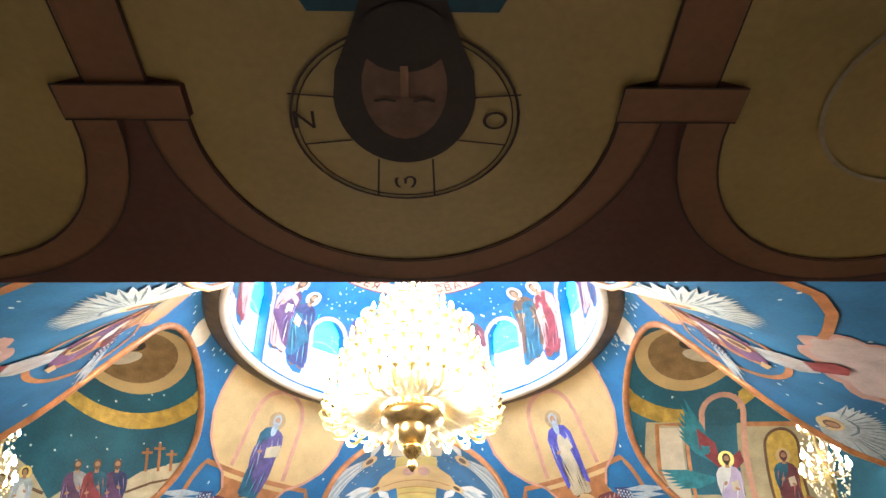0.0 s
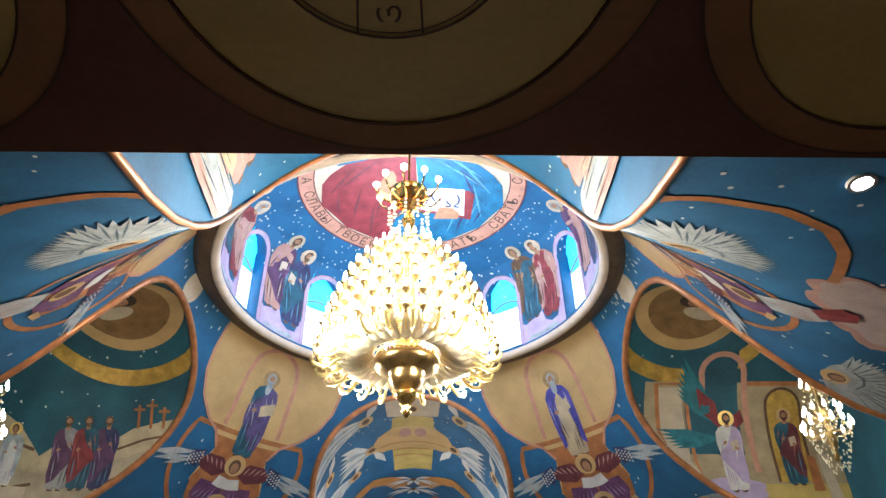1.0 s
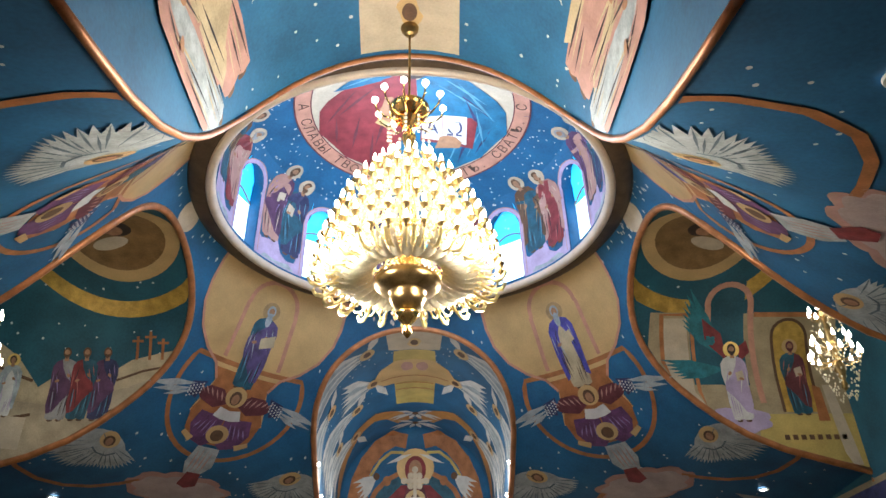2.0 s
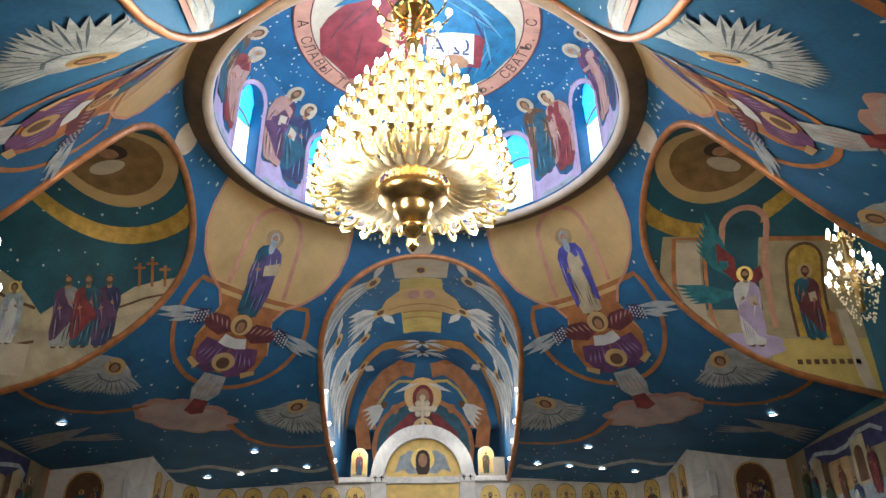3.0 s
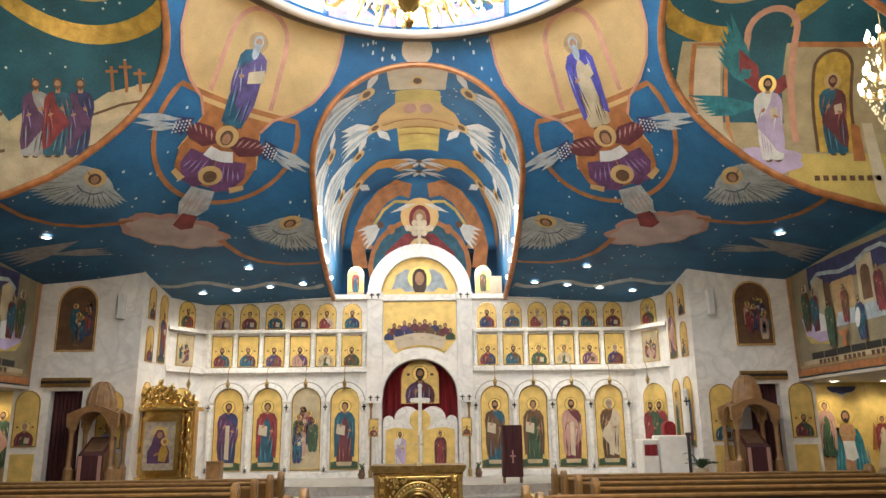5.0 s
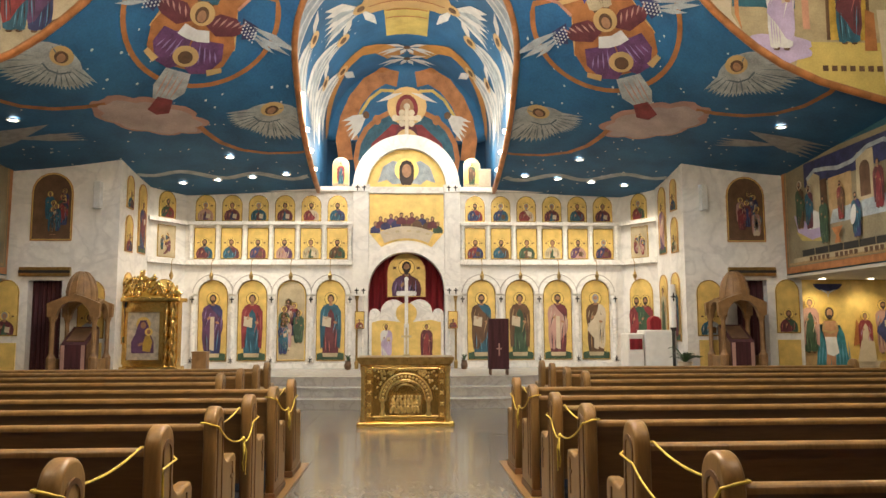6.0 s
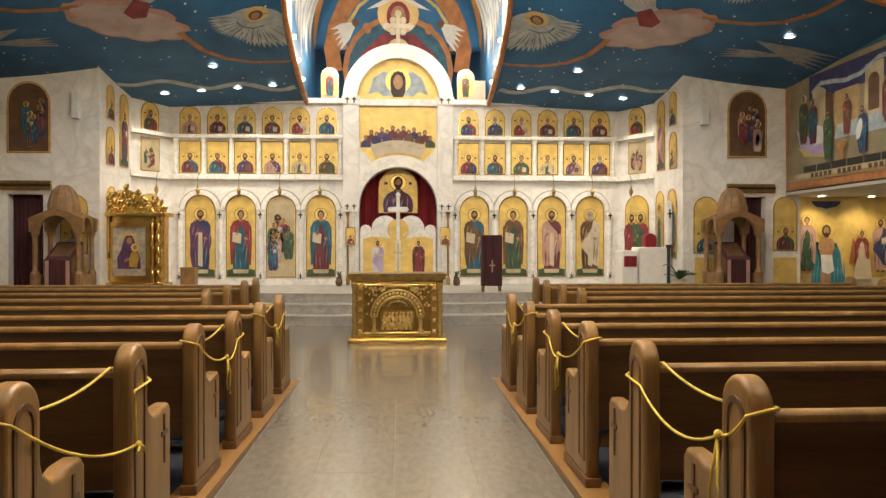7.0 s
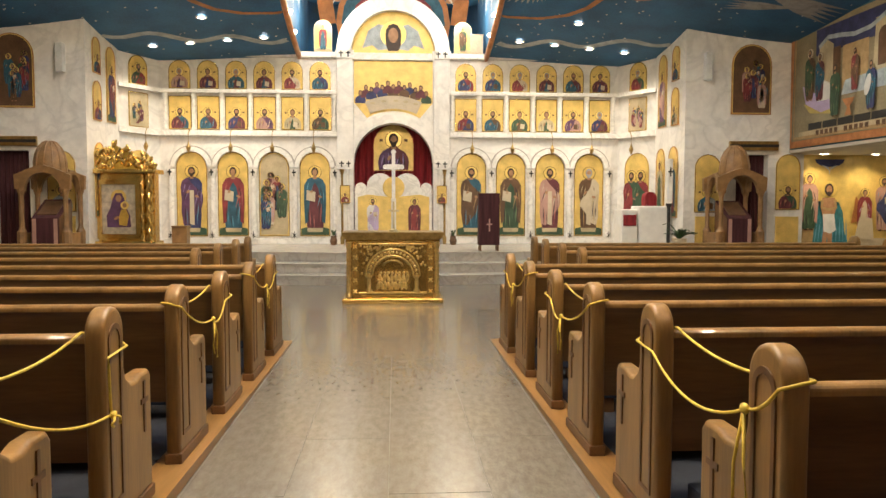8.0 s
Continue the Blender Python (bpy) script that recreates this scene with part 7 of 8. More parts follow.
decal("wall", [[(3.9, -1.68), (7.0, -1.72), (7.0, -4.25), (3.7, -4.25)]], mat("dim_sand_paint", (0.36, 0.29, 0.17), 0.6, vary=0.25, scale=3, fine=40), m, up, 3, 0.25)
decal("sky_gap", [[(4.55, -1.15), (5.45, -1.15), (5.45, -2.9), (4.55, -2.9)]], TEAL, m, up, 4, 0.25)
decal("left_wall", [[(4.12, -1.78), (4.5, -1.78), (4.55, -3.4), (4.12, -3.4)]], CREAM, m, up, 4, 0.25)
decal("frame_line", band([(4.08, -3.4), (4.08, -1.72), (4.60, -1.72)], 0.07) + band([(4.62, -3.3), (4.58, -1.75)], 0.06) + band([(5.62, -1.72), (6.95, -1.72)], 0.08), COPPER, m, up, 5, 0.25)
decal("arch", band([(4.85, -2.2), (4.85, -1.6)] + arc(5.2, -1.55, 0.36, 180, 0, 12) + [(5.56, -1.6), (5.6, -3.2)], 0.10), PINKBAND, m, up, 6, 0.25)
decal("ground", [[(5.5, -3.38), (7.0, -3.38), (7.0, -4.3), (5.3, -4.3)]], YELLOW, m, up, 4, 0.25)
decal("column", [[(6.62, -2.9), (6.78, -2.9), (6.92, -4.2), (6.70, -4.2)]], CREAM, m, up, 6, 0.25)
tagged(decal("caption_bar", [[(5.8 + 0.13 * k, -3.72), (5.88 + 0.13 * k, -3.72), (5.88 + 0.13 * k, -3.80), (5.8 + 0.13 * k, -3.80)] for k in range(8)], BROWN, m, up, 6), kind="stuff")
m = mural("white-robed angel with teal and red wings on a cloud")
decal("cloud_shape", [cloud(5.15, -3.48, 0.46, 0.20, 7, 8)], LILAC, m, up, 6, 0.25)
tagged(decal("feather_fan", feathers(5.15, -2.45, 118, 142, 7, 1.35, 0.9, 0.15) + feathers(5.12, -2.62, 172, 192, 6, 1.10, 0.8, 0.13), TEALWING, m, up, 7, 0.25), kind="stuff")
decal("wing_base", [sliver(5.15, -2.5, 4.75, -1.78, 0.30), sliver(5.35, -2.5, 5.48, -2.15, 0.22)], RED, m, up, 8, 0.25)
figure(m, up, 5.22, -3.52, 1.36, 0, WHITE, LILAC, RIM_GOLD, 11, 0.25)
m = mural("seated maiden in maroon before a gold niche")
decal("niche", [arched(6.2, -3.35, 0.58, 1.55)], GOLD_PAINT, m, up, 5, 0.25)
decal("niche_line", band([(5.91, -3.35), (5.91, -2.1)] + arc(6.2, -2.09, 0.29, 180, 0, 10) + [(6.49, -2.1), (6.49, -3.35)], 0.05), BROWN, m, up, 6, 0.25)
figure(m, up, 6.2, -3.42, 1.30, 0, AZURE, MAROON, BRONZE_GOLD, 9, 0.25, hair=MAROON)
decal("stool", [[(6.42, -3.5), (6.60, -3.5), (6.58, -2.95), (6.45, -2.9)]], ORANGE, m, up, 7, 0.25)

up = in_vault("x", -1, True)
m = mural("sandy hills with three crosses at dusk")
decal("far_hill", [[(3.4, -2.25), (4.0, -2.30), (4.5, -2.42), (5.0, -2.75), (5.6, -2.62), (5.9, -2.85), (6.3, -2.35), (6.7, -2.05), (7.05, -2.2), (7.05, -4.3), (3.4, -4.3)]], SAND, m, up, 3, 0.25)
decal("near_hill", [[(3.4, -2.85), (4.2, -2.75), (4.8, -2.95), (5.6, -3.15), (6.4, -3.05), (7.05, -3.2), (7.05, -4.3), (3.4, -4.3)]], mat("pale_hill_paint", (0.40, 0.33, 0.22), 0.6, vary=0.25, scale=3, fine=40), m, up, 4, 0.25)
tagged(decal("hill_shading", band([(3.7, -2.5), (4.3, -2.6), (4.7, -2.75)], 0.04) + band([(3.7, -3.1), (4.4, -3.2), (4.9, -3.3)], 0.04) + band([(6.0, -2.75), (6.4, -2.6), (6.8, -2.4)], 0.05) + band([(5.9, -3.3), (6.5, -3.4)], 0.05), BROWN, m, up, 5, 0.25), kind="stuff")
for d, s in ((4.02, 0.34), (4.22, 0.46), (4.42, 0.38)):
    decal("cross_shape", band([(d, -2.42), (d, -2.42 + s)], 0.045) + band([(d - 0.09, -2.42 + s * 0.8), (d + 0.09, -2.42 + s * 0.8)], 0.04), ORANGE, m, up, 6, 0.25)
m = mural("three mourning women in purple, red and grey cloaks")
for d, c1, c2, l in ((5.52, GREY, PURPLE, 6), (4.88, ULTRA, PURPLE, 6), (5.2, AZURE, RED, 11)):
    figure(m, up, d, -3.42, 1.25, 0, c1, c2, None, l, 0.25, 1, BROWN)
m = mural("white-clad figure seated on a pale stone slab")
decal("slab", [[(5.95, -3.35), (6.9, -3.25), (6.9, -3.75), (5.95, -3.85)]], CREAM, m, up, 6, 0.25)
figure(m, up, 6.35, -3.35, 1.05, 0, WHITE, PALE, RIM_GOLD, 9, 0.25)

# dome: saints between the windows, the great figure overhead
SAINTS = [(ULTRA, AZURE), (PINK, PURPLE), (RED, PINK), (AZURE, BROWN), (GREEN, MAROON), (RED, BROWN), (ULTRA, PURPLE), (PINK, EV_PURPLE)]
random.seed(33)
k = 0
for mid in range(0, 360, 36):
    for d in (-4.9, 4.7):
        m = mural("robed saint standing on the drum with a pale halo", "mural", "drum saints")
        s = mid + d
        c1, c2 = SAINTS[k % 8]
        sd_ = lambda u, v, o, s=s: in_drum(s - math.degrees(u / 2.8), v, o)
        figure(m, sd_, 0, 8.22 if d < 0 else 8.34, 1.66, 0, c1, c2, CREAM, 4, 0.3, 1 if d > 0 else -1, hair=GREY if k % 3 == 1 else BROWN)
        k += 1
for mid in range(0, 360, 36):
    m = mural("lilac painted rocks along the drum's foot", "mural", "drum rocks")
    rocks = [(mid - 11.2, 7.95), (mid + 11.2, 7.95), (mid + 11.2, 8.75), (mid + 10.2, 8.68), (mid + 9.6, 8.35), (mid + 8.4, 8.30), (mid + 7.6, 8.12), (mid + 4, 8.16), (mid + 2.5, 8.40), (mid + 0.5, 8.44), (mid - 1.0, 8.22), (mid - 4.0, 8.12), (mid - 7.4, 8.14), (mid - 8.6, 8.36), (mid - 9.6, 8.40), (mid - 10.3, 8.72), (mid - 11.2, 8.8)]
    decal("rock_shape", [rocks], LILAC, m, in_drum, 1, 3.0)
    decal("rock_light", [[(mid - 8, 7.96), (mid + 8, 7.96), (mid + 6, 8.05), (mid + 1, 8.02), (mid - 5, 8.07)]], PALE, m, in_drum, 2, 3.0)
for a0 in WIN_AZ:
    m = mural("lilac painted arch framing a dome window", "mural", "window surrounds")
    spring_v = WIN_TOP - WIN_W / 2
    ring_of = lambda e: [(a0 - HALF_WIN - e, 8.0), (a0 - HALF_WIN - e, spring_v)] + [(a0 + (HALF_WIN + e) * math.cos(radians(a)), spring_v + (WIN_W / 2 + e * 0.051) * math.sin(radians(a))) for a in range(180, -1, -15)] + [(a0 + HALF_WIN + e, spring_v), (a0 + HALF_WIN + e, 8.0)]
    out, inn = ring_of(1.9), ring_of(0.15)
    decal("surround", [[out[j], out[j + 1], inn[j + 1], inn[j]] for j in range(len(out) - 1)], LILAC, m, in_drum, 2)
    out, inn = ring_of(1.9), ring_of(1.6)
    decal("surround_line", [[out[j], out[j + 1], inn[j + 1], inn[j]] for j in range(len(out) - 1)], PINK, m, in_drum, 3)
m = mural("great half-length robed figure with an open book in a rose ring")
decal("ground", [ell(0, 0, 1.72, 1.72, 0, 60)], CREAM, m, in_dome, 1, 0.3)
decal("rose_ring", band(arc(0, 0, 1.82, 0, 360, 72), 0.27), PINKBAND, m, in_dome, 2, 0.3)
decal("ring_edge", band(arc(0, 0, 1.955, 0, 360, 72), 0.025), MAROON, m, in_dome, 3, 0.3)
decal("ring_edge", band(arc(0, 0, 1.69, 0, 360, 72), 0.02), MAROON, m, in_dome, 3, 0.3)
decal("halo", [ell(0, 1.02, 0.62, 0.62, 0, 36)], SAND, m, in_dome, 3, 0.3)
decal("red_robe", [[(-1.62, -0.50), (-1.56, 0.0), (-1.40, 0.22), (-1.12, 0.45), (-0.78, 0.70), (-0.42, 0.84), (0.05, 0.80), (0.12, -1.66), (-0.65, -1.56), (-1.22, -1.15)]], BRIGHT_RED, m, in_dome, 4, 0.3)
MANTLE_BLUE = mat("bright_blue_paint", (0.012, 0.12, 0.23), 0.55, vary=0.35, scale=4, fine=40)
decal("blue_mantle", [[(1.62, -0.50), (1.56, 0.0), (1.40, 0.22), (1.14, 0.45), (0.82, 0.72), (0.42, 0.88), (0.05, 0.60), (0.12, -0.5), (-0.30, -0.95), (-0.52, -1.62), (0.65, -1.56), (1.22, -1.15)]], MANTLE_BLUE, m, in_dome, 5, 0.3)
decal("shoulder_drape", [[(-1.30, 0.42), (-1.0, 0.66), (-0.55, 0.90), (-0.20, 0.86), (-0.42, 0.62), (-0.85, 0.50)]], MANTLE_BLUE, m, in_dome, 5, 0.3)
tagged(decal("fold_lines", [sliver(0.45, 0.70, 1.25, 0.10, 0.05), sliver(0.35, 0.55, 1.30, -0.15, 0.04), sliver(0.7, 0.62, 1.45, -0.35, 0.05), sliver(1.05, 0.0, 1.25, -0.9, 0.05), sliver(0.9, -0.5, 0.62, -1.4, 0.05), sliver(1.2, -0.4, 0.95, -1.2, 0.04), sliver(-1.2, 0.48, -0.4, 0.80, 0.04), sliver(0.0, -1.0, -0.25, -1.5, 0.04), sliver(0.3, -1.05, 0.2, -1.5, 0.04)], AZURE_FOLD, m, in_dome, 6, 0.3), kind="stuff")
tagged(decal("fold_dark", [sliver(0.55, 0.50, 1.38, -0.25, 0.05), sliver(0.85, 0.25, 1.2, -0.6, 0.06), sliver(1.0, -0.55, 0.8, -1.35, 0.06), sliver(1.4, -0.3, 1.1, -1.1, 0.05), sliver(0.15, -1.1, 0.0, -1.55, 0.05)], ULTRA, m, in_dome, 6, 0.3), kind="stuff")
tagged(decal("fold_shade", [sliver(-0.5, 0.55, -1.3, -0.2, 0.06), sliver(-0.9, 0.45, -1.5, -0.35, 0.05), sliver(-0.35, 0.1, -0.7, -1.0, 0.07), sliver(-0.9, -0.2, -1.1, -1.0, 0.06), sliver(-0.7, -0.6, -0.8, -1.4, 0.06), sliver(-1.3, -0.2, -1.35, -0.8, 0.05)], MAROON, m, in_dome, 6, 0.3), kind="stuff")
decal("hair", [ell(0, 1.12, 0.40, 0.48)], HAIR, m, in_dome, 6, 0.3)
decal("face", [ell(0, 1.10, 0.25, 0.34)], SKIN, m, in_dome, 7, 0.3)
decal("beard", [[(-0.24, 0.98), (-0.20, 0.78), (-0.07, 0.66), (0.0, 0.72), (0.07, 0.66), (0.20, 0.78), (0.24, 0.98), (0.0, 0.90)]], HAIR, m, in_dome, 8, 0.3)
decal("hand", [[(-0.60, -0.45), (-0.42, -0.52), (-0.30, -0.35), (-0.28, 0.05), (-0.34, 0.22), (-0.40, 0.05), (-0.46, 0.20), (-0.52, 0.0), (-0.58, -0.10)]], SKIN, m, in_dome, 8, 0.3)
decal("sleeve", [[(-0.66, -0.40), (-0.36, -0.60), (-0.30, -0.50), (-0.58, -0.28)]], BRONZE_GOLD, m, in_dome, 9, 0.3)
decal("book_cover", [[(0.12, -0.86), (1.06, -0.98), (1.10, -0.34), (1.00, -0.24), (0.14, -0.26)]], RED, m, in_dome, 7, 0.3)
decal("book_page", [[(0.14, -0.80), (0.50, -0.84), (0.50, -0.22), (0.16, -0.28)]], WHITE, m, in_dome, 8, 0.3)
decal("book_page", [[(0.51, -0.84), (0.94, -0.90), (0.92, -0.22), (0.51, -0.22)]], WHITE, m, in_dome, 8, 0.3)
decal("hand", [[(0.38, -1.02), (0.82, -0.98), (0.86, -0.84), (0.74, -0.72), (0.68, -0.86), (0.60, -0.70), (0.54, -0.86), (0.46, -0.74), (0.42, -0.90)]], SKIN, m, in_dome, 10, 0.3)


def letters(text, size, place, material, parent, layer, label):
    """Lettering laid on a surface; place(i, x, y) takes a letter's own measure to the surface's measure and place."""
    for i, chx in enumerate(text):
        if chx == " ":
            continue
        cu_ = bpy.data.curves.new("letter", "FONT")
        cu_.body, cu_.size, cu_.align_x = chx, size, "CENTER"
        ob = new("letter", cu_)
        bpy.context.view_layer.update()
        me = bpy.data.meshes.new_from_object(ob.evaluated_get(bpy.context.evaluated_depsgraph_get()))
        bpy.data.objects.remove(ob)
        bm = bmesh.new()
        bm.from_mesh(me)
        bpy.data.meshes.remove(me)
        for v in bm.verts:
            v.co = place(i, v.co.x, v.co.y, 0.004 + 0.003 * layer)
        part("letter", bm, material, parent, label)


RIM_TEXT_L, RIM_TEXT_R = "А СЛАВЫ ТВОЕЯ", "СВАТЪ. СВАТЪ. С"


def on_ring_up(start, step):
    """Letters whose feet point away from the middle."""
    def place(i, x, y, o):
        a = radians(start + step * i) + x / 1.82
        r = 1.89 - y
        return in_dome(r * math.cos(a), r * math.sin(a), o)
    return place


letters(RIM_TEXT_L, 0.24, on_ring_up(174, 5.9), LINE, m, 4, "")
letters(RIM_TEXT_R, 0.24, on_ring_up(284, 5.9), LINE, m, 4, "")
letters("AΩ", 0.5, lambda i, x, y, o: in_dome(0.32 + 0.40 * i + x * 0.8, -0.70 + y, o), ULTRA, m, 9, "")

# gallery soffit


def in_soffit(u, v, o):
    return (u, v, Z_GALLERY - o)


m = mural("ochre round arches with red-brown bands on the gallery soffit")
XC = 0.03


def arcade(cx, name):
    fld = [(cx - 0.58, 3.0), (cx - 0.58, 4.05), (cx - 0.50, 4.07), (cx - 0.50, 4.16)] + [(cx + 0.55 * math.cos(radians(a)) * 0.93, 4.17 + 0.56 * math.sin(radians(a))) for a in range(180, -1, -9)] + [(cx + 0.51, 4.16), (cx + 0.51, 4.07), (cx + 0.58, 4.05), (cx + 0.58, 3.0)]
    decal(name, [fld], OCHRE, m, in_soffit, 1)
    outer = [(cx + 0.62 * math.cos(radians(a)), 4.17 + 0.655 * math.sin(radians(a))) for a in range(0, 181, 6)]
    inner = [(cx + 0.515 * math.cos(radians(a)), 4.17 + 0.56 * math.sin(radians(a))) for a in range(0, 181, 6)]
    decal("arch_band", [[outer[i], outer[i + 1], inner[i + 1], inner[i]] for i in range(30)], TAN, m, in_soffit, 2)
    decal("arch_line", band(outer, 0.006) + band(inner, 0.006), LINE, m, in_soffit, 4)


for cx in (XC, XC + 1.30, XC - 1.30, XC + 2.60, XC - 2.60):
    arcade(cx, "field")
for cx in (XC - 0.65, XC + 0.65, XC - 1.95, XC + 1.95):
    decal("pillar", [[(cx - 0.07, 3.0), (cx + 0.07, 3.0), (cx + 0.07, 4.07), (cx - 0.07, 4.07)]], TAN, m, in_soffit, 3)
    decal("pillar_line", band([(cx - 0.07, 3.0), (cx - 0.07, 4.07)], 0.005) + band([(cx + 0.07, 3.0), (cx + 0.07, 4.07)], 0.005), LINE, m, in_soffit, 5)
    decal("capital", [[(cx - 0.145, 4.06), (cx + 0.145, 4.06), (cx + 0.145, 4.165), (cx - 0.145, 4.165)]], TAN, m, in_soffit, 6)
    decal("capital_line", band([(cx - 0.145, 4.06), (cx + 0.145, 4.06), (cx + 0.145, 4.165), (cx - 0.145, 4.165), (cx - 0.145, 4.06)], 0.006), LINE, m, in_soffit, 7)
m2 = mural("dark-haired head with a ringed halo on the gallery soffit")
ring_c = (XC, 4.18)
decal("halo_line", band(arc(*ring_c, 0.272, 0, 360, 48), 0.007) + band(arc(*ring_c, 0.258, 0, 360, 48), 0.004), LINE, m2, in_soffit, 3)
decal("halo", [ell(*ring_c, 0.256, 0.256, 0, 40)], OCHRE, m2, in_soffit, 2)
tagged(decal("halo_bar", band([(XC - 0.068, 4.30), (XC - 0.075, 4.44)], 0.005) + band([(XC + 0.068, 4.30), (XC + 0.075, 4.44)], 0.005) + band([(XC - 0.15, 4.10), (XC - 0.27, 4.09)], 0.005) + band([(XC + 0.15, 4.10), (XC + 0.27, 4.09)], 0.005) + band([(XC - 0.13, 4.235), (XC - 0.245, 4.25)], 0.005) + band([(XC + 0.13, 4.235), (XC + 0.245, 4.25)], 0.005), LINE, m2, in_soffit, 4), kind="stuff")
decal("hair", [arc(XC, 4.10, 0.165, 0, 180, 24, 0.21) + [(XC - 0.155, 4.02), (XC - 0.12, 3.93), (XC - 0.09, 3.84), (XC + 0.09, 3.84), (XC + 0.12, 3.93), (XC + 0.155, 4.02)]], HAIR, m2, in_soffit, 5)
decal("face", [ell(XC, 4.07, 0.098, 0.155, 0, 24)], mat("shadowed_flesh", (0.21, 0.105, 0.062), 0.6, vary=0.2, scale=12), m2, in_soffit, 6)
decal("beard", [ell(XC, 3.93, 0.10, 0.09)], HAIR, m2, in_soffit, 7)
for side in (-1, 1):
    decal("brow_line", band([(XC + side * 0.07, 4.10), (XC + side * 0.045, 4.095), (XC + side * 0.02, 4.10)], 0.008), HAIR, m2, in_soffit, 8)
decal("nose_line", band([(XC, 4.09), (XC, 4.0)], 0.018), SKIN, m2, in_soffit, 8)
decal("robe", [[(XC - 0.42, 3.4), (XC - 0.2, 3.87), (XC + 0.2, 3.87), (XC + 0.42, 3.4)]], AZURE, m2, in_soffit, 4)
for tx, x, y, sz in (("O", 0.245, 4.14, 0.08), ("N", -0.21, 4.14, 0.08), ("ω", 0.028, 4.36, 0.08)):
    letters(tx, sz, lambda i, lx, ly, o, x=x, y=y: in_soffit(x - lx, y + ly, o), LINE, m2, 5, "")
m3 = mural("round ochre medallion with a red-clad shape on the gallery soffit")
for cx in (XC + 1.30, XC - 1.30):
    decal("ring_line", band(arc(cx, 4.08, 0.30, 0, 360, 40), 0.012), SAND, m3, in_soffit, 3)
    decal("red_shape", [cloud(cx, 4.05, 0.13, 0.12, 5, 2)], RED, m3, in_soffit, 3)
    decal("white_shape", [ell(cx, 4.0, 0.07, 0.06)], PALE, m3, in_soffit, 4)

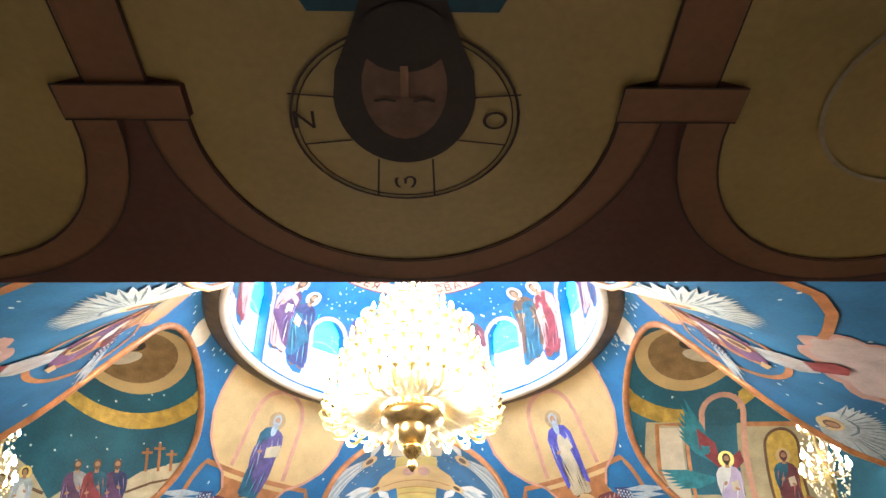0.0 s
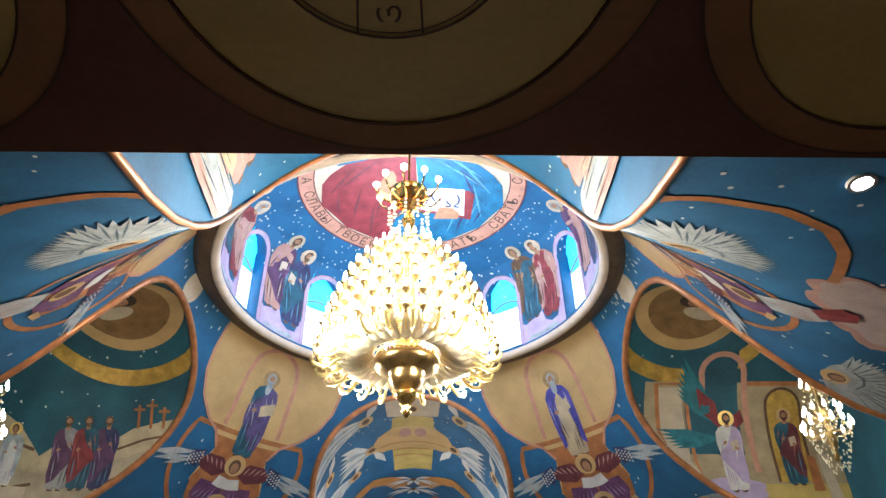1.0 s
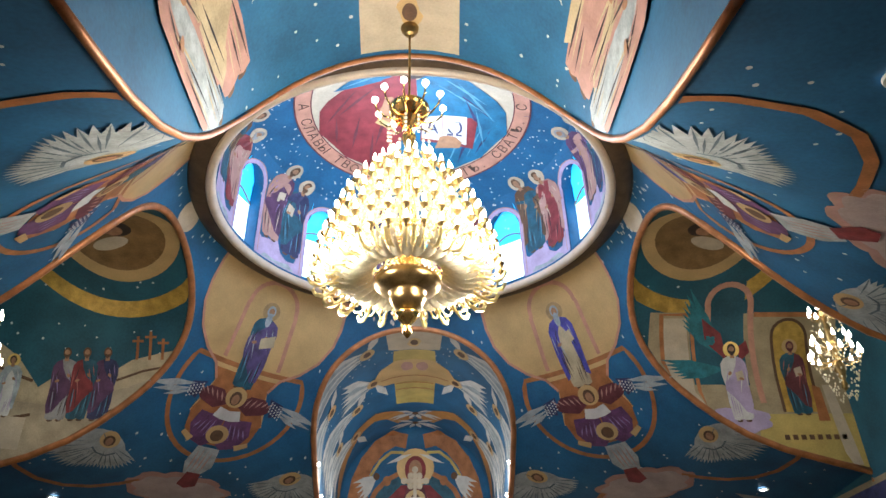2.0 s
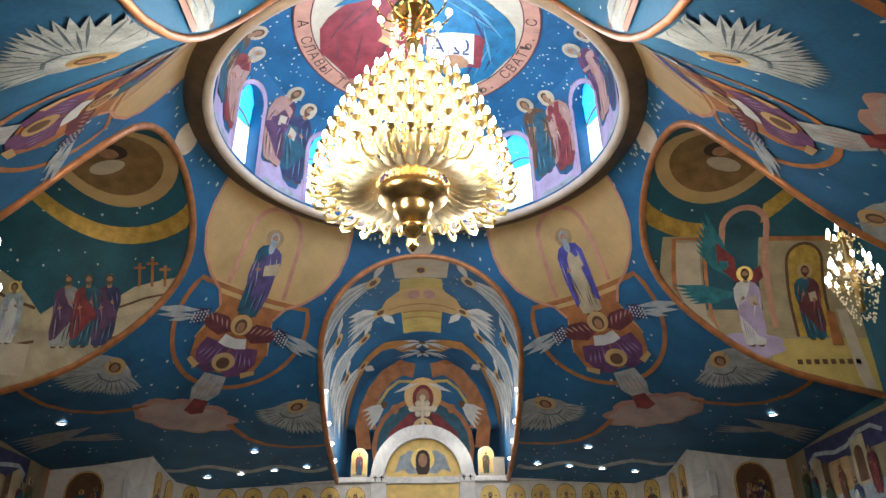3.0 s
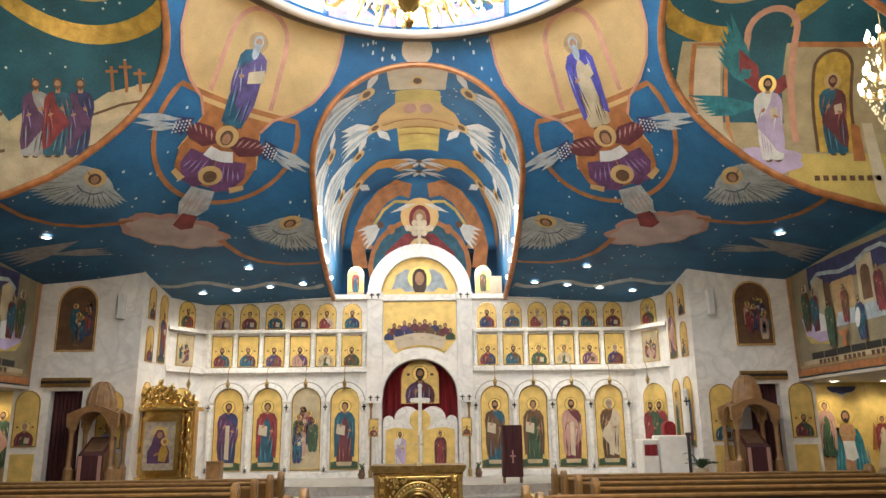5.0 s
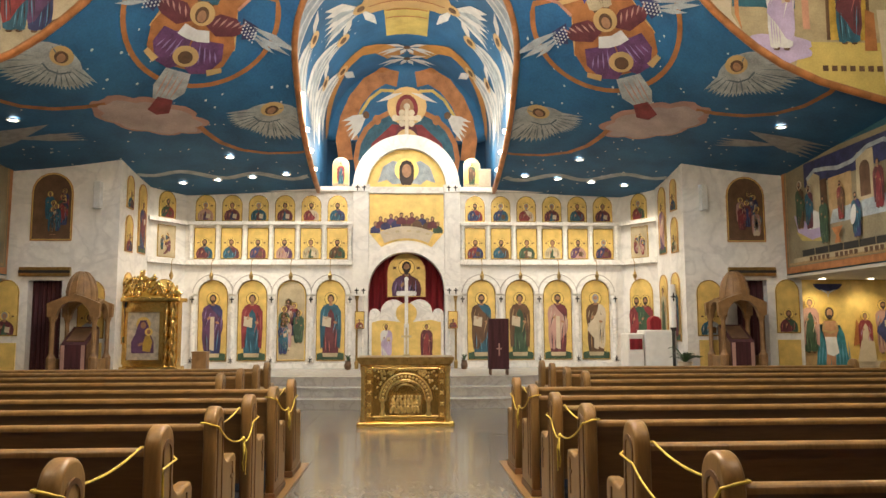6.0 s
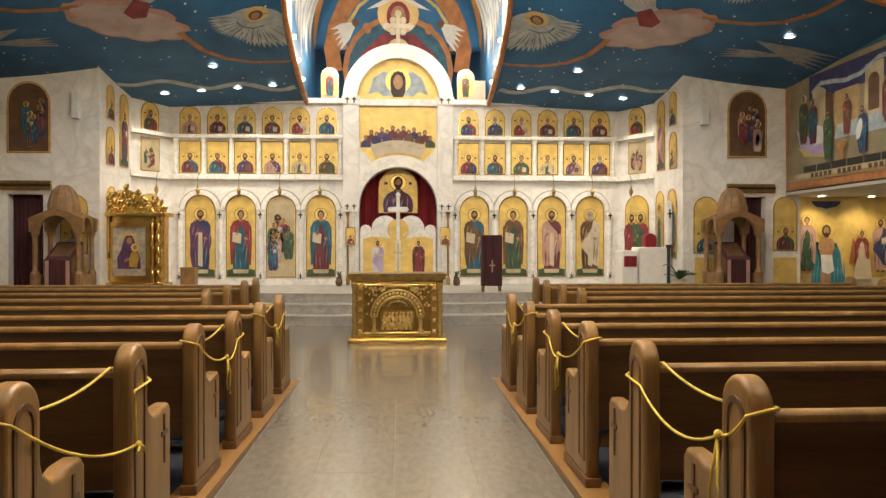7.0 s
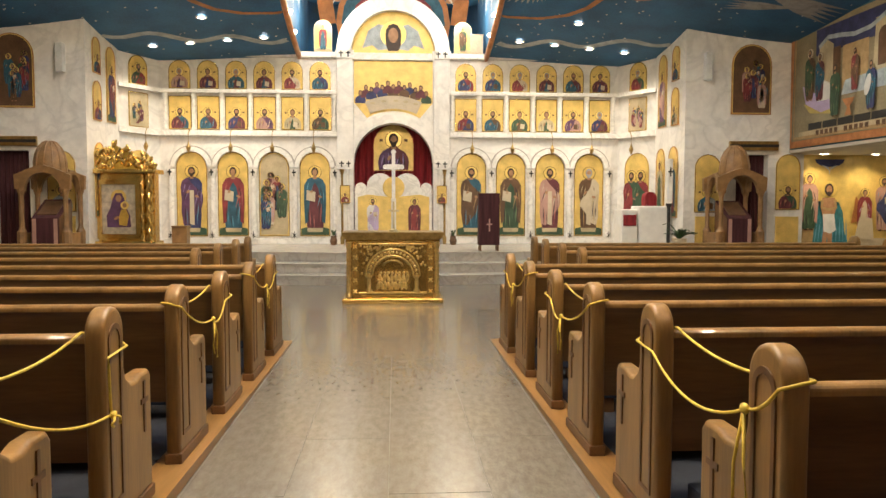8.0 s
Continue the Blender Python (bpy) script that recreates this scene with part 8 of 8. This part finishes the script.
# big frescoes on the side walls
for sx in (-1, 1):
    wall_up = lambda u, v, o, sx=sx: (sx * (XW - o), 18.62 - u, v)
    m = mural("upper wall painting of a birth scene with a copper border", "mural", "upper wall paintings")
    decal("ground", [[(0.0, 2.27), (5.5, 2.27), (5.5, 4.25), (0.0, 4.25)]], mat("olive_ground_paint", (0.24, 0.20, 0.12), 0.65, vary=0.25, scale=2, fine=30), m, wall_up, 1)
    decal("sky", [[(0.75, 3.74), (5.5, 3.74), (5.5, 4.16), (0.75, 4.16)]], ULTRA, m, wall_up, 2)
    decal("white_drape", band([(0.85, 3.86), (1.1, 3.98), (1.45, 3.94), (1.8, 3.88), (2.2, 3.90), (2.6, 4.04), (3.0, 4.05), (3.3, 3.92)], 0.07), PALE, m, wall_up, 5)
    decal("border", band([(0.05, 4.4), (0.05, 2.33), (5.5, 2.33)], 0.12), COPPER, m, wall_up, 8)
    decal("border_light", band([(0.14, 4.3), (0.14, 2.43), (5.5, 2.43)], 0.05), OCHRE_FOLD, m, wall_up, 7)
    decal("caption_ground", [[(0.3, 2.42), (5.5, 2.42), (5.5, 2.53), (0.3, 2.53)]], SAND, m, wall_up, 6)
    tagged(decal("caption_bar", [[(0.7 + 0.13 * k, 2.435), (0.79 + 0.13 * k, 2.435), (0.79 + 0.13 * k, 2.515), (0.7 + 0.13 * k, 2.515)] for k in range(30) if k % 6], BROWN, m, wall_up, 7), kind="stuff")
    for k in range(8):
        decal("dark_panel", [[(0.60 + 0.42 * k, 2.54), (0.99 + 0.42 * k, 2.54), (0.99 + 0.42 * k, 2.65), (0.60 + 0.42 * k, 2.65)]], BLACK, m, wall_up, 6)
    decal("building", [[(0.9, 3.2), (1.25, 3.2), (1.25, 3.85), (1.05, 3.95), (0.85, 3.85)]], SAND, m, wall_up, 3)
    decal("doorway", [[(1.25, 3.15), (1.45, 3.15), (1.45, 3.78), (1.25, 3.78)]], BROWN, m, wall_up, 4)
    decal("building", [[(1.5, 3.1), (2.15, 3.1), (2.15, 3.76), (1.5, 3.76)]], OCHRE_FOLD, m, wall_up, 3)
    decal("tower", [[(2.25, 3.1), (2.75, 3.1), (2.72, 4.0), (2.30, 4.0)]], SAND, m, wall_up, 3)
    decal("arch_dark", [arched(2.50, 3.3, 0.26, 0.55)], BROWN, m, wall_up, 4)
    decal("couch", [[(0.38, 3.30), (0.50, 2.98), (0.95, 2.80), (1.35, 2.84), (1.35, 2.98), (0.95, 3.02), (0.62, 3.22)]], LILAC, m, wall_up, 6)
    decal("couch_edge", [[(0.42, 3.0), (0.62, 2.82), (1.30, 2.74), (1.32, 2.83), (0.95, 2.80), (0.52, 2.97)]], YELLOW, m, wall_up, 5)
    decal("white_sheet", [[(0.85, 2.98), (1.30, 2.98), (1.25, 3.22), (1.05, 3.30), (0.85, 3.15)]], WHITE, m, wall_up, 9)
    decal("white_sheet", [[(1.5, 3.0), (3.2, 2.98), (3.1, 3.26), (1.6, 3.22)]], PALE, m, wall_up, 5)
    for u, z, hgt, c in ((0.62, 3.02, 0.88, (BROWN, GREEN)), (0.92, 2.98, 0.80, (MAROON, AZURE)), (1.86, 3.02, 0.66, (RED, BROWN)), (2.85, 3.05, 0.78, (RED, MAROON)), (1.38, 2.68, 0.84, (GREEN, GREEN)), (2.28, 2.68, 0.74, (ULTRA, AZURE)), (3.4, 2.7, 0.9, (GREEN, SAND)), (4.1, 2.7, 0.95, (AZURE, RED))):
        figure(m, wall_up, u, z, hgt, 0, c[0], c[1], CREAM if u < 1.0 else None, 10 + (5 if z < 2.9 else 0), 0, 1)
    decal("swaddled_shape", [ell(2.24, 3.05, 0.07, 0.16, -15)], WHITE, m, wall_up, 23)
    decal("basin", [[(1.68, 2.66), (1.86, 2.66), (1.80, 2.78), (1.93, 2.92), (1.61, 2.92), (1.74, 2.78)]], ORANGE, m, wall_up, 20)
    wall_lo = lambda u, v, o, sx=sx: (sx * u, 19.05 - o, v)
    m = mural("gold-ground river baptism scene on the side aisle's end wall", "mural", "aisle paintings")
    decal("hill", [[(7.28, 0.45), (7.75, 0.45), (7.80, 1.0), (7.60, 1.35), (7.42, 1.2), (7.28, 1.3)]], OCHRE_FOLD, m, wall_lo, 1)
    decal("river", [[(7.68, 0.46), (8.42, 0.46), (8.30, 0.80), (8.26, 1.15), (8.18, 1.34), (8.08, 1.0), (7.88, 1.0), (7.78, 1.36), (7.66, 1.20), (7.72, 0.85)]], TEALWING, m, wall_lo, 2)
    tagged(decal("feather_ripples", [sliver(7.72 + 0.07 * k, 0.50 + 0.04 * (k % 3), 7.78 + 0.06 * k, 1.0 + 0.05 * (k % 2), 0.025) for k in range(10)], AZURE_FOLD, m, wall_lo, 3), kind="stuff")
    decal("body", [[(7.86, 1.42), (8.10, 1.42), (8.13, 1.25), (8.07, 1.0), (8.06, 0.62), (8.08, 0.48), (7.99, 0.48), (7.97, 0.70), (7.94, 0.48), (7.86, 0.48), (7.89, 0.80), (7.89, 1.02), (7.83, 1.25)]], SKIN, m, wall_lo, 5)
    decal("loincloth", [[(7.87, 1.12), (8.09, 1.12), (8.13, 0.82), (8.02, 0.76), (7.90, 0.80)]], WHITE, m, wall_lo, 6)
    decal("arms", band([(7.86, 1.38), (7.84, 1.24), (7.98, 1.20), (8.12, 1.24), (8.10, 1.38)], 0.05), OCHRE_FOLD, m, wall_lo, 7)
    decal("halo", [ell(7.98, 1.58, 0.15, 0.15)], RIM_GOLD, m, wall_lo, 4)
    decal("hair", [ell(7.98, 1.57, 0.085, 0.11)], HAIR, m, wall_lo, 6)
    decal("face", [ell(7.98, 1.57, 0.055, 0.075)], SKIN, m, wall_lo, 7)
    decal("beard", [ell(7.98, 1.49, 0.045, 0.045)], HAIR, m, wall_lo, 8)
    for u, z, hgt, c in ((7.60, 0.82, 1.05, (GREEN, PINK)), (8.66, 0.74, 0.86, (CREAM, RED)), (9.02, 0.80, 1.02, (PINK, ULTRA)), (9.5, 0.7, 1.0, (CREAM, RED)), (9.95, 0.75, 1.0, (PINK, AZURE))):
        figure(m, wall_lo, u, z, hgt, 0, c[0], c[1], RIM_GOLD, 9, 0, 1)
    decal("wing", [[(8.42, 0.95), (8.50, 1.45), (8.58, 1.30), (8.60, 1.0)]], ORANGE, m, wall_lo, 4)
    decal("skirt", [[(8.46, 0.66), (8.84, 0.66), (8.80, 1.04), (8.56, 1.06)]], CREAM, m, wall_lo, 17)
    decal("stone_ledge", [[(8.42, 0.45), (9.9, 0.45), (9.9, 0.66), (8.52, 0.68)]], CREAM, m, wall_lo, 3)
    decal("cloud_arc", [arc(7.98, 2.12, 0.28, 180, 360, 14, 0.14)], ULTRA, m, wall_lo, 3)
    decal("white_dove", [[(7.82, 2.02), (7.98, 1.92), (8.14, 2.02), (8.0, 1.98), (7.98, 1.84), (7.95, 1.98)]], WHITE, m, wall_lo, 4)

# ---- floor slabs, last ----
SLAB = [(x0, x1) for x0, x1 in ((-0.92, -0.463), (-0.46, -0.003), (0.0, 0.457), (0.46, 0.917))]
random.seed(2)


def lay(x0, x1, y0, y1, key):
    sz = (round(x1 - x0, 3), round(y1 - y0, 3))
    if sz not in key:
        bm = boxm(-sz[0] / 2, sz[0] / 2, -sz[1] / 2, sz[1] / 2, -0.02, 0.0, bevel=0.001)
        me = bpy.data.meshes.new("slab")
        bm.to_mesh(me)
        bm.free()
        me.materials.append(FLOOR)
        key[sz] = me
    o = new("slab", key[sz])
    o.parent = floor
    o.matrix_basis = pose((x0 + x1) / 2, (y0 + y1) / 2, 0.0)


KEY = {}
for r in range(10):
    for i, (x0, x1) in enumerate(SLAB):
        y = 1.0 + 1.6 * r + (0.8 if i % 2 else 0.0)
        lay(x0, x1, y, y + 1.597, KEY)
for r in range(7):
    for i, x0 in enumerate((-1.72, -1.32, 0.92, 1.32)):
        y = 12.2 + 0.8 * r + (0.4 if i % 2 else 0.0)
        lay(x0, x0 + 0.395, y, y + 0.796, KEY)
big = boxm(-8.1, 8.1, 12.0, 18.4, -0.01, -0.0025)
bmesh.ops.delete(big, geom=[f for f in big.faces if f.normal.z < 0.5], context="FACES")
part("slab_bed", big, FLOOR, floor)
